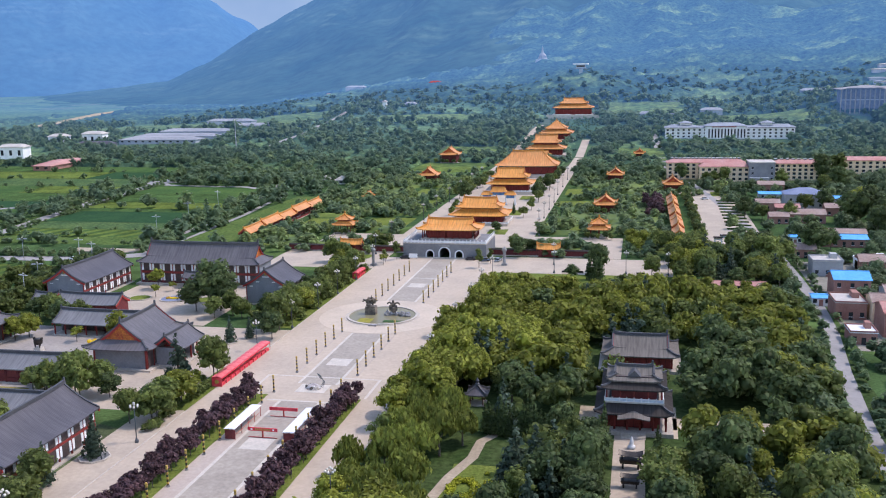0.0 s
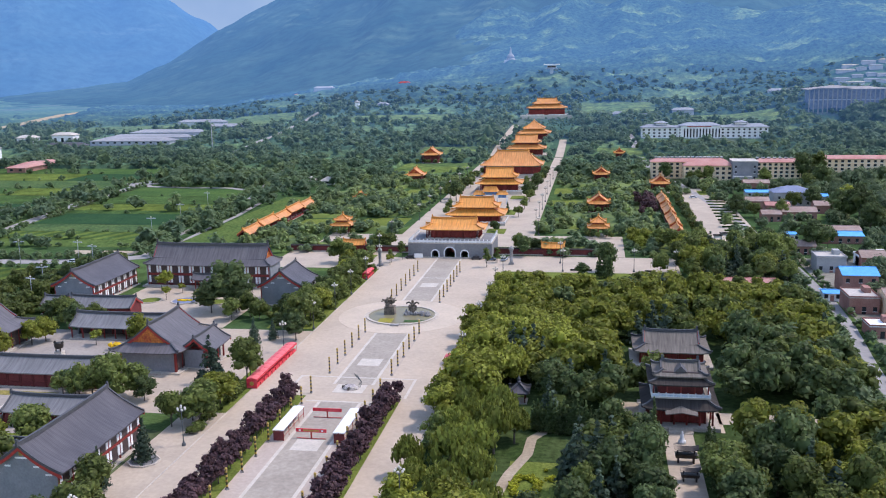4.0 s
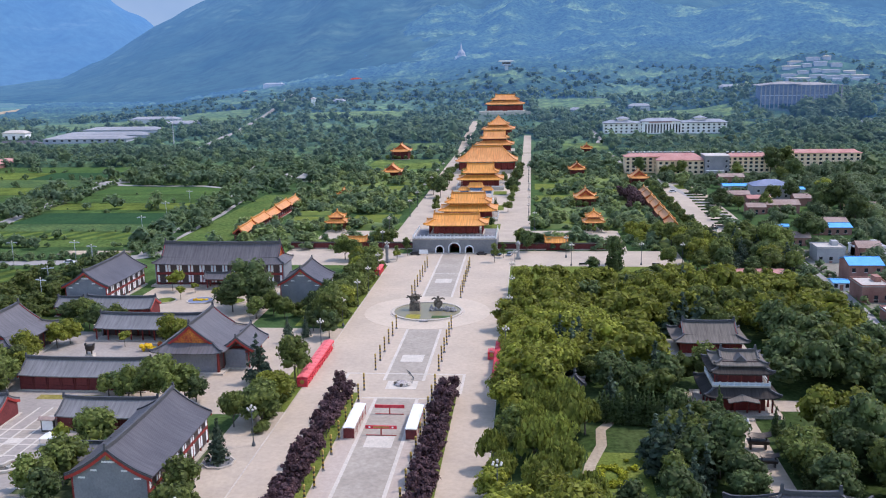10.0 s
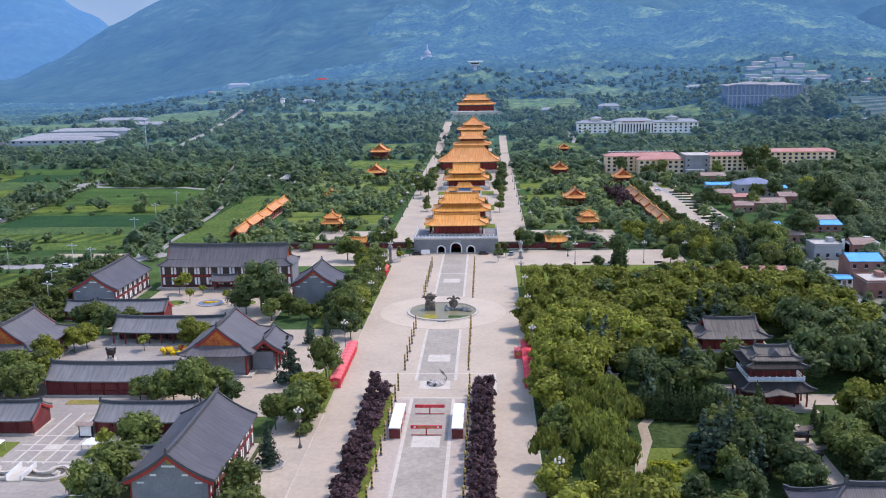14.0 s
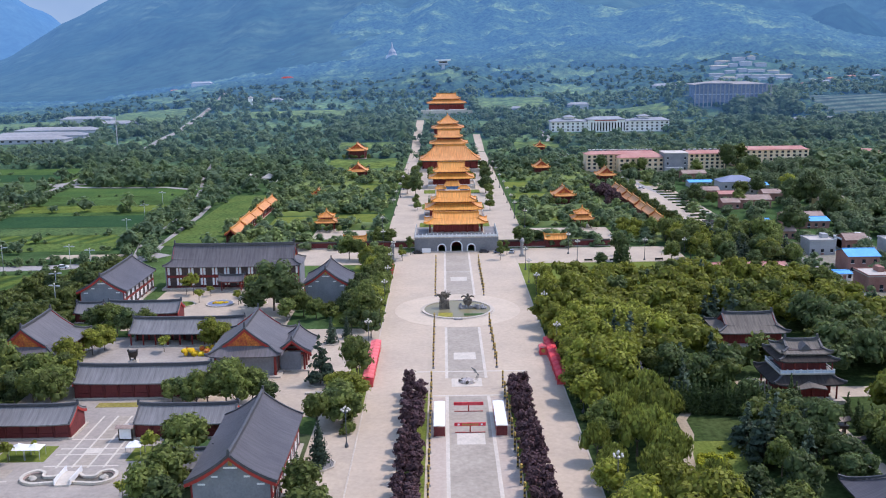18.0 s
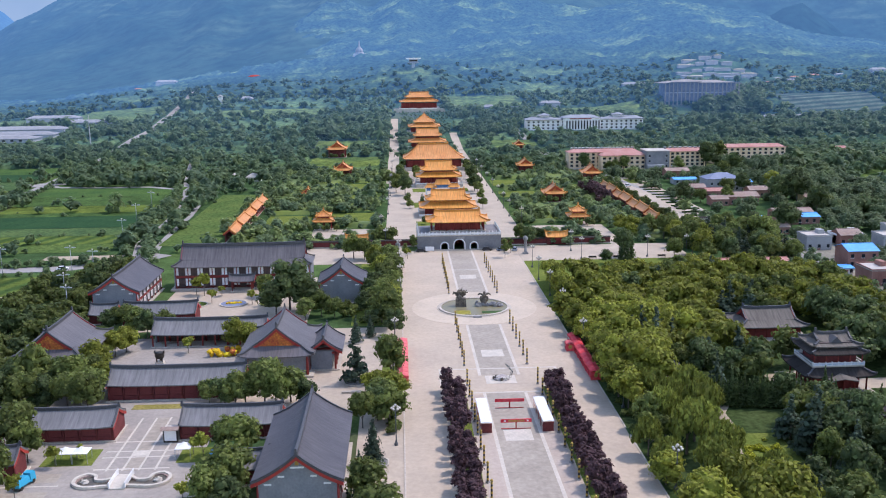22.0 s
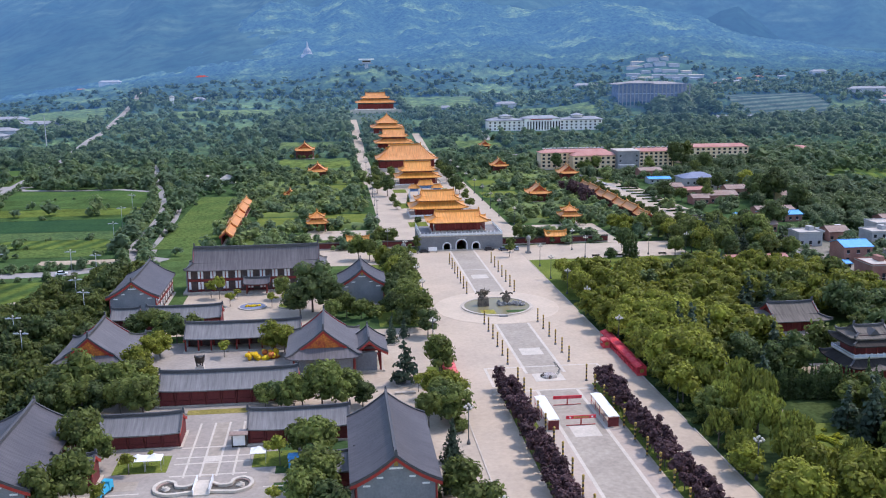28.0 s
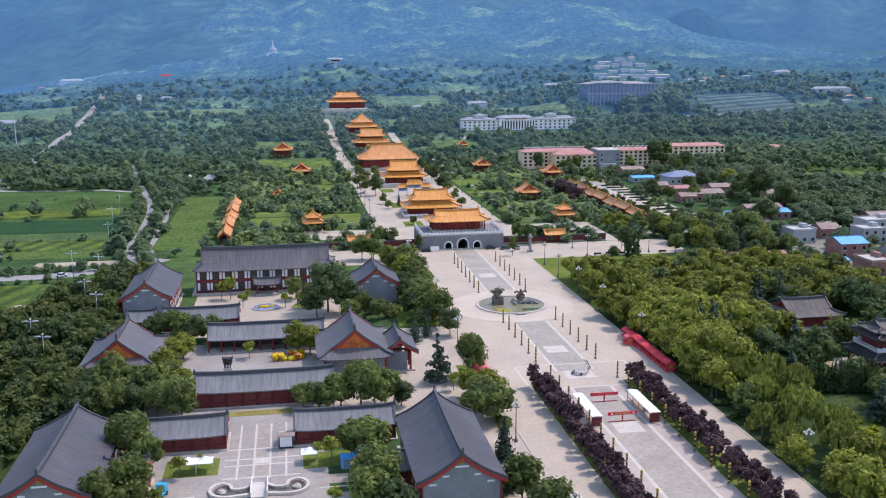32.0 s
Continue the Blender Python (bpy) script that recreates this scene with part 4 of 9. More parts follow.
# the broad field between the lanes, in bands, and the plots beyond the western road
WEST = ((166, 184, "meadow", "yellow-green weedy field edge"), (184.6, 205, "rows_scrub", "weedy green field with scrub"), (205.4, 226, "crop_light", "pale green weedy field"), (226.6, 262, "crop_dark", "dark green field of low even crops"),
        (262.5, 274, "rows_green", "green field planted in rows"), (274.5, 299, "rows_pale", "yellow-green field of young crops in rows"), (299.6, 336, "rows_green", "green field planted in rows"), (336.6, 373, "crop", "green field of maize"))
for y0, y1, m, lab in WEST:
    field(-238 - 0.1 * (y0 - 236), -150 - 0.06 * (y0 - 166), y0, y1, m, lab)
    PLOTS.append((-238 - 0.1 * (y0 - 236), -150 - 0.06 * (y0 - 166), y0, y1))
y, k = 176.0, 0
while y < 470:
    d = frng.uniform(22, 44)
    x = -272.0
    while x > -470:
        w = frng.choice((60, 90, 120))
        field(x - w + 1, x, y, y + d - 1.2, *CROPS[k % 7])
        PLOTS.append((x - w, x, y, y + d))
        k += 1 + (frng.random() < 0.3)
        x -= w
    y += d
for x0, x1, y0, y1, m, lab in ((-131, -107, 176, 332, "meadow", "bright green meadow beside the corridor"),
                               (-330, -160, 60, 120, "rows_scrub", "rough green meadow beside the road"),
                               (-420, -318, 815, 1010, "far_scrub", "pale green field among trees"), (-240, -120, 850, 930, "far_scrub", "pale green hill meadow"),
                               (60, 100, 560, 640, "far_scrub", "yellow-green orchard meadow"), (40, 92, 470, 520, "far_scrub", "yellow-green orchard meadow"), (-95, -40, 470, 540, "far_scrub", "yellow-green orchard meadow"), (-100, -45, 590, 650, "far_scrub", "yellow-green orchard meadow"),
                               (40, 130, 900, 1000, "far_scrub", "green meadow on the slope"), (160, 260, 830, 900, "far_scrub", "striped terraced meadow"), (-700, -480, 330, 520, "rows_green", "green field of crops"), (-640, -420, 830, 960, "far_scrub", "pale green field far down the valley"), (432, 548, 802, 912, "rows_terrace", "terraced field of young trees"), (262, 330, 318, 372, "rows_scrub", "green meadow behind the village")):
    field(x0, x1, y0, y1, m, lab)
patch("field", -172, -140, 150, 158, 0.14, M["earth"], "patch of bare sandy ground by the road", "ground")
ribbon("road", [(-230, 40), (-185, 68), (-165, 84), (-160, 90)], 3.5, 0.2, M["earth"], "pale dirt track through the meadow", "path")


# ---- roofs and halls
def drop_of(s, h, k=0.42):
    """Height over the eave along a hollow Chinese roof slope; s runs from the ridge (0) to the eave (1)."""
    return h * ((1 - s) * (1 - k) + k * (1 - s) ** 2)


def roof_parts(owner, style, a, b, h, z, tile, ridge, hipw=3.0, lift=0.5, trim=None, panel=None, gable_wall=None):
    """A roof centred on its owner: half length a along the ridge (x), half depth b, height h over the eave at z."""
    up = lambda x, y: lift * (abs(x) / a) ** 8 * (abs(y) / b) ** 6
    ys = lin(-b, b, 21)
    tube = 0.35 + 0.012 * a
    if style == "gable":
        curve = lambda x: 0.35 * (abs(x) / a) ** 4
        part("roof", Geo().sheet(lin(-a, a, 9), ys, lambda x, y: z + drop_of(abs(y) / b, h) + curve(x), 0.28), tile, owner)
        part("ridge", Geo().sweep([(x, 0, z + h + curve(x) - 0.05) for x in lin(-a, a, 9)], tube, tube * 1.4), ridge, owner)
        for s in (-1, 1):
            side = lambda y: (s * (a - 0.25), y, z + drop_of(abs(y) / b, h) + curve(a))
            part("edge_ridge", Geo().sweep([side(y) for y in lin(-b, b, 15)], 0.34, 0.3), ridge, owner)
            if trim:
                part("bargeboard", Geo().sweep([(s * (a - 0.12), y, z - 0.95 + drop_of(abs(y) / b, h) + curve(a)) for y in lin(-b * 0.99, b * 0.99, 15)], 0.2, 0.68), trim, owner, "red bargeboard")
            part("finial", Geo().box(s * a - 0.3, s * a + 0.3, -0.28, 0.28, z + h + 0.3, z + h + 0.3 + tube * 2.4, 0.12), ridge, owner)
        return
    g = a - hipw
    s0 = 1 - hipw / b if style == "xieshan" else 0.0
    def top(x, y):
        e = max(0.0, (abs(x) - g) / hipw)
        s = max(abs(y) / b, s0 + (1 - s0) * e) if abs(x) > g - 1e-6 else abs(y) / b
        return z + drop_of(min(1.0, s), h) + up(x, y)
    if style == "xieshan":
        q = g + 0.35
        part("roof", Geo().sheet(lin(-q, q, 9), [y * s0 for y in ys], lambda x, y: z + drop_of(abs(y) / b, h) + 0.25 * (abs(x) / q) ** 4, 0.25), tile, owner)
        lower = [-b + (1 - s0) * b * i / 7 for i in range(8)]
        for s in (-1, 1):
            part("roof", Geo().sheet(lin(-g, g, 9), sorted(s * y for y in lower), top, 0.28), tile, owner)
            part("roof", Geo().sheet(sorted(s * x for x in lin(g, a, 9)), lin(-b, b, 33), top, 0.28), tile, owner)
            zs = z + drop_of(s0, h)
            tri = Geo()
            pr = [(y, z + drop_of(abs(y) / b, h) - 0.3) for y in lin(-s0 * b, s0 * b, 13)]
            x0, x1 = sorted((s * (g - 0.35), s * (g - 0.1)))
            n = len(pr)
            tri.add([(x0, y, zz) for y, zz in pr] + [(x1, y, zz) for y, zz in pr] + [(x0, 0, zs - 0.4), (x1, 0, zs - 0.4)],
                    [(i, i + 1, 2 * n) for i in range(n - 1)] + [(n + i + 1, n + i, 2 * n + 1) for i in range(n - 1)])
            part("gable_panel", tri, panel or M["orange"], owner, "orange gilded gable panel" if panel is None else "")
            part("bargeboard", Geo().sweep([(s * (g + 0.2), y, z - 0.75 + drop_of(abs(y) / b, h)) for y in lin(-s0 * b, s0 * b, 13)], 0.22, 1.25), trim or M["barge"], owner, "red bargeboard")
            part("edge_ridge", Geo().sweep([(s * q, y, z + drop_of(abs(y) / b, h) + 0.2) for y in lin(-s0 * b, s0 * b, 13)], 0.4, 0.35), ridge, owner)
    else:
        xs = sorted(set([-a, a] + lin(-g, g, 7) + [s * (g + hipw * i / 10) for s in (-1, 1) for i in range(11)])) if g > 0.05 else lin(-a, a, 25)
        part("roof", Geo().sheet(xs, lin(-b, b, 25), top, 0.28), tile, owner)
    if g > 0.05:
        part("ridge", Geo().sweep([(x, 0, z + h + 0.25 * (abs(x) / g) ** 4 - 0.05) for x in lin(-g, g, 9)], tube, tube * 1.5), ridge, owner)
        for s in (-1, 1):
            part("finial", Geo().box(s * g - 0.35, s * g + 0.35, -0.3, 0.3, z + h + 0.2, z + h + 0.3 + tube * 3.0, 0.14), ridge, owner)
    else:
        part("finial", Geo().lathe(0, 0, [(0.55, z + h - 0.3), (0.6, z + h + 0.3), (0.3, z + h + 0.6), (0.45, z + h + 1.0), (0.05, z + h + 1.8)], 10), ridge, owner)
    for sx in (-1, 1):
        for sy in (-1, 1):
            line = [(sx * (g + hipw * t), sy * b * (s0 + (1 - s0) * t)) for t in lin(0.0, 1.0, 9)]
            part("hip_ridge", Geo().sweep([(x, y, top(x, y) + 0.03) for x, y in line], 0.42, 0.42), ridge, owner)


def skirt_parts(owner, a0, b0, z0, a1, b1, z1, tile, ridge, lift=0.4):
    """A lower eave round a body: from the inner rectangle a0, b0 at z0 down to the outer a1, b1 at z1."""
    n, m = 12, 6
    for k in range(4):
        g = Geo()
        for i in range(n + 1):
            u = -1 + 2 * i / n
            for j in range(m + 1):
                t = j / m
                A, B = a0 + (a1 - a0) * t, b0 + (b1 - b0) * t
                zz = z1 + (z0 - z1) * (0.62 * (1 - t) + 0.38 * (1 - t) ** 2) + lift * abs(u) ** 8 * t ** 3
                x, y = ((u * A, -B), (A, u * B), (-u * A, B), (-A, -u * B))[k]
                g.v += [(x, y, zz), (x, y, zz - 0.28)]
        at = lambda i, j, q: 2 * (i * (m + 1) + j) + q
        for i in range(n):
            for j in range(m):
                g.f += [(at(i, j, 0), at(i, j + 1, 0), at(i + 1, j + 1, 0), at(i + 1, j, 0)), (at(i, j, 1), at(i + 1, j, 1), at(i + 1, j + 1, 1), at(i, j + 1, 1))]
            g.f.append((at(i, m, 0), at(i, m, 1), at(i + 1, m, 1), at(i + 1, m, 0)))
        part("lower_roof", g, tile, owner)
    for sx in (-1, 1):
        for sy in (-1, 1):
            pts = []
            for t in lin(0, 1, 7):
                pts.append((sx * (a0 + (a1 - a0) * t), sy * (b0 + (b1 - b0) * t), z1 + (z0 - z1) * (0.62 * (1 - t) + 0.38 * (1 - t) ** 2) + lift * t ** 3 + 0.02))
            part("hip_ridge", Geo().sweep(pts, 0.38, 0.38), ridge, owner)
    part("collar_ridge", Geo().box(-a0 - 0.1, a0 + 0.1, -b0 - 0.1, b0 + 0.1, z0 - 0.1, z0 + 0.35), ridge, owner)


def platform(owner, a, b, h, material, rail=False, stairs=True, label=""):
    part("platform", Geo().box(-a, a, -b, b, -1.0, h), material, owner, label)
    if stairs:
        n = max(2, int(h / 0.17))
        g = Geo()
        for i in range(n):
            g.box(-2.6, 2.6, -b - 0.34 * (n - i), -b - 0.34 * (n - i - 1), -0.3, h * (i + 1) / n)
        part("steps", g, material, owner, "stone steps")
    if rail:
        post, bar = Geo().box(-0.12, 0.12, -0.12, 0.12, 0, 1.15).mesh("baluster", M["marble"]), None
        spots = [(x, s * (b - 0.2)) for s in (-1, 1) for x in lin(-a + 0.2, a - 0.2, max(4, int(a))) if s > 0 or abs(x) > 2.8] + [(s * (a - 0.2), y) for s in (-1, 1) for y in lin(-b + 0.2, b - 0.2, max(3, int(b * 0.7)))]
        for x, y in spots:
            part("baluster", post, None, owner).location = (x, y, h)
        for s in (-1, 1):
            part("rail", Geo().box(s * (a - 0.2) - 0.08, s * (a - 0.2) + 0.08, -b + 0.2, b - 0.2, h + 0.35, h + 0.95), M["marble"], owner)
        part("rail", Geo().box(-a + 0.2, a - 0.2, b - 0.28, b - 0.12, h + 0.35, h + 0.95), M["marble"], owner)
        for x0, x1 in ((-a + 0.2, -2.7), (2.7, a - 0.2)):
            part("rail", Geo().box(x0, x1, -b + 0.12, -b + 0.28, h + 0.35, h + 0.95), M["marble"], owner)


def bays(owner, x0, x1, y, z0, z1, n, face, column, panels, r=0.24, axis="x", dado=0.0, dado_mat=None):
    """A colonnade: columns and, between them, the given panels (material, from, to) as shares of the bay and height."""
    col = Geo().cyl(0, 0, z0, z1, r, r * 0.92, 8).mesh("column", column, True)
    step = (x1 - x0) / n
    for i in range(n + 1):
        p = part("column", col, None, owner)
        p.location = (x0 + i * step, y, 0) if axis == "x" else (y, x0 + i * step, 0)
    made = {}
    for i in range(n):
        for k, (mt, u0, u1, v0, v1, name) in enumerate(panels):
            if k not in made:
                a0, a1, b0, b1 = u0 * step, u1 * step, z0 + v0 * (z1 - z0), z0 + v1 * (z1 - z0)
                d0, d1 = (-0.06, 0.06)
                made[k] = (Geo().box(a0, a1, d0, d1, b0, b1) if axis == "x" else Geo().box(d0, d1, a0, a1, b0, b1)).mesh(name, mt)
            p = part(name, made[k], None, owner)
            off = face * 0.1
            p.location = (x0 + i * step, y + off, 0) if axis == "x" else (y + off, x0 + i * step, 0)


GREY = dict(tile=M["grey_tile"], ridge=M["ridge"], trim=M["barge"])
GOLD = dict(tile=M["gold_tile"], ridge=M["gold_ridge"], trim=M["barge"])
ORANGE = dict(tile=M["orange_tile"], ridge=M["gold_ridge"], trim=M["barge"])
TWO = [(M["white"], 0.04, 0.22, 0.12, 0.45, "white_panel"), (M["white"], 0.04, 0.22, 0.60, 0.93, "white_panel"), (M["white"], 0.78, 0.96, 0.12, 0.45, "white_panel"), (M["white"], 0.78, 0.96, 0.60, 0.93, "white_panel"),
       (M["lattice"], 0.26, 0.74, 0.05, 0.46, "lattice_window"), (M["lattice"], 0.26, 0.74, 0.58, 0.94, "lattice_window"), (M["red"], 0.0, 1.0, 0.48, 0.56, "tie_beam")]
ONE = [(M["lattice"], 0.10, 0.90, 0.06, 0.80, "lattice_door"), (M["beam"], 0.0, 1.0, 0.86, 1.0, "painted_beam")]
REDS = [(M["red"], 0.08, 0.48, 0.03, 0.74, "lattice_door"), (M["red"], 0.52, 0.92, 0.03, 0.74, "lattice_door"), (M["beam"], 0.0, 1.0, 0.80, 0.98, "painted_beam")]


def gable_steps(owner, s, a, b, z, h):
    """White coping steps and a gilt pendant on a grey brick gable end."""
    x = s * a
    x0, x1 = sorted((x - s * 0.02, x + s * 0.07))
    for y0, y1, zz in ((-0.15, 0.15, 0.0), (0.28, 0.42, -0.30), (0.56, 0.72, -0.55), (-0.42, -0.28, -0.30), (-0.72, -0.56, -0.55)):
        top = z + drop_of(max(abs(y0), abs(y1)) * 1.05, h) - 1.1
        part("white_coping", Geo().box(x0, x1, y0 * b, y1 * b, top - 0.32, top), M["white"], owner, "white coping step")
    part("pendant", Geo().box(x0, x1 + 0.02, -0.35, 0.35, z + h - 1.9, z + h - 0.9, 0.02), M["gold"], owner, "gilt gable pendant")


def gable_body(owner, a, b, z, h, wall, k=0.55):
    """Walls with gable ends up to the roof."""
    g = Geo()
    ys = lin(-b, b, 13)
    top = [(y, z + drop_of(abs(y) / (b / 0.86), h) - 0.35) for y in ys]
    n = len(ys)
    vs = [(x, y, zz) for x in (-a, a) for y, zz in top] + [(x, y, 0.0) for x in (-a, a) for y in ys]
    for i in range(n - 1):
        g_i = [(i + 1, i, 2 * n + i, 2 * n + i + 1), (n + i, n + i + 1, 3 * n + i + 1, 3 * n + i), (i, i + 1, n + i + 1, n + i)]
        g.f += g_i
    g.f += [(0, n, 3 * n, 2 * n), (2 * n - 1, n - 1, 3 * n - 1, 4 * n - 1)]
    g.v = vs
    part("wall", g, wall, owner, "grey brick wall" if wall is M["brick"] else "")


def gable_hall(name, label, x, y, rz, a, b, z, h, kind="two", n=7, wall=None, group=""):
    """A gabled hall: half length a and half depth b of the roof, eave at z, ridge h above it."""
    o = thing(name, x, y, 0, label, "hall", rz, group)
    A, B = a - 0.75, b - 1.25
    platform(o, A + 0.9, b - 0.2, 0.35, M["kerb"], stairs=False)
    gable_body(o, A, B, z + 0.3, h, wall or M["brick"])
    roof_parts(o, "gable", a, b, h, z, GREY["tile"], GREY["ridge"], trim=M["barge"])
    for s in (-1, 1):
        bays(o, -A + 0.1, A - 0.1, s * (B + 0.12), 0.35, z + 0.25, n, s, M["red"], TWO if kind == "two" else ONE)
        gable_steps(o, s, A, b, z + 0.1, h)
    return o


# the grey-roofed halls of the side court
gable_hall("gable_hall", "two-storey grey-tiled hall with red columns and white panels", -43.4, -62.3, 90, 16.2, 8.2, 6.7, 5.0, group="grey halls")
gable_hall("gable_hall", "two-storey grey-tiled hall with brick gable and red bargeboard", -115.4, -56.0, 90, 16.4, 8.6, 6.3, 4.6, group="grey halls")
gable_hall("gable_hall", "two-storey grey-tiled hall with stepped brick gable", -116.9, 80.3, 90, 16.3, 8.2, 6.7, 5.0, group="grey halls")
gable_hall("gable_hall", "grey-tiled hall with brick gable and white coping", -44.5, 78.2, 90, 8.7, 8.2, 6.6, 5.3, n=4, group="grey halls")


def low_range(name, label, x0, x1, y, b, z, h, front="wall", group="low ranges"):
    a = (x1 - x0) / 2
    o = thing(name, (x0 + x1) / 2, y, 0, label, "building", 0, group)
    A, B = a - 0.3, b - 0.9
    platform(o, A + 0.5, b - 0.1, 0.3, M["kerb"], stairs=False)
    n = max(4, round(2 * A / 3.6))
    if front == "wall":
        gable_body(o, A, B, z + 0.2, h, M["dark_red"])
        # columns take the dark wall red, painting in the shade under the eave
        bays(o, -A + 0.1, A - 0.1, -B - 0.1, 0.3, z + 0.1, n, -1, M["dark_red"], [(M["dark_red"], 0.06, 0.94, 0.02, 0.30, "dado"), (M["dark_red"], 0.1, 0.9, 0.34, 0.86, "window_panel")])
    else:
        part("wall", Geo().box(-A, A, 0.2, B, 0, z + 0.6), M["dark_red"], o, "dark red back wall")
        for s in (-1, 1):
            part("wall", Geo().box(s * A - 0.18, s * A + 0.18, -B * 0.2, B, 0, z + h * 0.55), M["brick"], o)
        bays(o, -A + 0.1, A - 0.1, -B, 0.3, z + 0.1, n, -1, M["red"], [(M["beam"], 0, 1, 0.88, 1.0, "painted_beam")])
        bays(o, -A + 0.3, A - 0.3, 0.1, 0.3, z, n, -1, M["red"], [(M["lattice"], 0.1, 0.9, 0.05, 0.8, "lattice_door")])
    roof_parts(o, "gable", a, b, h, z, M["range_tile"], M["ridge"], trim=M["barge"])
    return o


low_range("low_range", "long low grey-tiled range with dark red wall", -72.6, -50.8, -37.2, 4.9, 3.4, 2.5)
low_range("low_range", "long low grey-tiled range with dark red wall", -108.0, -86.2, -36.7, 4.9, 3.4, 2.5)
low_range("low_range", "long low grey-tiled range with lattice front", -95.2, -62.6, -12.2, 5.1, 4.0, 2.8)
low_range("low_range", "long open grey-tiled gallery with red columns", -95.6, -63.3, 30.8, 5.6, 3.8, 2.9, "open")
low_range("low_range", "low grey-tiled range beside the inner court", -110.4, -87.8, 52.8, 4.4, 3.6, 2.6)
low_range("low_range", "short low grey-tiled range", -121.2, -112.6, 54.5, 3.6, 3.2, 2.4)
low_range("low_range", "small grey-tiled side wing", -60.8, -50.4, -61.6, 3.6, 3.6, 2.4)
low_range("low_range", "small grey-tiled side wing", -107.6, -99.6, -56.5, 3.6, 3.6, 2.4)


def porch_hall(x, y, label, porch=True):
    """A hip-and-gable hall with its gable to the south."""
    o = thing("porch_hall", x, y, 0, label, "hall", 90, "porch halls")
    platform(o, 12.0, 9.2, 0.5, M["kerb"], stairs=False)
    part("wall", Geo().box(-10.6, 10.6, -7.6, 7.6, 0.0, 6.6), M["brick"], o, "grey brick wall")
    bays(o, -10.4, 10.4, -7.75, 0.5, 6.3, 6, -1, M["red"], ONE)
    for s in (-1, 1):
        for yy in (-7.6, 7.6):
            part("corner_column", Geo().cyl(s * 10.7, yy, 0.4, 6.4, 0.3, 0.27), M["red"], o, "red corner column", True)
    roof_parts(o, "xieshan", 13.0, 9.7, 6.4, 6.1, M["hall_tile"], M["ridge"], hipw=3.7, lift=0.7)
    if porch:
        p = thing("entrance_porch", x + 11.6, y - 0.6, 0, "curved grey-tiled porch on red columns before the hall", "porch", 90)
        part("floor_slab", Geo().box(-6.2, 6.2, -4.0, 4.0, -0.2, 0.42), M["kerb"], p)
        for u in (-5.6, -1.9, 1.9, 5.6):
            part("column", Geo().cyl(u, -2.9, 0.4, 5.1, 0.27, 0.25), M["red"], p, "", True)
            part("tie_beam", Geo().box(u - 0.15, u + 0.15, -2.9, 3.0, 4.5, 5.0), M["red"], p)
        part("painted_beam", Geo().box(-5.8, 5.8, -3.05, -2.75, 4.5, 5.2), M["red"], p)
        part("side_wall", Geo().box(5.5, 5.8, -2.0, 3.4, 0.4, 5.3), M["brick"], p)
        part("side_wall", Geo().box(-5.8, -5.5, -2.0, 3.4, 0.4, 5.3), M["brick"], p)
        roof_parts(p, "gable", 6.9, 4.9, 3.3, 5.3, M["hall_tile"], M["ridge"], trim=M["barge"])
    return o


porch_hall(-56.6, 8.6, "grey-tiled hip-and-gable hall with orange gable panel")
porch_hall(-114.6, 10.4, "grey-tiled hip-and-gable hall half hidden by trees", False)

o = thing("long_hall", -80.7, 99.6, 0, "long two-storey grey-tiled hall with white panels and a small porch", "hall")
platform(o, 25.2, 7.2, 0.6, M["kerb"], stairs=True)
part("wall", Geo().box(-23.6, 23.6, -5.2, 5.4, 0.0, 8.7), M["dark_red"], o, "dark red wall")
bays(o, -23.4, 23.4, -5.35, 0.6, 8.5, 11, -1, M["red"], TWO)
for s in (-1, 1):
    part("wall", Geo().box(s * 23.8 - 0.25, s * 23.8 + 0.25, -5.4, 5.4, 0, 8.6), M["brick"], o, "grey brick end wall")
roof_parts(o, "xieshan", 24.5, 7.0, 6.3, 8.4, M["hall_tile"], M["ridge"], hipw=3.0, lift=0.5)
p = thing("entrance_porch", -80.4, 91.0, 0, "small grey-tiled porch on red columns", "porch")
part("floor_slab", Geo().box(-4, 4, -2.2, 2.2, -0.2, 0.5), M["kerb"], p)
for u in (-3.4, 3.4):
    part("column", Geo().cyl(u, -1.5, 0.4, 4.0, 0.24), M["red"], p, "", True)
    part("column", Geo().cyl(u, 1.5, 0.4, 4.0, 0.24), M["red"], p, "", True)
part("tie_beam", Geo().box(-3.7, 3.7, -1.65, -1.35, 3.3, 4.0), M["red"], p)
roof_parts(p, "gable", 4.6, 2.6, 1.6, 4.0, M["hall_tile"], M["ridge"], trim=M["barge"])


# ---- the gate and the yellow-roofed halls on the axis
gate = thing("gate_tower", 0, 168, 0, "grey city gate with three arches under a yellow-roofed tower", "gate")


def arched_wall(x0, x1, y0, y1, h, arches):
    """A wall with arched openings (centre, half width, spring height) cut right through."""
    n = 12
    line = [(x0, -0.5)]
    for c, w, s in arches:
        line += [(c - w, -0.5)] + [(c - w * math.cos(math.pi * i / n), s + w * math.sin(math.pi * i / n)) for i in range(n + 1)] + [(c + w, -0.5)]
    line += [(x1, -0.5), (x1, h), (x0, h)]
    k = len(line)
    vs = [(x, y0, z) for x, z in line] + [(x, y1, z) for x, z in line]
    return Geo().add(vs, [tuple(range(k)), tuple(reversed(range(k, 2 * k)))] + [((i + 1) % k, i, k + i, k + (i + 1) % k) for i in range(k)])


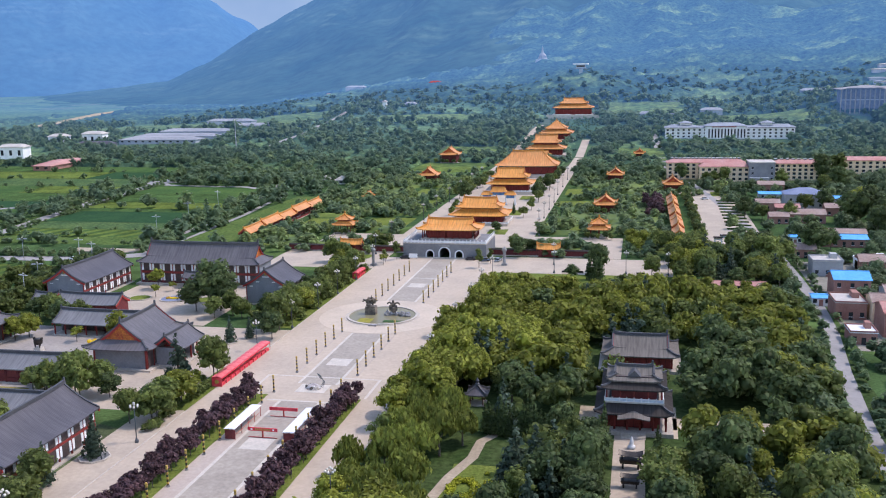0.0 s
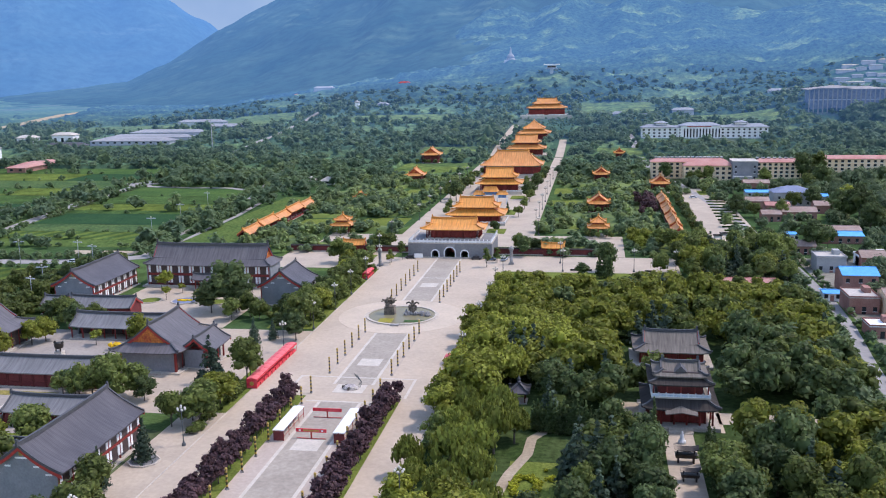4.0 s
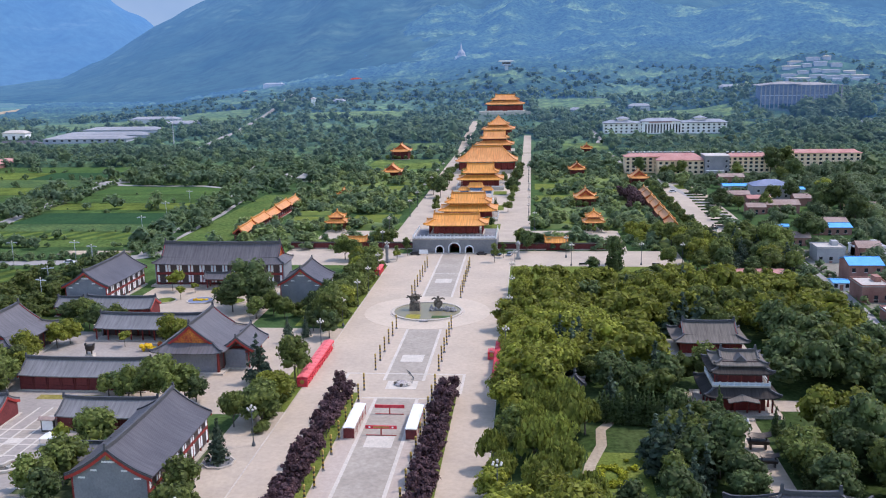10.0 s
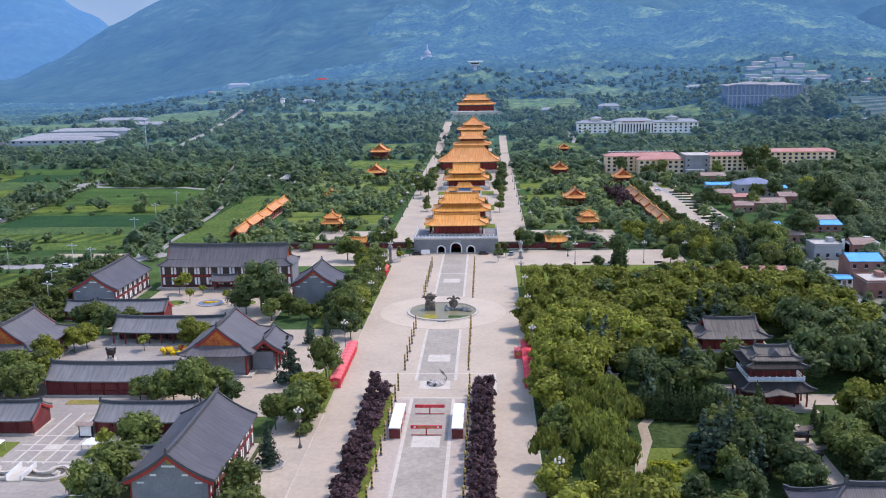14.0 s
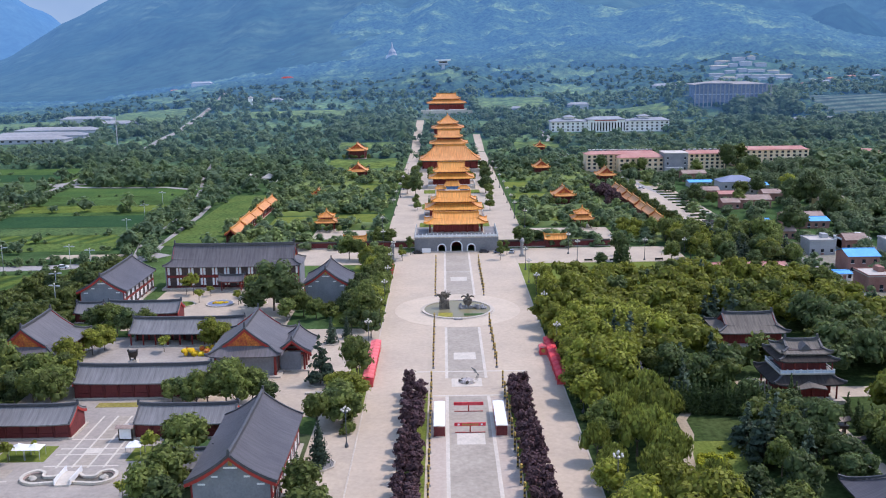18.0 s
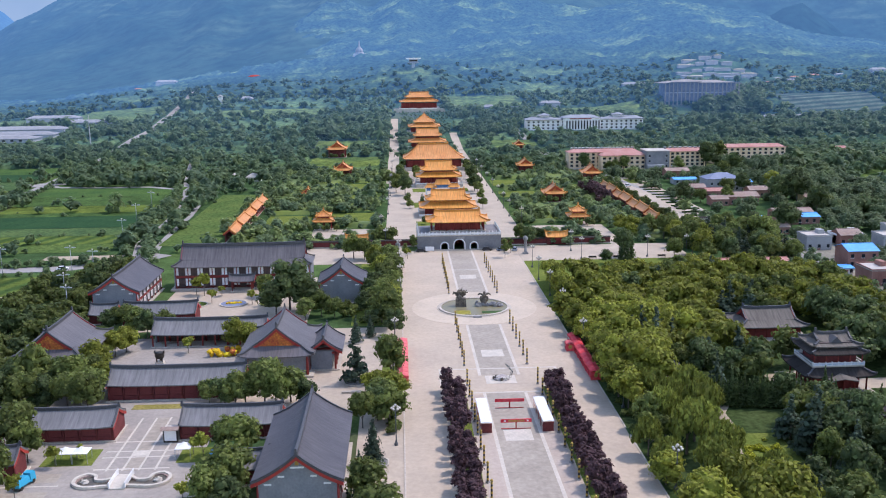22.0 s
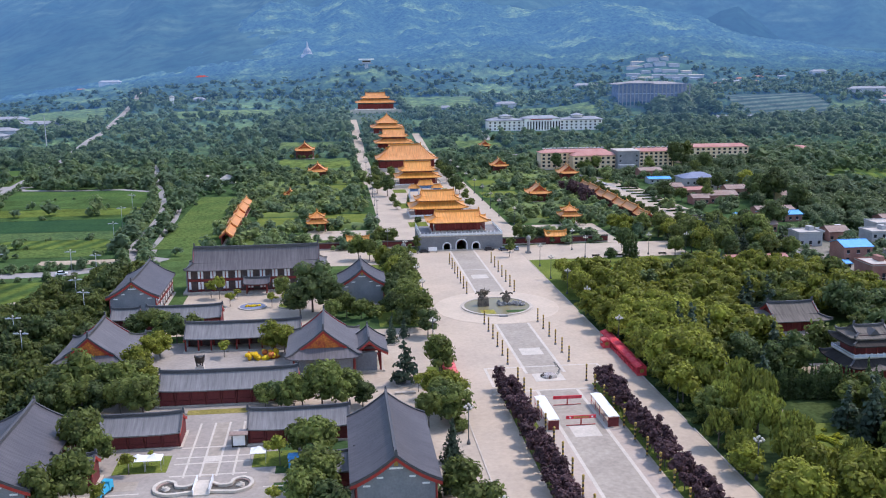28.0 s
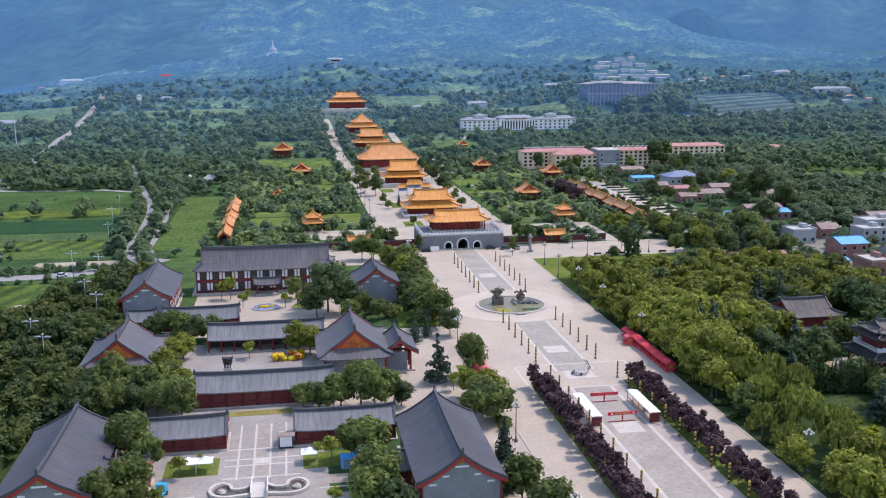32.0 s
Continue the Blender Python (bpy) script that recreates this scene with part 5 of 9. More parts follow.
ARCHES = [(-6.2, 1.4, 1.8), (0, 2.1, 2.4), (6.2, 1.4, 1.8)]
part("wall", arched_wall(-17.6, 17.6, -14, 10, 6.1, ARCHES), M["wall_stone"], gate, "grey stone gate wall")
for c, w, s in ARCHES:
    n, g = 14, Geo()
    for r0, r1 in ((w, w + 0.5),):
        pts = [(c - r0, 0.0), *[(c - r0 * math.cos(math.pi * i / n), s + r0 * math.sin(math.pi * i / n)) for i in range(n + 1)], (c + r0, 0.0)]
        out = [(c - r1, 0.0), *[(c - r1 * math.cos(math.pi * i / n), s + r1 * math.sin(math.pi * i / n)) for i in range(n + 1)], (c + r1, 0.0)]
        k = len(pts)
        g.v = [(x, yy, z) for yy in (-14.12, -13.9) for ring_ in (pts, out) for x, z in ring_]
        for i in range(k - 1):
            g.f += [(i, i + 1, k + i + 1, k + i), (i, 2 * k + i, 2 * k + i + 1, i + 1), (k + i, k + i + 1, 3 * k + i + 1, 3 * k + i)]
    part("arch_trim", g, M["marble"], gate, "white stone arch surround")
    part("door", Geo().box(c - w - 0.05, c + w + 0.05, -1.1, -0.9, 0, s + w), M["red"], gate, "red studded door deep in the arch")
part("name_board", Geo().box(-2.3, 2.3, -14.15, -13.95, 4.75, 5.8), M["stone"], gate, "carved stone board over the arch")
part("plinth", Geo().box(-17.8, 17.8, -14.2, -13.98, 0, 0.5), M["kerb"], gate)
part("cornice", Geo().box(-17.8, 17.8, -14.25, 10.2, 6.1, 6.4), M["kerb"], gate, "pale stone cornice")
post = Geo().box(-0.14, 0.14, -0.14, 0.14, 6.4, 7.8).ball(0, 0, 7.9, 0.17, n=6, m=4).mesh("baluster", M["marble"])
for x in lin(-17.3, 17.3, 23):
    part("baluster", post, None, gate).location = (x, -14, 0)
for s in (-1, 1):
    for y in lin(-12.4, 9.4, 10):
        part("baluster", post, None, gate).location = (s * 17.3, y, 0)
    part("rail", Geo().box(s * 17.3 - 0.1, s * 17.3 + 0.1, -14, 10, 6.6, 7.35), M["marble"], gate)
part("rail", Geo().box(-17.3, 17.3, -14.1, -13.9, 6.6, 7.35), M["marble"], gate)
part("terrace_floor", Geo().box(-17.1, 17.1, -13.8, 9.8, 6.36, 6.46), M["wall_stone"], gate)


def royal_hall(name, label, x, y, z, a, b, eave, h, style="xieshan", lower=None, base=1.0, hipw=3.5, n=7, tile=GOLD, rail=False, category="hall"):
    """A hall of red columns under a glazed roof; lower: half length, half depth and eave of a second, lower eave."""
    o = thing(name, x, y, z, label, category, 0, "axis halls")
    A, B = (lower[0] - 3.0, lower[1] - 3.0) if lower else (a - 2.6, b - 2.6)
    if base:
        platform(o, A + 3.4, B + 3.6, base, M["kerb"], rail, label="pale stone platform")
    part("wall", Geo().box(-A + 0.4, A - 0.4, -B + 1.6, B - 0.4, base, (lower[2] + 0.5 if lower else eave + 0.6)), M["dark_red"], o, "dark red wall")
    low = lower[2] + 0.1 if lower else eave + 0.1
    bays(o, -A, A, -B, base, low, n, -1, M["red"], [(M["beam"], 0, 1, 0.84, 1.0, "painted_beam")], r=0.3)
    bays(o, -A + 0.5, A - 0.5, -B + 1.5, base, low, n, -1, M["red"], REDS, r=0.2)
    if lower:
        U, W = a - 2.6, b - 2.6
        part("upper_wall", Geo().box(-U, U, -W, W, lower[2] + 0.4, eave + 0.5), M["dark_red"], o, "dark red upper wall")
        part("painted_beam", Geo().box(-U - 0.1, U + 0.1, -W - 0.1, W + 0.1, eave - 0.7, eave + 0.1), M["beam"], o, "painted beam under the eave")
        skirt_parts(o, U, W, lower[2] + (lower[0] - U) * 0.42, lower[0], lower[1], lower[2], tile["tile"], tile["ridge"], 0.5)
    else:
        for s in (-1, 1):
            bays(o, -B, B, s * A, base, low, max(3, n // 2), s, M["red"], [(M["beam"], 0, 1, 0.84, 1.0, "painted_beam")], r=0.3, axis="y")
    roof_parts(o, style, a, b, h, eave, tile["tile"], tile["ridge"], hipw=hipw, lift=0.7)
    return o


t = thing("gate_hall", 0, 168, 6.46, "yellow-glazed hip-and-gable tower hall on red columns atop the gate", "hall")
part("floor_slab", Geo().box(-12, 12, -6, 6, -0.1, 0.35), M["kerb"], t)
part("wall", Geo().box(-9.6, 9.6, -3.4, 4.6, 0.3, 5.0), M["dark_red"], t, "dark red wall")
bays(t, -11.2, 11.2, -5.0, 0.3, 4.5, 7, -1, M["red"], [(M["beam"], 0, 1, 0.82, 1.0, "painted_beam")], r=0.26)
bays(t, -9.6, 9.6, -3.5, 0.3, 4.5, 7, -1, M["red"], REDS, r=0.18)
for s in (-1, 1):
    bays(t, -5.0, 5.0, s * 11.2, 0.3, 4.5, 3, s, M["red"], [(M["beam"], 0, 1, 0.82, 1.0, "painted_beam")], r=0.26, axis="y")
roof_parts(t, "xieshan", 13.7, 7.2, 3.6, 4.3, M["gold_tile"], M["gold_ridge"], hipw=4.2, lift=0.7)

royal_hall("royal_hall", "yellow-roofed hall with double eaves behind the gate", 0, 245, 0, 11.8, 6.6, 8.7, 4.1, lower=(14.9, 9.6, 5.0), base=1.1, rail=True)
royal_hall("royal_hall", "yellow-roofed hall with double eaves on a white platform", 0, 360.5, 0, 11.6, 6.8, 10.4, 4.9, lower=(14.5, 9.8, 6.4), base=1.8, rail=True)
royal_hall("great_hall", "great hall under one broad orange hipped roof", 0, 452, 0, 22.2, 12.5, 8.4, 9.4, "hip", base=2.2, hipw=11.4, n=9, tile=ORANGE)
royal_hall("small_gate", "small orange-roofed gate before a hall", -1, 560, 0, 7.5, 4.5, 5.2, 3.0, base=0.6, hipw=2.6, n=3, tile=ORANGE)
royal_hall("royal_hall", "orange-roofed hall with double eaves among trees", 0, 589, 0, 12.6, 8.0, 13.4, 5.6, lower=(16.9, 11.6, 8.2), base=3.0, tile=ORANGE)
royal_hall("pyramid_hall", "orange-roofed square hall with pointed double roof", 0, 688, height(0, 688) - 1.0, 10.5, 10.5, 13.0, 7.6, "hip", lower=(16.0, 14.0, 8.6), base=3.0, hipw=10.5, n=5, tile=ORANGE)
top = royal_hall("royal_hall", "highest orange-roofed hall with double eaves on a white terrace", 0, 923, height(0, 923), 17.5, 9.5, 15.8, 5.6, lower=(24.2, 14.0, 10.5), base=2.2, hipw=6.0, n=9, tile=ORANGE, rail=True)
solid("terrace", Geo().box(-31, 31, 899, 907, height(0, 903) - 4, height(0, 903) + 4.2, 0.3), M["line"], "pale stone terrace before the highest hall", "terrace", "structure")

# the painted memorial arch
o = thing("memorial_arch", 0, 308, 0, "blue-painted memorial arch with small yellow roofs", "arch", 0)
for x in (-9.4, -4.0, 4.0, 9.4):
    part("column", Geo().box(x - 0.4, x + 0.4, -0.4, 0.4, 0, 7.5 if abs(x) < 5 else 5.8), M["marble"], o)
    part("plinth", Geo().box(x - 0.7, x + 0.7, -1.0, 1.0, 0, 1.0), M["marble"], o)
for x0, x1, z, rz in ((-4.0, 4.0, 7.6, 2.4), (-9.4, -4.0, 5.9, 1.8), (4.0, 9.4, 5.9, 1.8)):
    part("painted_beam", Geo().box(x0 - 0.2, x1 + 0.2, -0.3, 0.3, z - 2.0, z), M["blue_beam"], o, "blue painted beam")
    c = (x0 + x1) / 2
    a = (x1 - x0) / 2 + 0.9
    part("roof", Geo().sheet(lin(c - a, c + a, 9), lin(-1.6, 1.6, 11), lambda x, y: z + drop_of(max(abs(y) / 1.6, max(0, (abs(x - c) - a + 1.2) / 1.2)), rz) + 0.3 * (abs(x - c) / a) ** 6, 0.2), M["gold_tile"], o)
    part("ridge", Geo().box(c - a + 1.2, c + a - 1.2, -0.2, 0.2, z + rz, z + rz + 0.45), M["gold_ridge"], o)


# ---- garden pavilions, corridors, the red wall
def pavilion(name, label, x, y, z, a, eave, h, double=False, tile=ORANGE):
    o = thing(name, x, y, z, label, "pavilion", 0 if double else 90, "garden pavilions")
    part("platform", Geo().box(-a + 0.6, a - 0.6, -a + 0.6, a - 0.6, -0.6, 0.45), M["kerb"], o)
    for sx in (-1, 0, 1):
        for sy in (-1, 0, 1):
            if sx or sy:
                part("column", Geo().cyl(sx * (a - 1.3), sy * (a - 1.3), 0.4, eave + 0.1, 0.2), M["red"], o, "", True)
    part("painted_beam", Geo().box(-a + 1.1, a - 1.1, -a + 1.1, a - 1.1, eave - 0.5, eave + 0.15), M["beam"], o)
    if double:
        skirt_parts(o, a * 0.58, a * 0.58, eave + a * 0.24, a * 1.04, a * 1.04, eave, tile["tile"], tile["ridge"], 0.5)
        part("upper_wall", Geo().box(-a * 0.55, a * 0.55, -a * 0.55, a * 0.55, eave, eave + a * 0.55), M["red"], o)
        roof_parts(o, "hip", a * 0.76, a * 0.76, h * 0.85, eave + a * 0.5, tile["tile"], tile["ridge"], hipw=a * 0.76, lift=0.5)
    else:
        part("wall", Geo().box(-a + 2.0, a - 2.0, -a + 2.0, a - 2.0, 0.4, eave), M["dark_red"], o)
        roof_parts(o, "xieshan", a * 1.15, a, h, eave, tile["tile"], tile["ridge"], hipw=a * 0.42, lift=1.0, panel=M["orange"])


pavilion("pavilion", "orange-roofed garden hall among trees", -75.8, 546, 0, 8.0, 7.0, 5.4)
pavilion("pavilion", "orange-roofed garden hall among trees", -63.4, 409, 0, 6.6, 5.6, 4.6)
pavilion("pavilion", "small orange-roofed pavilion half hidden by trees", -78, 311, 0, 3.6, 3.6, 2.6)
pavilion("double_pavilion", "double-roofed orange garden pavilion", -61.2, 211, 0, 5.0, 4.2, 2.6, True)
pavilion("pavilion", "orange-roofed garden hall among trees", 63, 419, 0, 6.0, 5.4, 4.0)
pavilion("pavilion", "orange-roofed garden hall with gilded gable", 61.3, 284, 0, 6.4, 5.2, 4.2)
pavilion("double_pavilion", "double-roofed orange garden pavilion", 61, 211, 0, 5.0, 4.2, 2.6, True)
pavilion("pavilion", "orange-roofed gatehouse at the park corner", 98.6, 365, 0, 6.2, 6.0, 4.4)
pavilion("pavilion", "orange-roofed garden hall deep among trees", 78.5, 577, 0, 5.0, 5.0, 3.2)


def corridor(x, y0, y1, n, w, label):
    """A stepped garden corridor of short gabled roofs."""
    step = (y1 - y0) / n
    for i in range(n):
        z = 3.9 if i % 2 == 0 else 4.6
        o = thing("corridor", x, y0 + (i + 0.5) * step, 0, label, "corridor", 90, "garden corridors")
        part("floor_slab", Geo().box(-step / 2 + 0.1, step / 2 - 0.1, -w + 0.7, w - 0.7, -0.2, 0.35), M["kerb"], o)
        part("wall", Geo().box(-step / 2 + 0.1, step / 2 - 0.1, w - 1.1, w - 0.8, 0.3, z + 0.4), M["dark_red"], o, "dark red back wall")
        bays(o, -step / 2 + 0.3, step / 2 - 0.3, -w + 1.0, 0.3, z + 0.1, max(3, int(step / 4)), -1, M["red"], [(M["beam"], 0, 1, 0.86, 1.0, "painted_beam"), (M["red"], 0.05, 0.95, 0.0, 0.2, "low_panel")], r=0.16)
        roof_parts(o, "gable", step / 2 + (0.7 if i % 2 else 0.05), w, 2.3, z, M["orange_tile"], M["gold_ridge"], trim=M["barge"])


corridor(-100.5, 180, 285, 5, 2.9, "orange-roofed garden corridor stepping up in short ranges")
corridor(96.4, 196, 318, 7, 2.9, "orange-roofed garden corridor stepping up in short ranges")


def red_wall(x0, x1, y):
    o = thing("boundary_wall", (x0 + x1) / 2, y, 0, "low dark red boundary wall with tiled coping", "wall", 0, "boundary walls")
    a = (x1 - x0) / 2
    part("wall", Geo().box(-a, a, -0.3, 0.3, -0.3, 2.7), M["dark_red"], o, "dark red plastered wall")
    part("plinth", Geo().box(-a, a, -0.42, 0.42, -0.3, 0.5), M["kerb"], o)
    part("coping", Geo().sheet(lin(-a, a, 3), lin(-0.8, 0.8, 7), lambda x, yy: 2.7 + 0.5 * (1 - abs(yy) / 0.8), 0.12), M["dark_tile"], o)
    return o


for x0, x1 in ((-72, -47.6), (-39.2, -17.7), (17.7, 38.2), (46.6, 66)):
    red_wall(x0, x1, 164.0 if x0 < 0 else 162.5)
for x, y in ((-43.4, 164), (42.4, 162.5)):
    o = thing("wall_gate", x, y, 0, "small yellow-roofed gate in the red wall", "gate", 0, "wall gates")
    for s in (-1, 1):
        part("pier", Geo().box(s * 3.2 - 0.9, s * 3.2 + 0.9, -0.9, 0.9, -0.2, 3.4), M["dark_red"], o)
    part("door", Geo().box(-2.4, 2.4, -0.1, 0.1, 0, 3.0), M["red"], o, "red double door")
    part("lintel", Geo().box(-4.1, 4.1, -0.8, 0.8, 3.0, 3.6), M["beam"], o)
    roof_parts(o, "gable", 4.9, 2.0, 1.7, 3.5, M["gold_tile"], M["gold_ridge"], trim=M["barge"])


# ---- the grey tower and hall in the garden
o = thing("garden_tower", 78.6, -19.6, 0, "three-eaved dark grey tower with red walls and a pale balcony", "tower")
platform(o, 8.4, 7.4, 0.9, M["kerb"], stairs=True)
part("wall", Geo().box(-5.4, 5.4, -4.4, 4.4, 0.8, 5.1), M["dark_red"], o, "dark red wall")
bays(o, -6.8, 6.8, -5.8, 0.9, 4.9, 5, -1, M["red"], [(M["beam"], 0, 1, 0.85, 1, "painted_beam")], r=0.22)
bays(o, -5.4, 5.4, -4.5, 0.9, 4.7, 3, -1, M["red"], REDS, r=0.16)
for s in (-1, 1):
    bays(o, -5.8, 5.8, s * 6.8, 0.9, 4.9, 3, s, M["red"], [(M["beam"], 0, 1, 0.85, 1, "painted_beam")], r=0.22, axis="y")
skirt_parts(o, 5.2, 4.4, 6.8, 8.4, 7.4, 4.8, M["dark_tile"], M["ridge"], 0.6)
part("porch_roof", Geo().sheet(lin(-3.4, 3.4, 9), lin(-9.0, -6.0, 7), lambda x, y: 4.3 + 0.55 * (1 - abs(x) / 3.4) + 0.28 * (y + 9.0) * 0.7, 0.2), M["pale_tile"], o, "pale tiled porch roof")
part("balcony", Geo().box(-6.3, 6.3, -5.3, 5.3, 6.6, 6.9), M["kerb"], o, "pale balcony floor")
blue_panel = surface("pale_blue_balustrade", (0.42, 0.52, 0.62), (0.60, 0.64, 0.68), 0.7, var=0.2, big=0.8, small=3.0)
for s in (-1, 1):
    for z0, z1 in ((6.95, 7.1), (7.5, 7.7)):
        part("balcony_rail", Geo().box(-6.3, 6.3, s * 5.2 - 0.08, s * 5.2 + 0.08, z0, z1), M["marble"], o)
        part("balcony_rail", Geo().box(s * 6.2 - 0.08, s * 6.2 + 0.08, -5.1, 5.1, z0, z1), M["marble"], o)
    part("balcony_panel", Geo().box(-6.2, 6.2, s * 5.2 - 0.03, s * 5.2 + 0.03, 7.1, 7.5), blue_panel, o, "pale blue balustrade panel")
    for x in lin(-6.2, 6.2, 9):
        part("baluster", Geo().box(x - 0.12, x + 0.12, s * 5.2 - 0.12, s * 5.2 + 0.12, 6.9, 7.9), M["marble"], o)
part("upper_wall", Geo().box(-4.8, 4.8, -3.8, 3.8, 6.8, 10.3), M["dark_red"], o, "dark red upper wall")
bays(o, -5.8, 5.8, -4.8, 6.9, 10.0, 4, -1, M["red"], [(M["beam"], 0, 1, 0.8, 1, "painted_beam")], r=0.15)
skirt_parts(o, 4.5, 3.6, 11.1, 7.0, 6.0, 9.9, M["dark_tile"], M["ridge"], 0.5)
part("top_wall", Geo().box(-4.0, 4.0, -3.2, 3.2, 10.9, 12.0), M["lattice"], o)
roof_parts(o, "xieshan", 6.0, 4.6, 1.9, 11.4, M["pale_tile"], M["ridge"], hipw=2.2, lift=0.5, panel=M["lattice"], trim=M["ridge"])
part("front_gable", Geo().add([(-1.4, -3.4, 12.0), (1.4, -3.4, 12.0), (0, -3.4, 13.4), (-1.4, -0.6, 12.5), (1.4, -0.6, 12.5), (0, -0.6, 13.4)], [(0, 1, 2), (0, 2, 5, 3), (1, 4, 5, 2)]), M["ridge"], o, "small dark front gable")

o = thing("garden_hall", 79.9, 23.4, 0, "pale grey-tiled hip-and-gable hall with red walls", "hall")
platform(o, 10.6, 7.6, 0.8, M["kerb"], stairs=True)
part("wall", Geo().box(-7.6, 7.6, -4.6, 4.6, 0.6, 5.0), M["dark_red"], o, "dark red wall")
bays(o, -8.0, 8.0, -5.2, 0.8, 4.7, 5, -1, M["red"], REDS)
roof_parts(o, "xieshan", 10.0, 7.2, 3.7, 4.3, M["pale_tile"], M["ridge"], hipw=3.2, lift=0.5, panel=M["dark_red"])

o = thing("south_hall", 77.1, -83.0, 0, "grey-tiled hipped hall at the foot of the garden court", "hall")
platform(o, 11.4, 6.4, 0.6, M["kerb"], stairs=False)
part("wall", Geo().box(-9.6, 9.6, -4.8, 4.8, 0.4, 5.4), M["dark_red"], o, "dark red wall")
roof_parts(o, "hip", 12.4, 7.4, 4.3, 4.8, M["grey_tile"], M["ridge"], hipw=7.8, lift=0.5)

o = thing("rest_pavilion", 42.4, -12.6, 0, "small grey-roofed rest pavilion among trees", "pavilion")
part("floor_slab", Geo().box(-2, 2, -2, 2, -0.2, 0.3), M["kerb"], o)
for sx in (-1, 1):
    for sy in (-1, 1):
        part("column", Geo().cyl(sx * 1.5, sy * 1.5, 0.3, 3.0, 0.13), M["dark_red"], o, "", True)
roof_parts(o, "hip", 2.6, 2.6, 1.8, 2.9, M["grey_tile"], M["ridge"], hipw=2.6, lift=0.3)


# ---- things on the square
pole = thing("totem_pole", -8.45, 2.8, 0.05, "slim dark carved pole with gilt bands", "pole", 0, "totem poles")
part("base", Geo().box(-0.32, 0.32, -0.32, 0.32, 0, 0.35, 0.04), M["stone"], pole)
part("shaft", Geo().cyl(0, 0, 0.3, 4.1, 0.2, 0.18, 10), M["bronze"], pole, "dark shaft", True)
for z in (0.6, 1.6, 2.6, 3.5):
    part("band", Geo().cyl(0, 0, z, z + 0.42, 0.235, 0.235, 10), M["gold"], pole, "gilt band", True)
part("cap", Geo().lathe(0, 0, [(0.24, 4.05), (0.3, 4.15), (0.22, 4.35), (0.05, 4.5)], 10), M["gold"], pole, "gilt cap", True)
rows = [2.8 + 7.72 * i for i in range(6)] + [79.2 + 7.95 * i for i in range(7)]
for y in rows:
    for x in (-8.45, 8.15):
        if (x, y) != (-8.45, 2.8):
            copy_thing(pole, pose(x, y, 0.05, 0, 0, 15 * (y % 5)))
for i in range(14):
    for x in (-8.75, 8.75):
        copy_thing(pole, pose(x, -12.6 - 7.72 * i, 0.05, 0, 0, 20 * i))


def lamp_post(name, label, h, globes):
    o = thing(name, 0, 0, 0, label, "street lamp", 0, "street lamps")
    part("base", Geo().lathe(0, 0, [(0.42, 0), (0.42, 0.5), (0.22, 0.8), (0.16, 1.2)], 10), M["steel"], o)
    part("pole", Geo().cyl(0, 0, 1.1, h, 0.12, 0.08, 8), M["steel"], o, "", True)
    ball = Geo().ball(0, 0, 0, 0.27, n=10, m=7).mesh("globe", M["globe"], True)
    arms = [(0.0, 0.0, h + 0.55)] + [(0.85 * math.cos(2 * math.pi * i / globes), 0.85 * math.sin(2 * math.pi * i / globes), h - 0.1) for i in range(globes)]
    for x, y, z in arms:
        p = part("globe", ball, None, o, "opal glass globe")
        p.location = (x, y, z)
        part("arm", Geo().sweep([(0, 0, z - 0.75), (x * 0.6, y * 0.6, z - 0.62), (x, y, z - 0.34)] if x or y else [(0.02, 0, h - 0.2), (0, 0, h + 0.25)], 0.08, 0.08), M["steel"], o)
    return o


lamp = lamp_post("street_lamp", "tall street lamp with a cluster of opal globes", 8.4, 6)
lamp.location = (-26.2, -47.5, 0)
for x, y in ((-26.4, -90), (-27.0, -5.6), (-26.6, 19.5), (-25.2, 43.5), (-24.9, 67), (-25.0, 88), (-25.2, 111), (-25.4, 135), (-31, 159), (25.2, 14), (25.4, 48), (25.6, 74), (25.2, 97), (25.8, 118), (26.0, -30), (26.0, -72), (46, 147), (47.5, 131.5), (74.5, 133), (90, 132),
             (-33.5, 195), (33.5, 210), (30.6, 236), (30.6, 262), (30.6, 290), (30.6, 320), (-31, 250), (-31, 282), (-30.5, 316), (30, 352), (-30, 350), (30, 390), (-30, 390), (30, 430), (-30, 430)):
    copy_thing(lamp, pose(x, y, 0, 0, 0, (7 * x + 3 * y) % 60))

wing = thing("road_lamp", -143, 34, 0, "tall road lamp with two winged arms", "street lamp", 0, "winged lamps")
part("pole", Geo().cyl(0, 0, 0, 10.0, 0.13, 0.08, 8), M["steel_light"], wing, "", True)
for s in (-1, 1):
    part("arm", Geo().sweep([(0, 0, 9.3), (s * 1.0, 0, 9.9), (s * 1.9, 0, 9.7)], 0.1, 0.1), M["steel_light"], wing)
    for k in (0.9, 1.7):
        part("lamp_head", Geo().box(s * k - 0.42, s * k + 0.42, -0.25, 0.25, 9.55, 9.8, 0.06), M["steel_light"], wing, "pale lamp head")
part("finial", Geo().ball(0, 0, 10.3, 0.3, n=8, m=5), M["globe"], wing)
for x, y in ((-136, 18), (-131, 62), (-138, 80), (-148, -2), (-141, 120), (-152, 128), (-178, 127), (-205, 126), (-150, 190), (-156, 235), (-160, 280), (-240, 124), (-275, 123)):
    copy_thing(wing, pose(x, y, 0, 0, 0, (x * 7) % 40 - 20))


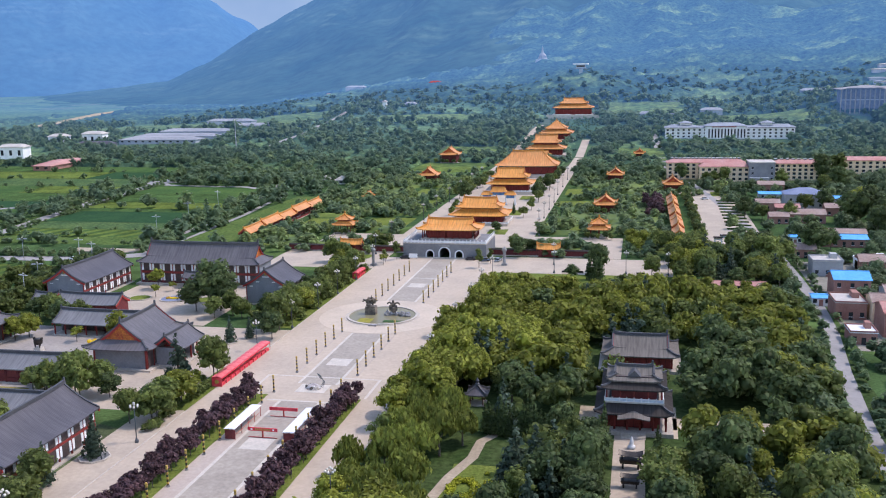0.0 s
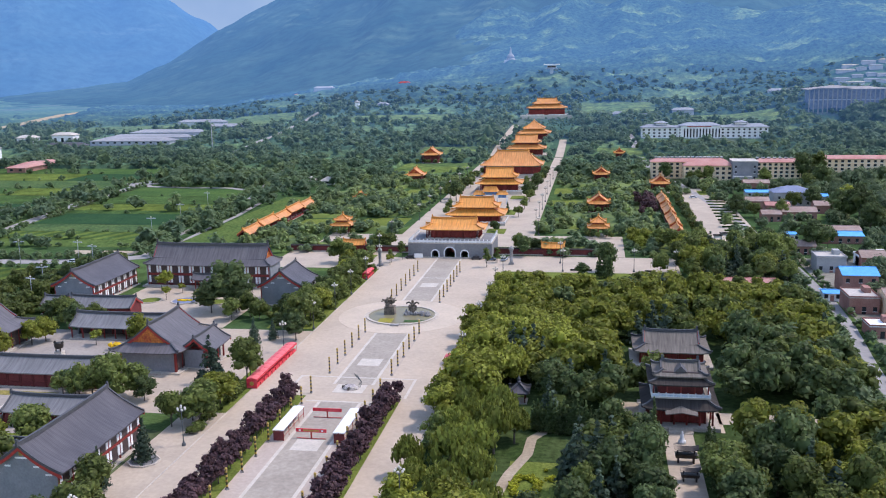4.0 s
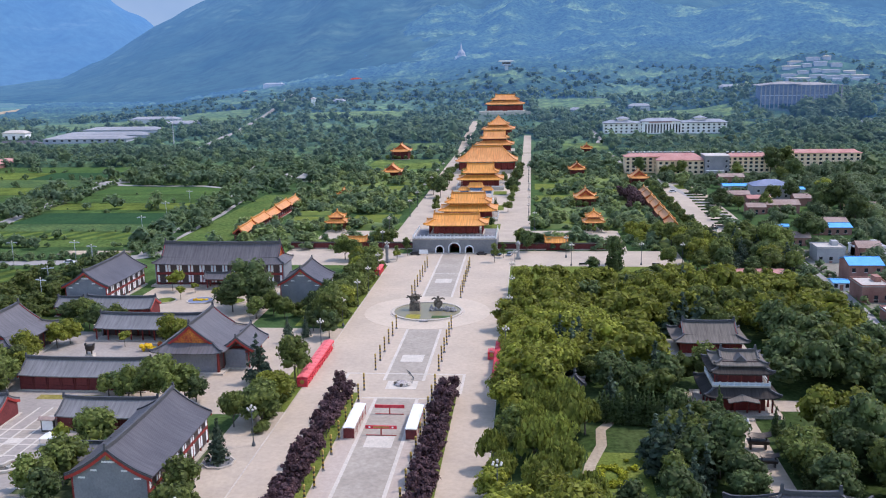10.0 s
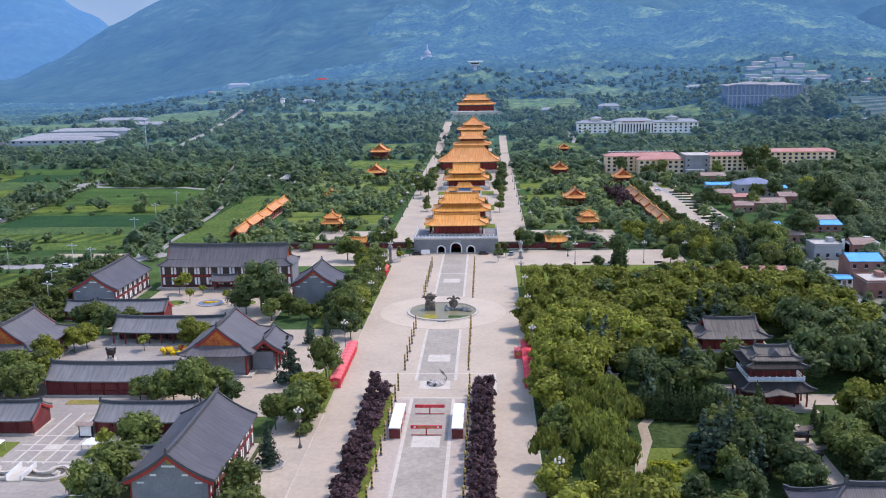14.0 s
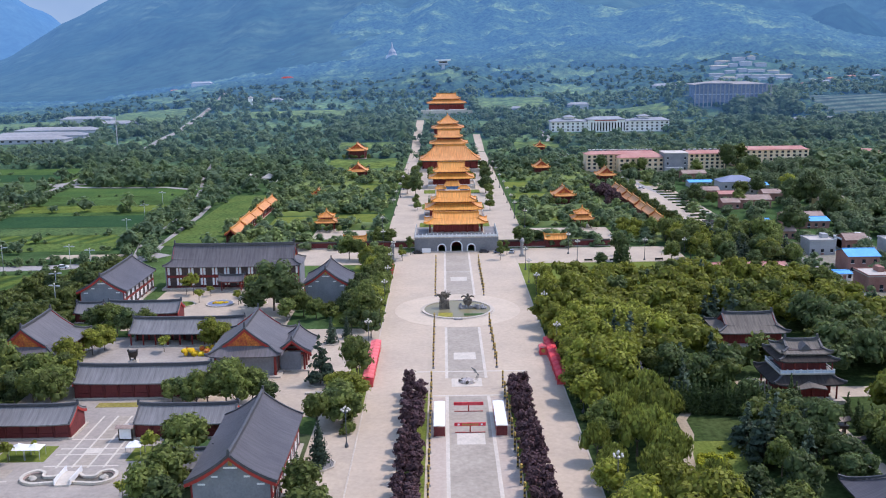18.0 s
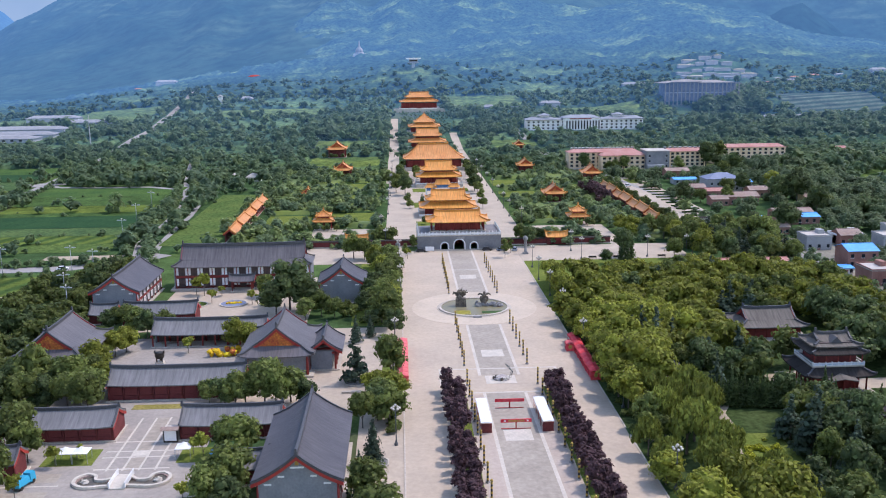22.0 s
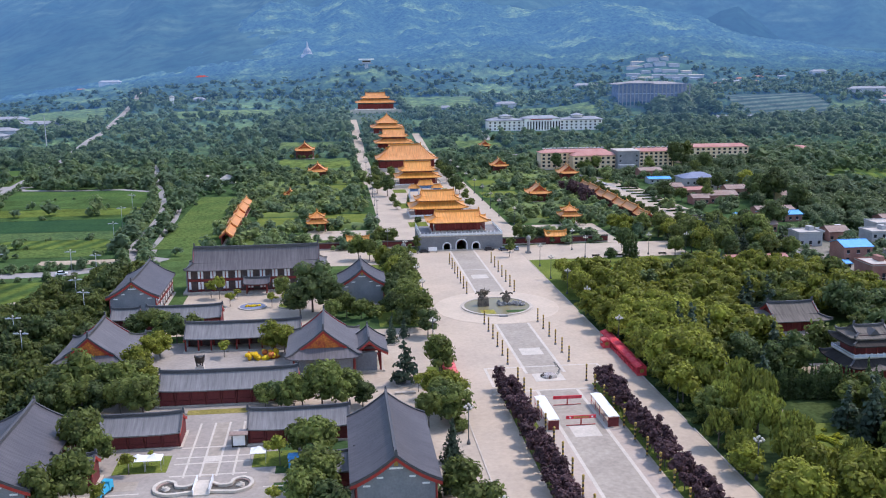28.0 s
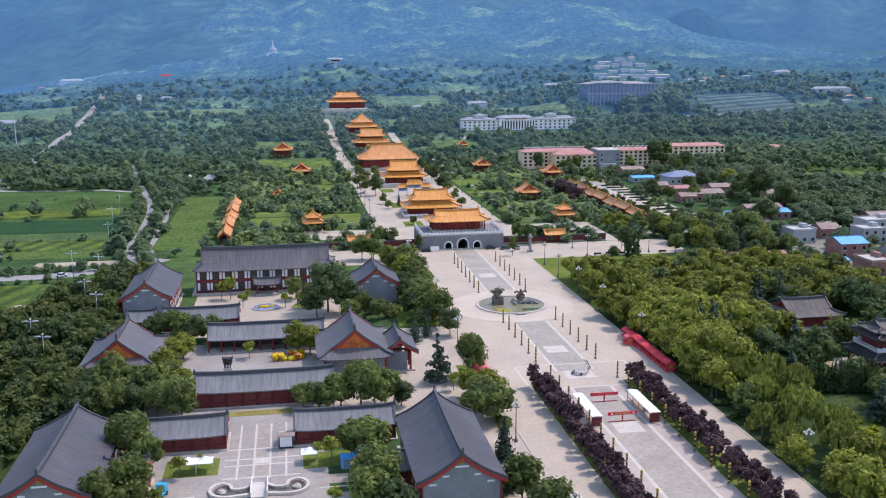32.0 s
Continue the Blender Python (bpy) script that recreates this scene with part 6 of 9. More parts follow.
def canopy_row(x0, x1, y0, y1, n, h0, h1, cloth, label):
    """A row of joined market canopies on thin legs; the roof falls from h1 to h0 across."""
    o = thing("market_canopy", (x0 + x1) / 2, (y0 + y1) / 2, 0.05, label, "canopy", 0, "market canopies")
    a, b, step = (x1 - x0) / 2, (y1 - y0) / 2, (y1 - y0) / n
    leg = Geo().box(-0.05, 0.05, -0.05, 0.05, 0, 2.35).mesh("leg", M["cloth"])
    for i in range(n + 1):
        for s in (-1, 1):
            part("leg", leg, None, o).location = (s * (a - 0.1), -b + 0.06 + i * (2 * b - 0.12) / n, 0)
    slope = lambda x, y: h0 + (h1 - h0) * (1 - abs(x) / a)
    roof = Geo().sheet([-a, -a * 0.5, 0, a * 0.5, a], lin(-step / 2 + 0.03, step / 2 - 0.03, 5), lambda x, y: slope(x, y) + 0.12 * (1 - (2 * y / step) ** 2), 0.06).mesh("roof_sheet", cloth)
    vals = Geo().box(-0.03, 0.03, -step / 2 + 0.04, step / 2 - 0.04, h0 - 0.42, h0 + 0.0).mesh("valance", M["cloth"])
    table = Geo().box(-0.45, 0.45, -step / 2 + 0.3, step / 2 - 0.3, 0.0, 0.8).mesh("counter", M["cloth"])
    for i in range(n):
        yy = -b + (i + 0.5) * step
        part("roof_sheet", roof, None, o).location = (0, yy, 0)
        for s in (-1, 1):
            part("valance", vals, None, o).location = (s * a, yy, 0)
        part("counter", table, None, o, "red-draped counter").location = (a * (0.45 if x0 < 0 else -0.45), yy, 0)
    part("end_cloth", Geo().box(-a, a, -b - 0.04, -b + 0.02, 0.1, h0), M["cloth"], o, "red end cloth")
    part("emblem", Geo().cyl(0, 0, 0, 0.05, 0.55, n=16), M["gold"], o, "round orange emblem").matrix_local = pose(0, -b - 0.05, 1.35, 90, 0, 0)
    part("back_cloth", Geo().box(-a, -a + 0.05, -b, b, 0.1, h0) if x0 < 0 else Geo().box(a - 0.05, a, -b, b, 0.1, h0), M["cloth"], o, "red back cloth")
    return o


canopy_row(-25.9, -23.2, -11.2, 20.8, 11, 2.45, 2.75, M["cloth_pale"], "long row of red market canopies with sheen painted into the cloth")
canopy_row(22.3, 24.9, -11.2, 22.0, 9, 2.3, 2.7, M["cloth"], "long row of red market canopies beside the trees")
canopy_row(20.4, 22.4, 12.5, 15.6, 1, 2.1, 2.5, M["cloth_pale"], "small red side canopy")
canopy_row(-27.0, -24.8, 112, 122, 4, 2.2, 2.5, M["cloth_pale"], "short row of pale red canopies")


def shed(x0, x1, label):
    o = thing("ticket_shed", (x0 + x1) / 2, -35.6, 0.05, label, "shelter", 0, "ticket sheds")
    a = (x1 - x0) / 2
    part("roof_sheet", Geo().sheet([-a, 0, a], lin(-7.4, 7.4, 9), lambda x, y: 2.55 + 0.12 * (1 - abs(x) / a), 0.1), M["sheet"], o, "white sheet roof")
    for y in (-7.0, -3.5, 0, 3.5, 7.0):
        for s in (-1, 1):
            part("post", Geo().box(s * (a - 0.12) - 0.05, s * (a - 0.12) + 0.05, y - 0.05, y + 0.05, 0, 2.5), M["barge"], o, "red post")
    for s in (-1, 1):
        part("rail", Geo().box(s * (a - 0.12) - 0.03, s * (a - 0.12) + 0.03, -7, 7, 1.0, 1.08), M["barge"], o)
    part("end_board", Geo().box(-a + 0.1, a - 0.1, -7.12, -7.04, 0.1, 2.2), M["dark_red"], o, "dark red end board")
    return o


shed(-8.0, -5.5, "narrow white-roofed ticket shelter with red posts")
shed(5.4, 7.9, "narrow white-roofed ticket shelter with red posts")

for y, gold in ((-28.2, False), (-40.6, True)):
    o = thing("sign_board", -0.1, y, 0.06, "long red notice board on a centre post" + (" with yellow lettering bars" if gold else ""), "sign", 0, "red boards")
    part("post", Geo().box(-0.14, 0.14, -0.12, 0.12, 0, 1.6), M["barge"], o, "red post")
    part("foot", Geo().box(-3.3, 3.3, -0.12, 0.12, 0, 0.12), M["barge"], o)
    part("board", Geo().box(-3.4, 3.4, -0.1, 0.1, 1.5, 2.25), M["cloth"], o, "long red board")
    if gold:
        for i in range(8):
            part("lettering_bar", Geo().box(-1.7 + i * 0.45, -1.38 + i * 0.45, -0.13, -0.1, 1.68, 2.08), M["gold"], o, "yellow lettering bar")
        for s in (-1, 1):
            part("lettering_bar", Geo().box(s * 2.5 - 0.2, s * 2.5 + 0.2, -0.13, -0.1, 1.7, 2.05), M["white"], o, "white lettering bar")

# flower bed with curved metal stems
o = thing("flower_sculpture", 0.2, -8.7, 0.09, "dry flower bed with tall curved metal stems on a white slab", "sculpture")
rng = random.Random(5)
part("bed", Geo().ball(0, 0, 0.1, 2.0, 1.5, 1.1, 14, 7, 0.08, rng), surface("withered_flowers", (0.42, 0.36, 0.33), (0.54, 0.50, 0.46), 0.9, var=0.5, big=1.2, small=4.0, bump=1.0), o, "withered grey-brown flower mound")
for i in range(26):
    a, r = rng.uniform(0, 6.28), rng.uniform(1.0, 2.1)
    part("flower_clump", Geo().ball(r * math.cos(a), 0.75 * r * math.sin(a), 0.45, 0.38, 0.34, 0.42, 7, 4, 0.25, rng), M["bark"] if i % 3 else M["line"], o)
for i in range(5):
    pts = [(1.7 + 0.2 * i, 0.3, 0.2), (2.4 + 0.12 * i, 0.3, 1.8), (2.0 + 0.1 * i, 0.3, 3.2 - 0.2 * i), (0.9 + 0.2 * i, 0.3, 3.9 - 0.35 * i)]
    part("stem", Geo().sweep(pts, 0.1, 0.12), M["steel"], o, "curved metal stem")

# the two sculptures in the pool
rng = random.Random(11)
o = thing("pool_sculpture", -5.4, 62.6, 0.2, "carved rock dragon rearing on a dark stone block", "sculpture")
part("pedestal", Geo().box(-1.7, 1.7, -1.5, 1.5, 0, 2.7, 0.12), M["rock"], o, "dark stone block")
g = Geo()
for i in range(22):
    a, t = rng.uniform(0, 6.28), rng.random()
    g.ball(1.9 * (1 - 0.35 * t) * math.cos(a) * rng.random(), 1.2 * math.sin(a) * rng.random(), 2.8 + 2.2 * t, rng.uniform(0.35, 0.75), None, rng.uniform(0.35, 0.8), 7, 5, 0.35, rng)
for s, x1, z1 in ((-1, -2.5, 4.7), (-1, -2.7, 4.0), (1, 2.3, 4.5), (1, 2.0, 5.3), (1, 0.4, 5.9)):
    g.sweep([(0.4 * s, 0, 3.8), (0.6 * x1, -0.2, 4.4), (x1, -0.3, z1)], 0.34, 0.34)
part("figure", g, M["rock"], o, "rearing carved form")
o = thing("pool_sculpture", 2.2, 62.2, 0.2, "winged carved figure on low rocks in the pool", "sculpture")
g = Geo()
for i in range(26):
    x = rng.uniform(-3.2, 5.6)
    part("rock", Geo().ball(x, rng.uniform(-1.6, 1.2), 0.35, rng.uniform(0.5, 1.0), None, rng.uniform(0.4, 1.0), 7, 5, 0.35, rng), M["stone"], o)

g = Geo().ball(0, 0, 1.6, 1.0, 0.8, 1.6, 9, 6, 0.2, rng).ball(0, 0, 3.5, 0.75, 0.6, 0.75, 8, 5, 0.2, rng).ball(0, -0.1, 4.5, 0.42, 0.42, 0.5, 8, 5, 0.1, rng)
for s in (-1, 1):
    g.sweep([(0.3 * s, 0, 3.5), (1.3 * s, 0.1, 3.9), (2.1 * s, 0.2, 3.5)], 0.55, 0.5)
    g.ball(s * 0.9, 0, 2.4, 0.6, 0.5, 0.9, 7, 5, 0.25, rng)
part("figure", g, M["rock"], o, "winged dark stone form")

for x, y in ((-25.8, 136.8), (26.6, 143.5)):
    o = thing("stone_column", x, y, 0.05, "tall dark carved stone column with a lantern head", "column", 0, "stone columns")
    part("plinth", Geo().box(-1.1, 1.1, -1.1, 1.1, 0, 0.7, 0.08), M["stone"], o)
    part("shaft", Geo().lathe(0, 0, [(0.75, 0.6), (0.62, 1.0), (0.6, 5.2), (0.75, 5.6)], 12), M["stone"], o, "", True)
    part("head", Geo().lathe(0, 0, [(0.5, 5.6), (1.0, 5.9), (0.95, 6.7), (0.4, 7.3), (0.1, 7.6)], 12), M["stone"], o, "carved lantern head", True)


def car(name, x, y, rz, paint, label, z=0.05, s=1.0):
    o = thing(name, x, y, z, label, "car", rz, "parked cars")
    o.scale = (s, s, s)
    m = surface("car_paint", paint, paint, 0.3, 0.1, var=0.03, bump=0.0)
    g = Geo().box(-2.2, 2.2, -0.88, 0.88, 0.35, 0.92, 0.06)
    part("body", g, m, o)
    cab = [(-1.7, 0.92), (-1.2, 1.48), (0.55, 1.48), (1.2, 0.92)]
    g = Geo().add([(u, v, w) for v in (-0.8, 0.8) for u, w in cab], [(3, 2, 1, 0), (4, 5, 6, 7), (0, 1, 5, 4), (1, 2, 6, 5), (2, 3, 7, 6)])
    part("cabin", g, M["glass"], o, "dark glazed cabin")
    part("roof", Geo().box(-1.2, 0.55, -0.74, 0.74, 1.46, 1.53, 0.03), m, o)
    for u in (-1.4, 1.4):
        for v in (-0.86, 0.86):
            part("wheel", Geo().cyl(0, 0, -0.11, 0.11, 0.33, n=12), M["bronze"], o, "dark wheel").matrix_local = pose(u, v, 0.33, 90, 0, 0)
    return o


for x, y, rz, c, lab in ((-16.2, 151.5, 5, (0.03, 0.03, 0.035), "black car parked by the gate"), (11.5, 151.8, 0, (0.05, 0.045, 0.05), "dark car parked by the gate"), (17.5, 150.2, 8, (0.10, 0.13, 0.18), "grey-blue car parked by the gate"),
                         (23.0, 150.5, 80, (0.30, 0.34, 0.40), "grey car parked by the trees"), (-157, 132, 10, (0.75, 0.75, 0.75), "white car on the country road"), (-96, 173, 0, (0.7, 0.7, 0.7), "white car beside the corridor"),
                         (116, 338, 20, (0.7, 0.7, 0.7), "white car in the car park"), (108, 197, 85, (0.05, 0.05, 0.06), "black car in the car park")):
    car("parked_car", x, y, rz, c, lab)
o = thing("small_truck", -97.6, -61.5, 0.03, "small bright blue truck parked in the courtyard", "truck", 75)
bm_ = surface("blue_truck_paint", (0.03, 0.36, 0.55), None, 0.4, var=0.05, bump=0.0)
part("cab", Geo().box(1.0, 2.6, -0.95, 0.95, 0.45, 2.2, 0.12), bm_, o, "bright blue cab")
part("windscreen", Geo().box(2.44, 2.56, -0.75, 0.75, 1.35, 1.95), M["glass"], o)
part("tank", Geo().box(-2.6, 0.9, -0.95, 0.95, 0.7, 2.0, 0.2), bm_, o, "bright blue tank body")
for u in (-1.8, 1.8):
    for v in (-0.85, 0.85):
        part("wheel", Geo().cyl(0, 0, -0.14, 0.14, 0.42, n=12), M["bronze"], o, "dark wheel").matrix_local = pose(u, v, 0.42, 90, 0, 0)

# a white hoarding by the gate
o = thing("notice_board", -12.6, 150.5, 0.05, "white notice panel on legs by the gate", "notice board")
part("board", Geo().box(-1.8, 1.8, -0.06, 0.06, 0.6, 2.4), M["white"], o)
for s in (-1, 1):
    part("leg", Geo().box(s * 1.5 - 0.06, s * 1.5 + 0.06, -0.06, 0.06, 0, 0.7), M["steel"], o)

# benches on the eastern forecourt and a low hedge rail
for x in (52, 57, 62, 80):
    o = thing("bench", x, 131.5, 0.04, "dark wooden bench on the forecourt", "bench", 0, "benches")
    part("seat", Geo().box(-1.6, 1.6, -0.3, 0.3, 0.4, 0.5), M["bronze"], o)
    part("backrest", Geo().box(-1.6, 1.6, 0.28, 0.36, 0.5, 1.0), M["bronze"], o)
    for s in (-1, 1):
        part("leg", Geo().box(s * 1.4 - 0.08, s * 1.4 + 0.08, -0.25, 0.25, 0, 0.42), M["stone"], o)


# ---- things in the side courts
for x in (-83.8, -80.6, -77.4, -74.2):
    patch("trim", x - 0.22, x + 0.22, -56, -28, 0.062, M["line"], "pale stone band in the court paving", "paving band", thick=0.05)
for y in (-55.2, -49.5, -46.5, -41.5):
    patch("trim", -86.5, -71.5, y - 0.25, y + 0.25, 0.058, M["line"], "pale stone band in the court paving", "paving band", thick=0.05)
patch("trim", -80.6, -77.4, -56, -28, 0.05, M["strip"], "grey granite strip in the court paving", "paving strip", thick=0.03)
patch("trim", -80.6, -77.4, -49, -46.6, 0.07, M["line"], "white stone slab in the court paving", "stone slab", thick=0.05)
for x0, x1, y0, y1 in ((-98, -87.5, -53, -45), (-70.8, -61, -53, -45.5), (-88, -72, -22.5, -19.5)):
    patch("lawn", x0, x1, y0, y1, 0.08, M["dry_grass" if y0 > -30 else "grass"], "small grass bed in the courtyard", "lawn", thick=0.15)
for x0, x1 in ((-104, -91), (-68, -58)):
    for y in (-78, -70, -62):
        patch("trim", x0, x1, y - 0.2, y + 0.2, 0.055, M["line"], "pale stone band in the court paving", "paving band", thick=0.05)
        patch("trim", x0 + 1, x1 - 1, y + 1.5, y + 5.5, 0.05, M["strip"], "grey granite panel in the court paving", "paving panel", thick=0.03)

def curved(pts, n):
    """A smooth closed curve through points."""
    out, k = [], len(pts)
    for i in range(k):
        p0, p1, p2, p3 = (pts[(i + d) % k] for d in (-1, 0, 1, 2))
        for j in range(n):
            t = j / n
            out.append(tuple(0.5 * (2 * b + (c - a) * t + (2 * a - 5 * b + 4 * c - d) * t * t + (3 * b - a - 3 * c + d) * t ** 3) for a, b, c, d in zip(p0, p1, p2, p3)))
    return out


o = thing("garden_pool", -79.2, -61.2, 0.03, "white-rimmed garden pool of two curling basins with a small bridge", "pool")
for s in (-1, 1):
    pts = [(s * 1.0, 2.0), (s * 3.0, 0.4), (s * 5.0, 0.6), (s * 5.6, 2.4), (s * 7.4, 3.2), (s * 9.0, 1.6), (s * 8.8, -1.0), (s * 6.6, -2.6), (s * 3.6, -2.4), (s * 1.0, -1.6)]
    curl = curved(pts, 5)
    part("basin_rim", Geo().sweep([(x, y, 0.08) for x, y in curl + curl[:1]], 0.62, 0.5), M["line"], o, "pale basin rim")
    part("basin_wall", Geo().sweep([(x * 0.955, y * 0.86, 0.03) for x, y in curl + curl[:1]], 0.4, 0.3), M["claytile"], o, "brown basin wall")
    inner = [(x * 0.97, y * 0.9) for x, y in curl]
    part("basin_floor", Geo().prism(inner if s > 0 else inner[::-1], -0.05, 0.07), surface("wet_silt", (0.070, 0.062, 0.050), (0.13, 0.115, 0.09), 0.5, var=0.25, big=0.5, small=2.0), o, "dark wet silt on the basin floor")
    part("basin_rock", Geo().ball(s * 7.0, 0, 0.3, 0.9, 0.7, 0.5, 8, 5, 0.3, rng), M["line"], o)
part("bridge", Geo().sheet(lin(-1.5, 1.5, 3), lin(-3.2, 3.2, 9), lambda x, y: 0.75 - 0.05 * y * y, 0.3), M["line"], o, "pale arched bridge")
for s in (-1, 1):
    part("bridge_rail", Geo().box(s * 1.5 - 0.1, s * 1.5 + 0.1, -3.2, 3.2, 0.3, 1.4), M["marble"], o)


def sunshade(x, y, n, label):
    o = thing("sunshade", x, y, 0.04, label, "canopy", 0, "white sunshades")
    for i in range(n):
        u = (i - (n - 1) / 2) * 3.2
        part("canopy", Geo().sheet(lin(u - 1.6, u + 1.6, 7), lin(-1.6, 1.6, 7), lambda p, q: 2.3 + 1.0 * max(0.0, 1 - max(abs(p - u), abs(q)) / 1.6) ** 1.5, 0.05), M["sheet"], o, "white canvas canopy")
        for p in (-1.5, 1.5):
            for q in (-1.5, 1.5):
                part("leg", Geo().box(u + p - 0.04, u + p + 0.04, q - 0.04, q + 0.04, 0, 2.35), M["steel_light"], o)
    return o


sunshade(-91.6, -50.8, 2, "pair of white pointed sunshades in the courtyard")
sunshade(-69.6, -50.0, 1, "white pointed sunshade in the courtyard")
o = thing("notice_case", -74.2, -42.2, 0.03, "white notice case in a dark frame under a small roof", "notice case")
part("frame", Geo().box(-1.5, 1.5, -0.25, 0.25, 0, 3.0), M["bronze"], o, "dark frame")
part("panel", Geo().box(-1.25, 1.25, -0.29, -0.25, 0.4, 2.6), M["white"], o, "white panel")
part("roof", Geo().sheet(lin(-1.9, 1.9, 3), lin(-1.0, 1.0, 5), lambda x, y: 3.0 + 0.5 * (1 - abs(y)), 0.1), M["claytile"], o)
part("back_crate", Geo().box(-1.4, 1.4, 0.5, 3.5, 0, 2.4), M["flatroof"], o, "pale timber store")
for x in (-62.4, -60.0):
    o = thing("booth", x, -53.6, 0.03, "small bright blue booth", "booth", 0, "blue booths")
    part("body", Geo().box(-1.05, 1.05, -1.0, 1.0, 0, 2.3), M["blue"], o)
    part("roof", Geo().box(-1.15, 1.15, -1.1, 1.1, 2.3, 2.45), M["blue"], o)
    part("door", Geo().box(-0.5, 0.5, -1.05, -1.0, 0.1, 2.0), M["blue_grey"], o)

o = thing("bronze_cauldron", -89, 9, 0.03, "big dark bronze cauldron on a pale stone pedestal", "cauldron")
part("pedestal", Geo().box(-1.2, 1.2, -1.0, 1.0, 0, 1.5, 0.12), M["line"], o, "pale stone pedestal")
part("bowl", Geo().lathe(0, 0, [(0.5, 2.2), (1.15, 2.5), (1.3, 3.3), (1.2, 3.7), (1.35, 3.9)], 14), M["bronze"], o, "", True)
for x, y in ((-0.7, -0.5), (0.7, -0.5), (0, 0.7)):
    part("foot", Geo().cyl(x, y, 1.45, 2.5, 0.16, 0.22), M["bronze"], o)
for s in (-1, 1):
    part("ear", Geo().box(s * 1.2 - 0.12, s * 1.2 + 0.12, -0.4, 0.4, 3.7, 4.4), M["bronze"], o)

o = thing("flower_display", -73.6, 17.6, 0.03, "yellow and orange chrysanthemum display", "flowers")
for i in range(24):
    part("flower_mound", Geo().ball(rng.uniform(-4.2, 4.2), rng.uniform(-1.6, 1.6), rng.uniform(0.3, 1.6), rng.uniform(0.6, 1.1), None, rng.uniform(0.5, 0.9), 8, 5, 0.2, rng), M["flower"] if i % 4 else M["orange"], o)
o = thing("flower_bed", -80.6, 73, 0.03, "round flower bed with pale curb and yellow flowers", "flower bed")
part("kerb", ring(0, 0, 4.2, 4.7, 0, 0.3, 32), M["kerb"], o)
part("soil", Geo().cyl(0, 0, 0, 0.2, 4.2, n=32), M["blue_grey"], o)
for i in range(16):
    part("flower_mound", Geo().ball(rng.uniform(-2.4, 2.4), rng.uniform(-1.2, 1.2), 0.4, 0.5, 0.45, 0.4, 7, 4, 0.2, rng), M["flower"], o)
for x in (-93, -68.5):
    o = thing("flower_bed", x, 72.5, 0.03, "oval grass bed with pale curb", "planting bed", 0, "oval beds")
    part("kerb", ring(0, 0, 3.6, 4.0, 0, 0.3, 28), M["kerb"], o)
    part("turf", Geo().cyl(0, 0, 0, 0.2, 3.6, n=28), M["grass"], o)
for x, y, r in ((-36.6, -8.2, 2.6), (-30.8, -56.4, 3.1), (-37.8, 26.0, 2.0)):
    o = thing("tree_planter", x, y, 0.03, "eight-sided stone kerb round a conifer", "planter", 22, "conifer planters")
    part("kerb", ring(0, 0, r, r + 0.3, 0, 0.35, 8), M["kerb"], o)
    part("soil", Geo().cyl(0, 0, 0, 0.18, r, n=8), M["stone"], o)
patch("trim", -39.5, -34.5, -15.8, -14.8, 0.5, M["kerb"], "long pale stone bench", "bench", "", thick=0.5)

# before the garden tower
solid("stone_figure", Geo().lathe(78.3, -33.6, [(0.8, 0), (0.8, 0.6), (0.5, 0.7), (0.42, 1.4), (0.34, 2.0), (0.2, 2.2), (0.24, 2.4), (0.18, 2.6), (0.03, 2.7)], 12), M["marble"], "white stone statue on a round base", "statue", smooth=True)
for y, s in ((-43.4, 1.25), (-52.2, 1.0)):
    o = thing("incense_burner", 78.2, y, 0.03, "black iron incense burner with upturned roof", "incense burner", 0, "incense burners")
    o.scale = (s, s, s)
    part("tray", Geo().box(-1.6, 1.6, -0.6, 0.6, 0.9, 1.5, -0.15), M["bronze"], o)
    for sx in (-1, 1):
        part("leg", Geo().box(sx * 1.2 - 0.15, sx * 1.2 + 0.15, -0.45, 0.45, 0, 0.95), M["bronze"], o)
        part("post", Geo().box(sx * 1.3 - 0.1, sx * 1.3 + 0.1, -0.1, 0.1, 1.5, 2.4), M["bronze"], o)
    part("roof", Geo().sheet(lin(-1.9, 1.9, 9), lin(-0.9, 0.9, 7), lambda x, y: 2.3 + 0.5 * (1 - abs(y) / 0.9) + 0.3 * (abs(x) / 1.9) ** 3, 0.1), M["bronze"], o)


# ---- the village, the blocks and the far buildings
def windows(o, x0, x1, y, z0, rows, cols, w, h, gap_z, label="dark window"):
    pane = Geo().box(-w / 2, w / 2, -0.05, 0.03, 0, h).mesh("window", M["glass"])
    sill = Geo().box(-w / 2 - 0.1, w / 2 + 0.1, -0.14, 0.0, -0.12, 0.0).mesh("sill", M["white"])
    for r in range(rows):
        for x in lin(x0, x1, cols):
            p = part("window", pane, None, o)
            p.location = (x, y, z0 + r * gap_z)
            part("sill", sill, None, p)


HOUSES = [(95, 200, 396, 452), (98, 212, 690, 720)]      # ground that buildings stand on


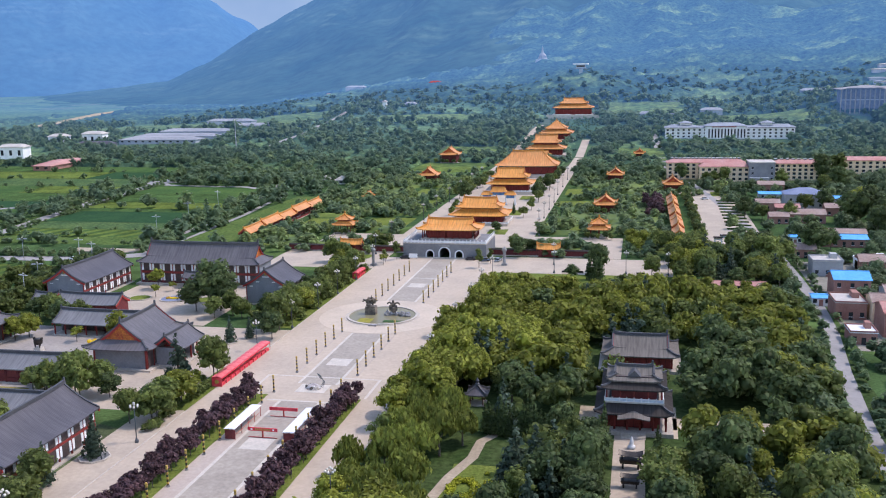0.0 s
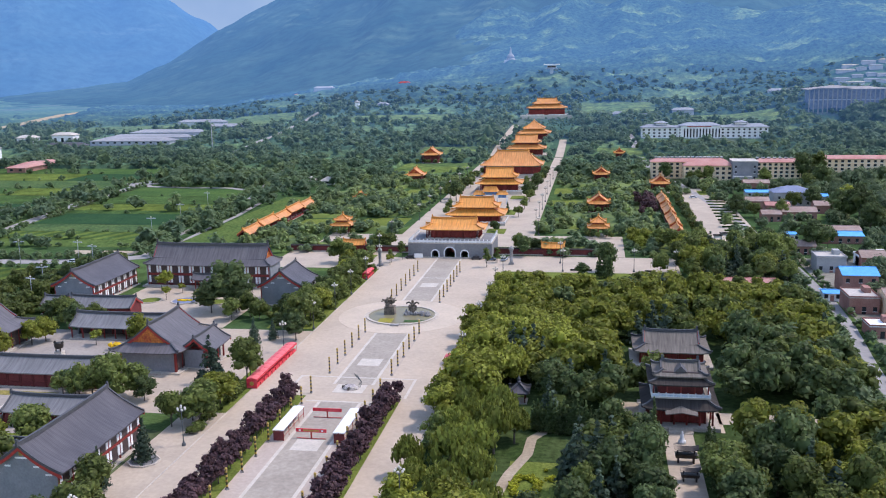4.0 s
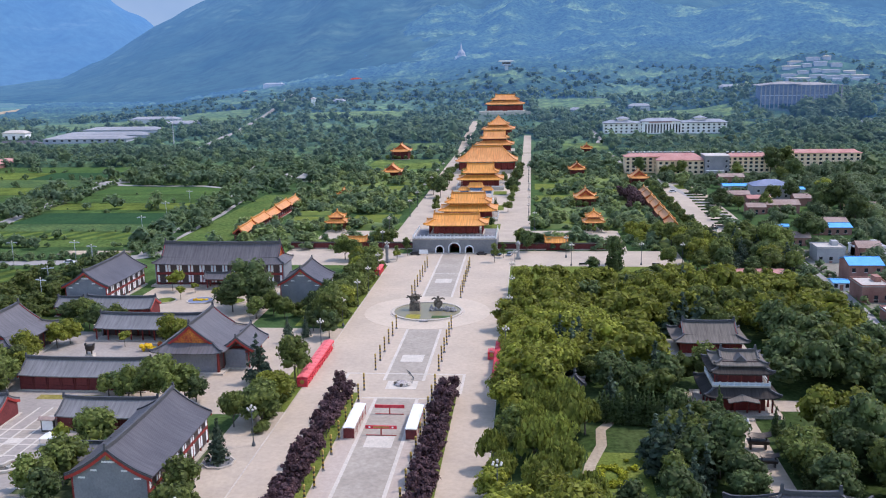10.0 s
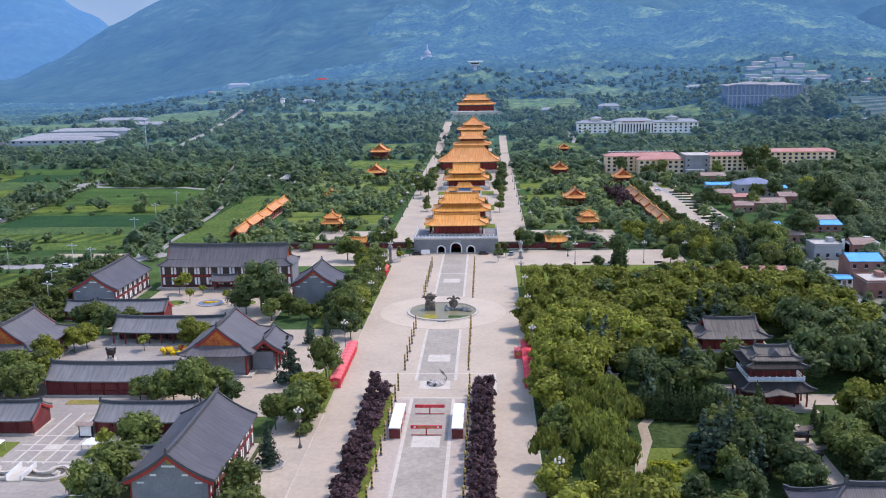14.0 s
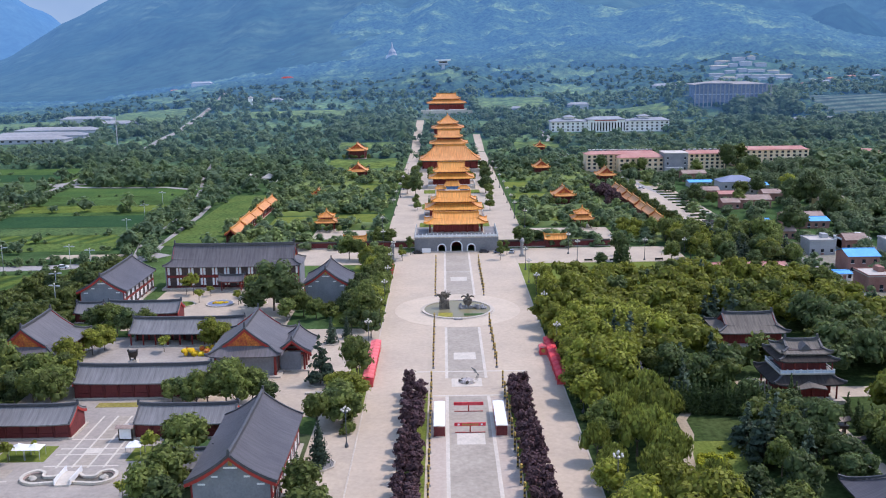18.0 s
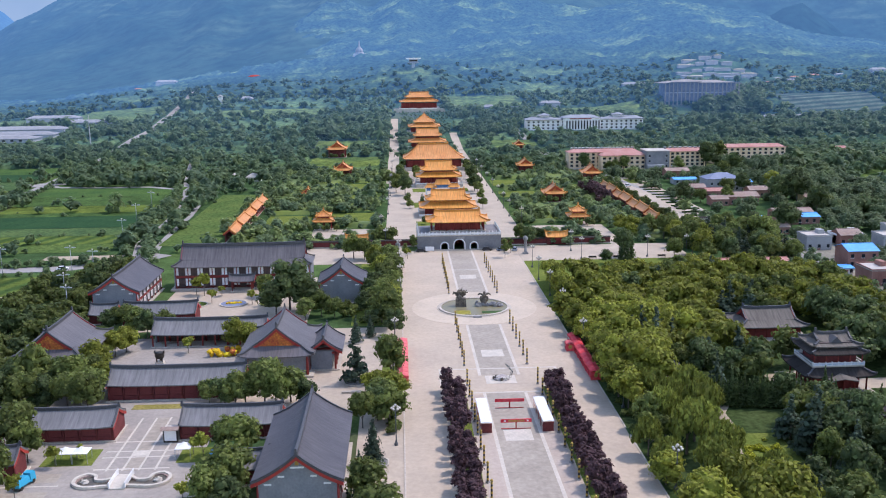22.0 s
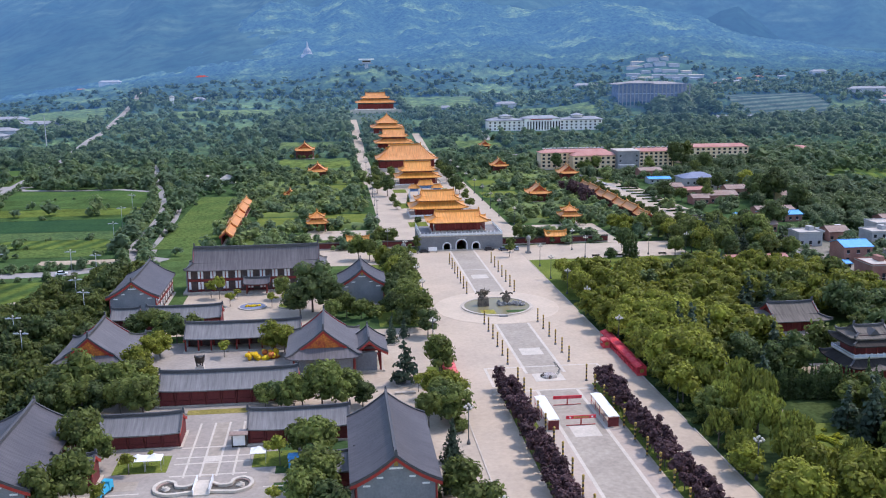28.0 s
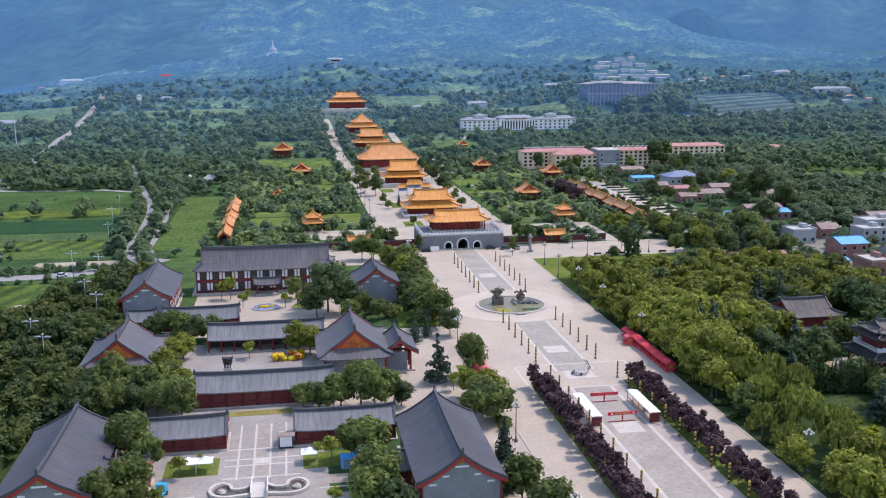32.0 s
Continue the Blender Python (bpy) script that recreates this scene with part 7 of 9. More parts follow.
def house(name, label, x0, x1, y0, depth, h, wall, roof, top="flat", rise=1.8, cols=3, rz=0.0, storeys=None, group="village houses"):
    w = (x1 - x0) / 2
    cx, cy = (x0 + x1) / 2, y0 + depth / 2
    o = thing(name, cx, cy, height(cx, cy), label, "house", rz, group)
    HOUSES.append((x0 - 3, x1 + 3, y0 - 4, y0 + depth + 2))
    d = depth / 2
    part("wall", Geo().box(-w, w, -d, d, -1.0, h), M[wall], o)
    if top == "flat":
        part("roof", Geo().box(-w - 0.25, w + 0.25, -d - 0.25, d + 0.25, h, h + 0.25), M[roof], o)
        for a in ((-w - 0.2, w + 0.2, -d - 0.2, -d), (-w - 0.2, w + 0.2, d, d + 0.2), (-w - 0.2, -w, -d, d), (w, w + 0.2, -d, d)):
            part("parapet", Geo().box(*a, h + 0.25, h + 0.7), M[wall], o)
        part("roof_box", Geo().box(w * 0.3, w * 0.75, 0, d * 0.7, h + 0.25, h + 2.0), M[wall], o)
    elif top == "gable":
        part("roof", Geo().sheet(lin(-w - 0.4, w + 0.4, 3), lin(-d - 0.5, d + 0.5, 5), lambda x, y: h + rise * (1 - abs(y) / (d + 0.5)), 0.15), M[roof], o)
        for s in (-1, 1):
            part("gable", Geo().add([(s * w - 0.1 * s, -d, h), (s * w - 0.1 * s, d, h), (s * w - 0.1 * s, 0, h + rise * d / (d + 0.5) - 0.1), (s * w, -d, h), (s * w, d, h), (s * w, 0, h + rise * d / (d + 0.5) - 0.1)], [(0, 1, 2), (5, 4, 3), (0, 2, 5, 3), (2, 1, 4, 5)]), M[wall], o)
        part("ridge", Geo().box(-w - 0.4, w + 0.4, -0.15, 0.15, h + rise - 0.05, h + rise + 0.15), M[roof], o)
    elif top == "hip":
        part("roof", Geo().sheet(lin(-w - 0.6, w + 0.6, 17), lin(-d - 0.6, d + 0.6, 9), lambda x, y: h + rise * min(1 - abs(y) / (d + 0.6), (w + 0.6 - abs(x)) / (d + 0.6), 1), 0.2), M[roof], o)
    n = storeys or max(1, int(h / 3))
    windows(o, -w * 0.72, w * 0.72, -d - 0.02, 1.0, n, cols, 1.2, 1.4, 3.0)
    part("door", Geo().box(-0.6, 0.6, -d - 0.06, -d + 0.02, 0, 2.1), M["redbrick"] if wall != "redbrick" else M["glass"], o)
    return o


house("village_house", "pale grey two-storey house with a dusty flat roof", 142, 152.5, 138, 10, 5.6, "cement", "flatroof", cols=3)
house("village_house", "red brick house with a bright blue sheet roof", 143, 154.5, 104, 11, 6.6, "redbrick", "blue", "gable", 1.9)
house("village_house", "grey rendered house with a tan flat roof", 138.5, 147.5, 77, 12, 5.2, "redbrick", "flatroof")
house("lean_to", "low shed with a bright blue sheet roof", 134.6, 139.8, 93, 6, 2.8, "white", "blue", "gable", 0.5, cols=2)
house("village_house", "low red brick house with a white sheet roof", 137.5, 144.5, 50, 8, 3.4, "redbrick", "sheet", cols=2)
house("village_house", "red brick house with a reddish roof", 148, 160, 58, 12, 7.4, "redbrick", "salmon", "gable", 2.0)
house("village_house", "pale pink rendered house with clay tiles", 148.5, 158, 74, 10, 6.4, "cream", "claytile", "gable", 1.8)
house("village_house", "grey house with a clay tile roof", 156, 168, 90, 10, 5.6, "cement", "claytile", "gable", 1.8)
house("village_house", "red brick house with white roof edges", 160, 169, 146, 9, 4.4, "redbrick", "claytile", "gable", 2.0, cols=2)
house("village_house", "grey house with a flat roof", 171, 182, 132, 10, 6.2, "cement", "flatroof")
house("village_house", "low red brick range with blue and grey sheet roofs", 155, 174, 197, 10, 3.6, "redbrick", "blue", "gable", 1.2, cols=5)
house("village_house", "low brick range with a brown roof", 157, 176, 209, 9, 4.0, "redbrick", "claytile", "gable", 1.4, cols=5)
house("lean_to", "small white hut with a blue roof", 143, 148, 202, 5, 3.2, "white", "blue", "gable", 0.6, cols=2)
house("village_house", "low brick house with clay tiles and white edge", 141.5, 150.5, 255, 9, 3.8, "redbrick", "claytile", "gable", 1.6)
house("village_house", "brick house with a brown clay roof", 151.5, 168, 258, 10, 4.6, "redbrick", "claytile", "gable", 2.0, cols=4)
house("village_house", "brick yard building below the blue house", 148, 160, 284, 8, 4.0, "redbrick", "salmon", "gable", 1.4)
house("village_house", "grey-blue house with a hipped slate-blue roof", 156, 177, 308, 14, 7.6, "cement", "blue_grey", "hip", 3.0, cols=5)
house("lean_to", "wide bright blue sheet-roofed shed", 146.5, 161, 342, 9, 3.2, "cement", "blue", "gable", 0.9, cols=4)
house("lean_to", "bright blue sheet-roofed shed", 177, 187, 318, 9, 4.2, "cement", "blue", "gable", 0.9, cols=3)
house("village_house", "red brick building with a brown roof", 149, 164, 368, 10, 5.4, "redbrick", "claytile", "gable", 1.6, cols=4)
house("garden_house", "low garden building with an orange-brown roof", 95, 110, 108, 5, 2.6, "cement", "salmon", "gable", 1.0, cols=4)
house("garden_house", "low garden building with an orange-brown roof", 112, 122, 108, 5, 2.6, "cement", "salmon", "gable", 1.0, cols=3)
for x0, x1, y0, d, h, wall, roof, top, lab in (
    (165, 176, 60, 9, 5.6, "redbrick", "claytile", "gable", "brick house with clay tiles in the village"), (184, 200, 150, 10, 6.4, "cement", "flatroof", "flat", "long grey two-storey house with a flat roof"), (141, 149, 172, 8, 3.6, "redbrick", "claytile", "gable", "low brick house with clay tiles"), (172, 186, 282, 9, 4.4, "redbrick", "claytile", "gable", "brick house with a brown roof"),
    (140, 152, 298, 8, 4.2, "redbrick", "claytile", "gable", "low brick house with clay tiles"), (160, 172, 150, 8, 3.6, "white", "sheet", "flat", "low white outbuilding with a sheet roof")):
    house("village_house", lab, x0, x1, y0, d, h, wall, roof, top, cols=3)
house("village_house", "white house with clay tiles behind trees", 190, 204, 250, 10, 4.6, "cream", "claytile", "gable", 1.8)
house("village_house", "brick house with clay tiles behind trees", 200, 214, 170, 10, 4.6, "redbrick", "claytile", "gable", 1.8)
house("village_house", "brick house with clay tiles behind trees", 186, 198, 86, 10, 5.0, "redbrick", "claytile", "gable", 1.8)


def block(name, label, x0, x1, y0, depth, h, wall, roof, rows, cols, rise=2.0, group="apartment blocks"):
    o = thing(name, (x0 + x1) / 2, y0 + depth / 2, height((x0 + x1) / 2, y0), label, "building", 0, group)
    w, d = (x1 - x0) / 2, depth / 2
    part("wall", Geo().box(-w, w, -d, d, -2, h), M[wall], o)
    part("roof", Geo().sheet(lin(-w - 0.6, w + 0.6, 15), lin(-d - 0.8, d + 0.8, 7), lambda x, y: h + rise * min(1 - abs(y) / (d + 0.8), (w + 0.6 - abs(x)) / 3.0, 1), 0.3), M[roof], o)
    part("eave_band", Geo().box(-w - 0.5, w + 0.5, -d - 0.6, -d, h - 0.5, h - 0.02), M["white"] if wall == "white" else M["cream"], o)
    windows(o, -w + 2.2, w - 2.2, -d - 0.02, 1.2, rows, cols, 1.9, 1.6, (h - 1.0) / rows)
    return o


def heaters(o, x0, x1, n, z):
    """A row of rooftop water heaters: a slanted dark collector with a white tank above it."""
    tank = Geo().box(-1.0, 1.0, -0.3, 0.3, 0.7, 1.25).mesh("tank", M["white"])
    panel = Geo().add([(-0.9, -1.5, 0.0), (0.9, -1.5, 0.0), (0.9, 0, 0.8), (-0.9, 0, 0.8), (-0.9, -1.4, -0.25), (0.9, -1.4, -0.25), (0.9, 0.1, 0.5), (-0.9, 0.1, 0.5)], [(0, 1, 2, 3), (7, 6, 5, 4), (0, 4, 5, 1), (1, 5, 6, 2), (2, 6, 7, 3), (3, 7, 4, 0)]).mesh("collector", M["glass"])
    for x in lin(x0, x1, n):
        p = part("water_heater", tank, None, o, "white rooftop water tank")
        p.location = (x, 0.4, z)
        part("collector", panel, None, p)


o = block("apartment_block", "long cream block with a salmon roof and rows of windows", 97, 148, 436, 13, 11.6, "cream", "salmon", 4, 13)
heaters(o, -22, 22, 17, 13.2)
o = block("apartment_block", "cream block with a salmon roof behind a grey hall", 166, 196, 434, 13, 11.4, "cream", "salmon", 4, 8)
heaters(o, -13, 13, 8, 13.0)
block("apartment_block", "long cream block with a salmon roof among poplars", 207, 262, 452, 13, 11.8, "cream", "salmon", 4, 13)
block("apartment_block", "cream wing with a salmon roof", 118, 150, 424, 11.5, 10.2, "cream", "salmon", 3, 8)
o = thing("grey_hall", 157, 427, 0, "blank grey cement building", "building")
part("wall", Geo().box(-8, 8, -9, 9, -1, 13.2), M["brick"], o)
windows(o, -6, 6, -9.02, 2.0, 3, 2, 1.2, 1.5, 3.6)
part("roof", Geo().box(-8.3, 8.3, -9.3, 9.3, 13.2, 13.7), M["flatroof"], o)
part("lower_wing", Geo().box(-8, 4, -14, -9.06, -1, 4), M["cement"], o, "pale grey lower wing")

o = block("public_building", "long white public building with a colonnaded centre", 102, 219, 700, 16, 10.2, "white", "pale_roof", 3, 24, 1.6, "")
part("centre", Geo().box(-22, 14, -11.5, -8, 0, 12.0), M["white"], o, "white projecting centre")
for x in lin(-20, 12, 12):
    part("pier", Geo().box(x - 0.6, x + 0.6, -12.2, -11.4, 0, 10.0), M["white"], o)
    part("glazing", Geo().box(x + 0.8, x + 2.0, -11.62, -11.4, 1.0, 9.2), M["glass"], o)
part("lettering_bar", Geo().box(-16, 6, -11.8, -11.4, 10.8, 11.5), M["barge"], o, "row of red lettering bars")
for x0, x1, y0, y1 in ((-59.5, -27, -10.0, 9.4), (-23, 15, -12.6, 9.4), (19, 59.5, -10.0, 9.4)):
    cx, cy, w, d = (x0 + x1) / 2, (y0 + y1) / 2, (x1 - x0) / 2, (y1 - y0) / 2
    base = 12.1 if x0 == -23 else 10.6
    part("hipped_roof", Geo().sheet(lin(x0, x1, 13), lin(y0, y1, 7), lambda x, y: base + 2.6 * min(1 - abs(y - cy) / d, (w - abs(x - cx)) / 7.0, 1), 0.4), M["pale_roof"], o, "hipped grey tile roof")
for x in (-40, 34):
    part("roof_pavilion", Geo().box(x - 5, x + 5, -4, 4, 12.4, 14.6, 0.6), M["white"], o, "small white rooftop pavilion")
    part("pavilion_roof", Geo().sheet(lin(x - 6.5, x + 6.5, 5), lin(-5.5, 5.5, 5), lambda u, v: 14.5 + 2.0 * min(1 - abs(v) / 5.5, (6.5 - abs(u - x)) / 5.0), 0.3), M["pale_roof"], o, "hipped grey tile roof")

# far halls on the hillside
def far_shed(name, label, x, y, w, d, h, wall, roof, rz=0.0, rise=2.5, glazed=True):
    o = thing(name, x, y, far_lie(x, y), label, "building", rz, "far buildings")
    part("wall", Geo().box(-w / 2, w / 2, -d / 2, d / 2, -3, h), M[wall], o)
    part("roof", Geo().sheet(lin(-w / 2 - 1, w / 2 + 1, 9), lin(-d / 2 - 1, d / 2 + 1, 7), lambda x, y: h + rise * min(1, (1 - abs(y) / (d / 2 + 1)) * 1.6, (w / 2 + 1 - abs(x)) / 4), 0.4), M[roof], o)
    pane = Geo().box(-1.4, 1.4, -0.1, 0.05, h * 0.35, h * 0.75).mesh("window", M["glass"])
    for u in lin(-w / 2 + 4, w / 2 - 4, max(2, int(w / 8))) if glazed else ():
        part("window", pane, None, o).location = (u, -d / 2 - 0.02, 0)
    return o


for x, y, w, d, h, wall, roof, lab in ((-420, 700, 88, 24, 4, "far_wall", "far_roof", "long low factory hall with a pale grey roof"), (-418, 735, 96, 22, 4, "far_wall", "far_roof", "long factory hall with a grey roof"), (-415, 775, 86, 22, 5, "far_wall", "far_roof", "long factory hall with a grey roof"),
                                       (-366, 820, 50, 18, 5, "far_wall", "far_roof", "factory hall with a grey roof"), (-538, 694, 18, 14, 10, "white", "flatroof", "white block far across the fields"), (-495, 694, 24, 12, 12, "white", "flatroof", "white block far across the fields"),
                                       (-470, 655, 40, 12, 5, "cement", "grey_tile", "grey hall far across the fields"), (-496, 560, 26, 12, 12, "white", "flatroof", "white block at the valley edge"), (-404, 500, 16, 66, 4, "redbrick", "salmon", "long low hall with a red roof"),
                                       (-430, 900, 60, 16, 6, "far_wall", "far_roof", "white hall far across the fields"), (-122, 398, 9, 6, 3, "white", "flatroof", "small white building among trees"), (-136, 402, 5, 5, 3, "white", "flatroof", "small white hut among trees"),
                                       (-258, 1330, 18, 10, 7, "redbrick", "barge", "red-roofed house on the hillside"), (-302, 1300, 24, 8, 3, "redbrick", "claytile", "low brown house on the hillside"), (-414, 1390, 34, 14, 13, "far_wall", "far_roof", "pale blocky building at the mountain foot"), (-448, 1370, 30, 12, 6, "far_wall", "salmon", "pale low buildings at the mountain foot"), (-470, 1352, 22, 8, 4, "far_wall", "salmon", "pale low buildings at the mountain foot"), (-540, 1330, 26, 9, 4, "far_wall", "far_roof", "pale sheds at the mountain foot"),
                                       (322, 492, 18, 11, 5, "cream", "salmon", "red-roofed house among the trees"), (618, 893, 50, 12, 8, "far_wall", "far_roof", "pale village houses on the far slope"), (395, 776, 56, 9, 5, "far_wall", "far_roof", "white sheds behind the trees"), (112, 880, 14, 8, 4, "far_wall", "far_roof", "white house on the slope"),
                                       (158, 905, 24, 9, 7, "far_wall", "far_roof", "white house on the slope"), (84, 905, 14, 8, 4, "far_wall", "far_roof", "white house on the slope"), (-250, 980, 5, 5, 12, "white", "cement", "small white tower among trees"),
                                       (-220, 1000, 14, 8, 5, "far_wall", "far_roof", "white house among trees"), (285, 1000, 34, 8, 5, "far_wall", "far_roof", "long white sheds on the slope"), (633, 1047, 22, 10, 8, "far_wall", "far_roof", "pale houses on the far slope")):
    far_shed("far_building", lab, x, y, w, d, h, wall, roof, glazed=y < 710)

o = thing("exhibition_hall", 338, 905, far_lie(338, 905), "huge pale hall with a pillared front in painted blue haze on the far slope", "building")
# dark colour paints the shade inside the hall; blue glow paints haze
hall_front = surface("painted_hall_shade", (0.135, 0.14, 0.145), (0.20, 0.20, 0.205), 0.9, var=0.25, big=0.08, small=0.4, spec=0.1, haze_glow=(460, 0.0, 1500, 0.185))
part("wall", Geo().box(-42, 42, -15, 20, -24, 15.4), hall_front, o, "wall coloured dark as the shaded hall inside, behind the pillars")
# tan roof colour, with haze painted on it as blue glow
hall_roof = surface("weathered_hall_roof", (0.25, 0.225, 0.20), (0.31, 0.28, 0.25), 0.9, var=0.15, big=0.04, small=0.4, spec=0.1, haze_glow=(460, 0.0, 1500, 0.120))
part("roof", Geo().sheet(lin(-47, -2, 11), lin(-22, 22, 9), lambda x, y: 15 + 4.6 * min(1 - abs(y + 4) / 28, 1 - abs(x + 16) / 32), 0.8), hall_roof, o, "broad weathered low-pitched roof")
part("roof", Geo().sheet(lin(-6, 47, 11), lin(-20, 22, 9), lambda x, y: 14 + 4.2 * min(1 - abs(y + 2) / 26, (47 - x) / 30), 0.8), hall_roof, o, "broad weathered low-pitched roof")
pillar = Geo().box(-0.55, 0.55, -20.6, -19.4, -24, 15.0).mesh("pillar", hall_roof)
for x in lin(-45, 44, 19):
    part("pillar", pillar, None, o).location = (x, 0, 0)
for z in (-9, 3):
    part("ledge", Geo().box(-45, 45, -15.7, -15, z, z + 0.8), M["far_wall"], o)
q = random.Random(8)
for row, (y, x0, x1, n) in enumerate(((1052, 362, 452, 5), (1066, 368, 462, 6), (1081, 374, 448, 5), (1097, 380, 440, 4), (1112, 392, 430, 3))):
    for x in lin(x0, x1, n):
        w = q.uniform(10, 24)
        far_shed("far_building", "pale terraced building stepping up the far slope", x + q.uniform(-3, 3), y + q.uniform(-2, 2), w, q.uniform(5, 8), q.uniform(1.6, 3.4), "far_wall", "far_roof" if q.random() < 0.75 else "flatroof", q.uniform(-8, 8), 0.8, False)
for x, y in ((470, 1010), (484, 1030), (498, 1016), (512, 1036), (526, 1020), (541, 1040), (556, 1024), (577, 1042), (600, 1030), (618, 860), (634, 876), (652, 862)):
    far_shed("far_building", "small pale house of a far hamlet", x, y, q.uniform(8, 14), 7, q.uniform(3, 5), "far_wall", "far_roof" if q.random() < 0.6 else "salmon", q.uniform(-20, 20), 1.4, False)
for x, y, w in ((322, 772, 30), (362, 778, 34), (402, 782, 30), (300, 766, 10)):
    far_shed("far_building", "long white shed beyond the tree belt", x, y, w, 7, 3.2, "white", "far_roof", q.uniform(-3, 3), 0.9, False)

o = thing("hill_stupa", -92, 1456, far_lie(-92, 1456) - 9, "white domed tower on a stepped hilltop terrace", "tower")
part("terrace", Geo().box(-17, 17, -12, 12, -4, 7, 2.0), M["far_wall"], o)
part("base", Geo().box(-12, 12, -9, 9, 7, 14, 1.5), M["far_wall"], o)
part("drum", Geo().cyl(0, 0, 14, 17, 8.5, 7.5, 16), M["far_roof"], o)
part("dome", Geo().lathe(0, 0, [(6.6, 17), (6.8, 19), (5.4, 22.5), (3.0, 24.5), (2.2, 26), (1.4, 31), (0.9, 34), (0.2, 37)], 16), M["far_roof"], o, "", True)
o = thing("lookout_tower", -3, 1098, far_lie(-3, 1098) - 5, "white lookout with a broad flat roof on a slim shaft", "tower")
part("shaft", Geo().box(-2.2, 2.2, -2, 2, -2, 12, 0.4), M["far_wall"], o)
part("deck", Geo().box(-6.5, 6.5, -4, 4, 12, 12.8), M["far_roof"], o)
part("cabin", Geo().box(-5, 5, -3.2, 3.2, 12.8, 16.4), M["far_wall"], o)
part("roof", Geo().box(-8.5, 8.5, -5, 5, 16.4, 17.6, 0.3), M["white"], o, "white broad flat roof")
o.scale = (1.25, 1.25, 1.25)
part("window_band", Geo().box(-4.4, 4.4, -3.3, -3.2, 13.8, 15.4), M["glass"], o)
o = thing("radio_mast", -300, 620, 0, "thin lattice mast above the fields", "mast")
part("mast", Geo().cyl(0, 0, 0, 34, 0.7, 0.25, 4), M["steel_light"], o)


# ---- trees and shrubs
def leaf_arrays(nrng, blobs, per_area, size, core=True, flat=0.25, hang=0.0, n=7, m=5, core_k=0.72):
    """Leaf clumps on the skins of ellipsoid blobs (x, y, z, rx, ry, rz), with a dim core in each blob: vertices and quads."""
    V, Q, base = [], [], 0
    for x, y, z, rx, ry, rz in blobs:
        if core:
            th, ph = np.linspace(0, math.pi, m + 1), np.linspace(0, 2 * math.pi, n, endpoint=False)
            k = core_k * nrng.uniform(0.85, 1.12, (m + 1, n))
            pts = np.stack([x + rx * k * np.sin(th)[:, None] * np.cos(ph), y + ry * k * np.sin(th)[:, None] * np.sin(ph), z - rz * k * np.cos(th)[:, None]], -1).reshape(-1, 3)
            i, j = np.meshgrid(range(m), range(n), indexing="ij")
            a = i * n + j
            b = i * n + (j + 1) % n
            Q.append(np.stack([a, b, b + n, a + n], -1).reshape(-1, 4) + base)
            V.append(pts)
            base += len(pts)
        cnt = max(6, int(per_area * (rx * ry + rx * rz + ry * rz)))
        d = nrng.normal(size=(cnt, 3))
        d /= np.linalg.norm(d, axis=1)[:, None]
        d[:, 2] = np.where(d[:, 2] < -0.5, -d[:, 2], d[:, 2])
        p = np.array([x, y, z]) + d * np.array([rx, ry, rz]) * nrng.uniform(0.74, 1.16, (cnt, 1))
        nor = d + nrng.normal(scale=0.42, size=(cnt, 3)) + np.array([0, 0, flat])
        nor /= np.linalg.norm(nor, axis=1)[:, None]
        t = np.cross(nor, nrng.normal(size=(cnt, 3)))
        if hang:
            t = t * (1 - hang) + np.array([0, 0, -1.0]) * hang
        t /= np.linalg.norm(t, axis=1)[:, None] + 1e-9
        b = np.cross(nor, t)
        s = size * nrng.uniform(0.6, 1.35, (cnt, 1))
        droop = nor * s * -0.22
        quad = np.stack([p + t * s + droop, p + b * s * 0.62, p - t * s + droop, p - b * s * 0.62], 1)
        V.append(quad.reshape(-1, 3))
        Q.append(np.arange(cnt * 4).reshape(-1, 4) + base)
        base += cnt * 4
    return np.concatenate(V), np.concatenate(Q)


def array_mesh(name, V, Q, material):
    me = bpy.data.meshes.new(name)
    me.vertices.add(len(V))
    me.vertices.foreach_set("co", np.ascontiguousarray(V, dtype=np.float32).ravel())
    me.loops.add(len(Q) * 4)
    me.loops.foreach_set("vertex_index", np.ascontiguousarray(Q, dtype=np.int32).ravel())
    me.polygons.add(len(Q))
    me.polygons.foreach_set("loop_start", np.arange(len(Q), dtype=np.int32) * 4)
    me.materials.append(material)
    me.update(calc_edges=True)
    me.validate()
    return me


def trunk_mesh(h, r, spread, rng, limbs=4):
    g = Geo().cyl(0, 0, -0.3, h, r, r * 0.55, 7)
    for i in range(limbs):
        a, z = 2 * math.pi * i / limbs + rng.uniform(-0.4, 0.4), h * rng.uniform(0.55, 0.95)
        g.sweep([(0, 0, z), (0.5 * spread * math.cos(a), 0.5 * spread * math.sin(a), z + 0.7 * spread), (spread * math.cos(a), spread * math.sin(a), z + 1.1 * spread)], r * 0.6, r * 0.6)
    return g.mesh("trunk", M["bark"])


KINDS = {}


def kind_of(name, label, category, leaf, make, trunk, variants=4):
    """Builds some crowns and trunks of one kind of tree once; plant() then shares them."""
    out = []
    for v in range(variants):
        nrng, rng = np.random.default_rng(100 + 17 * len(KINDS) + v), random.Random(31 * len(KINDS) + v)
        V, Q = make(nrng, 1.0)
        lite = make(nrng, 0.4)
        out.append((array_mesh("crown", V, Q, M[leaf]), trunk_mesh(*trunk, rng), *lite, leaf, V, Q))
    KINDS[name] = (out, label, category)


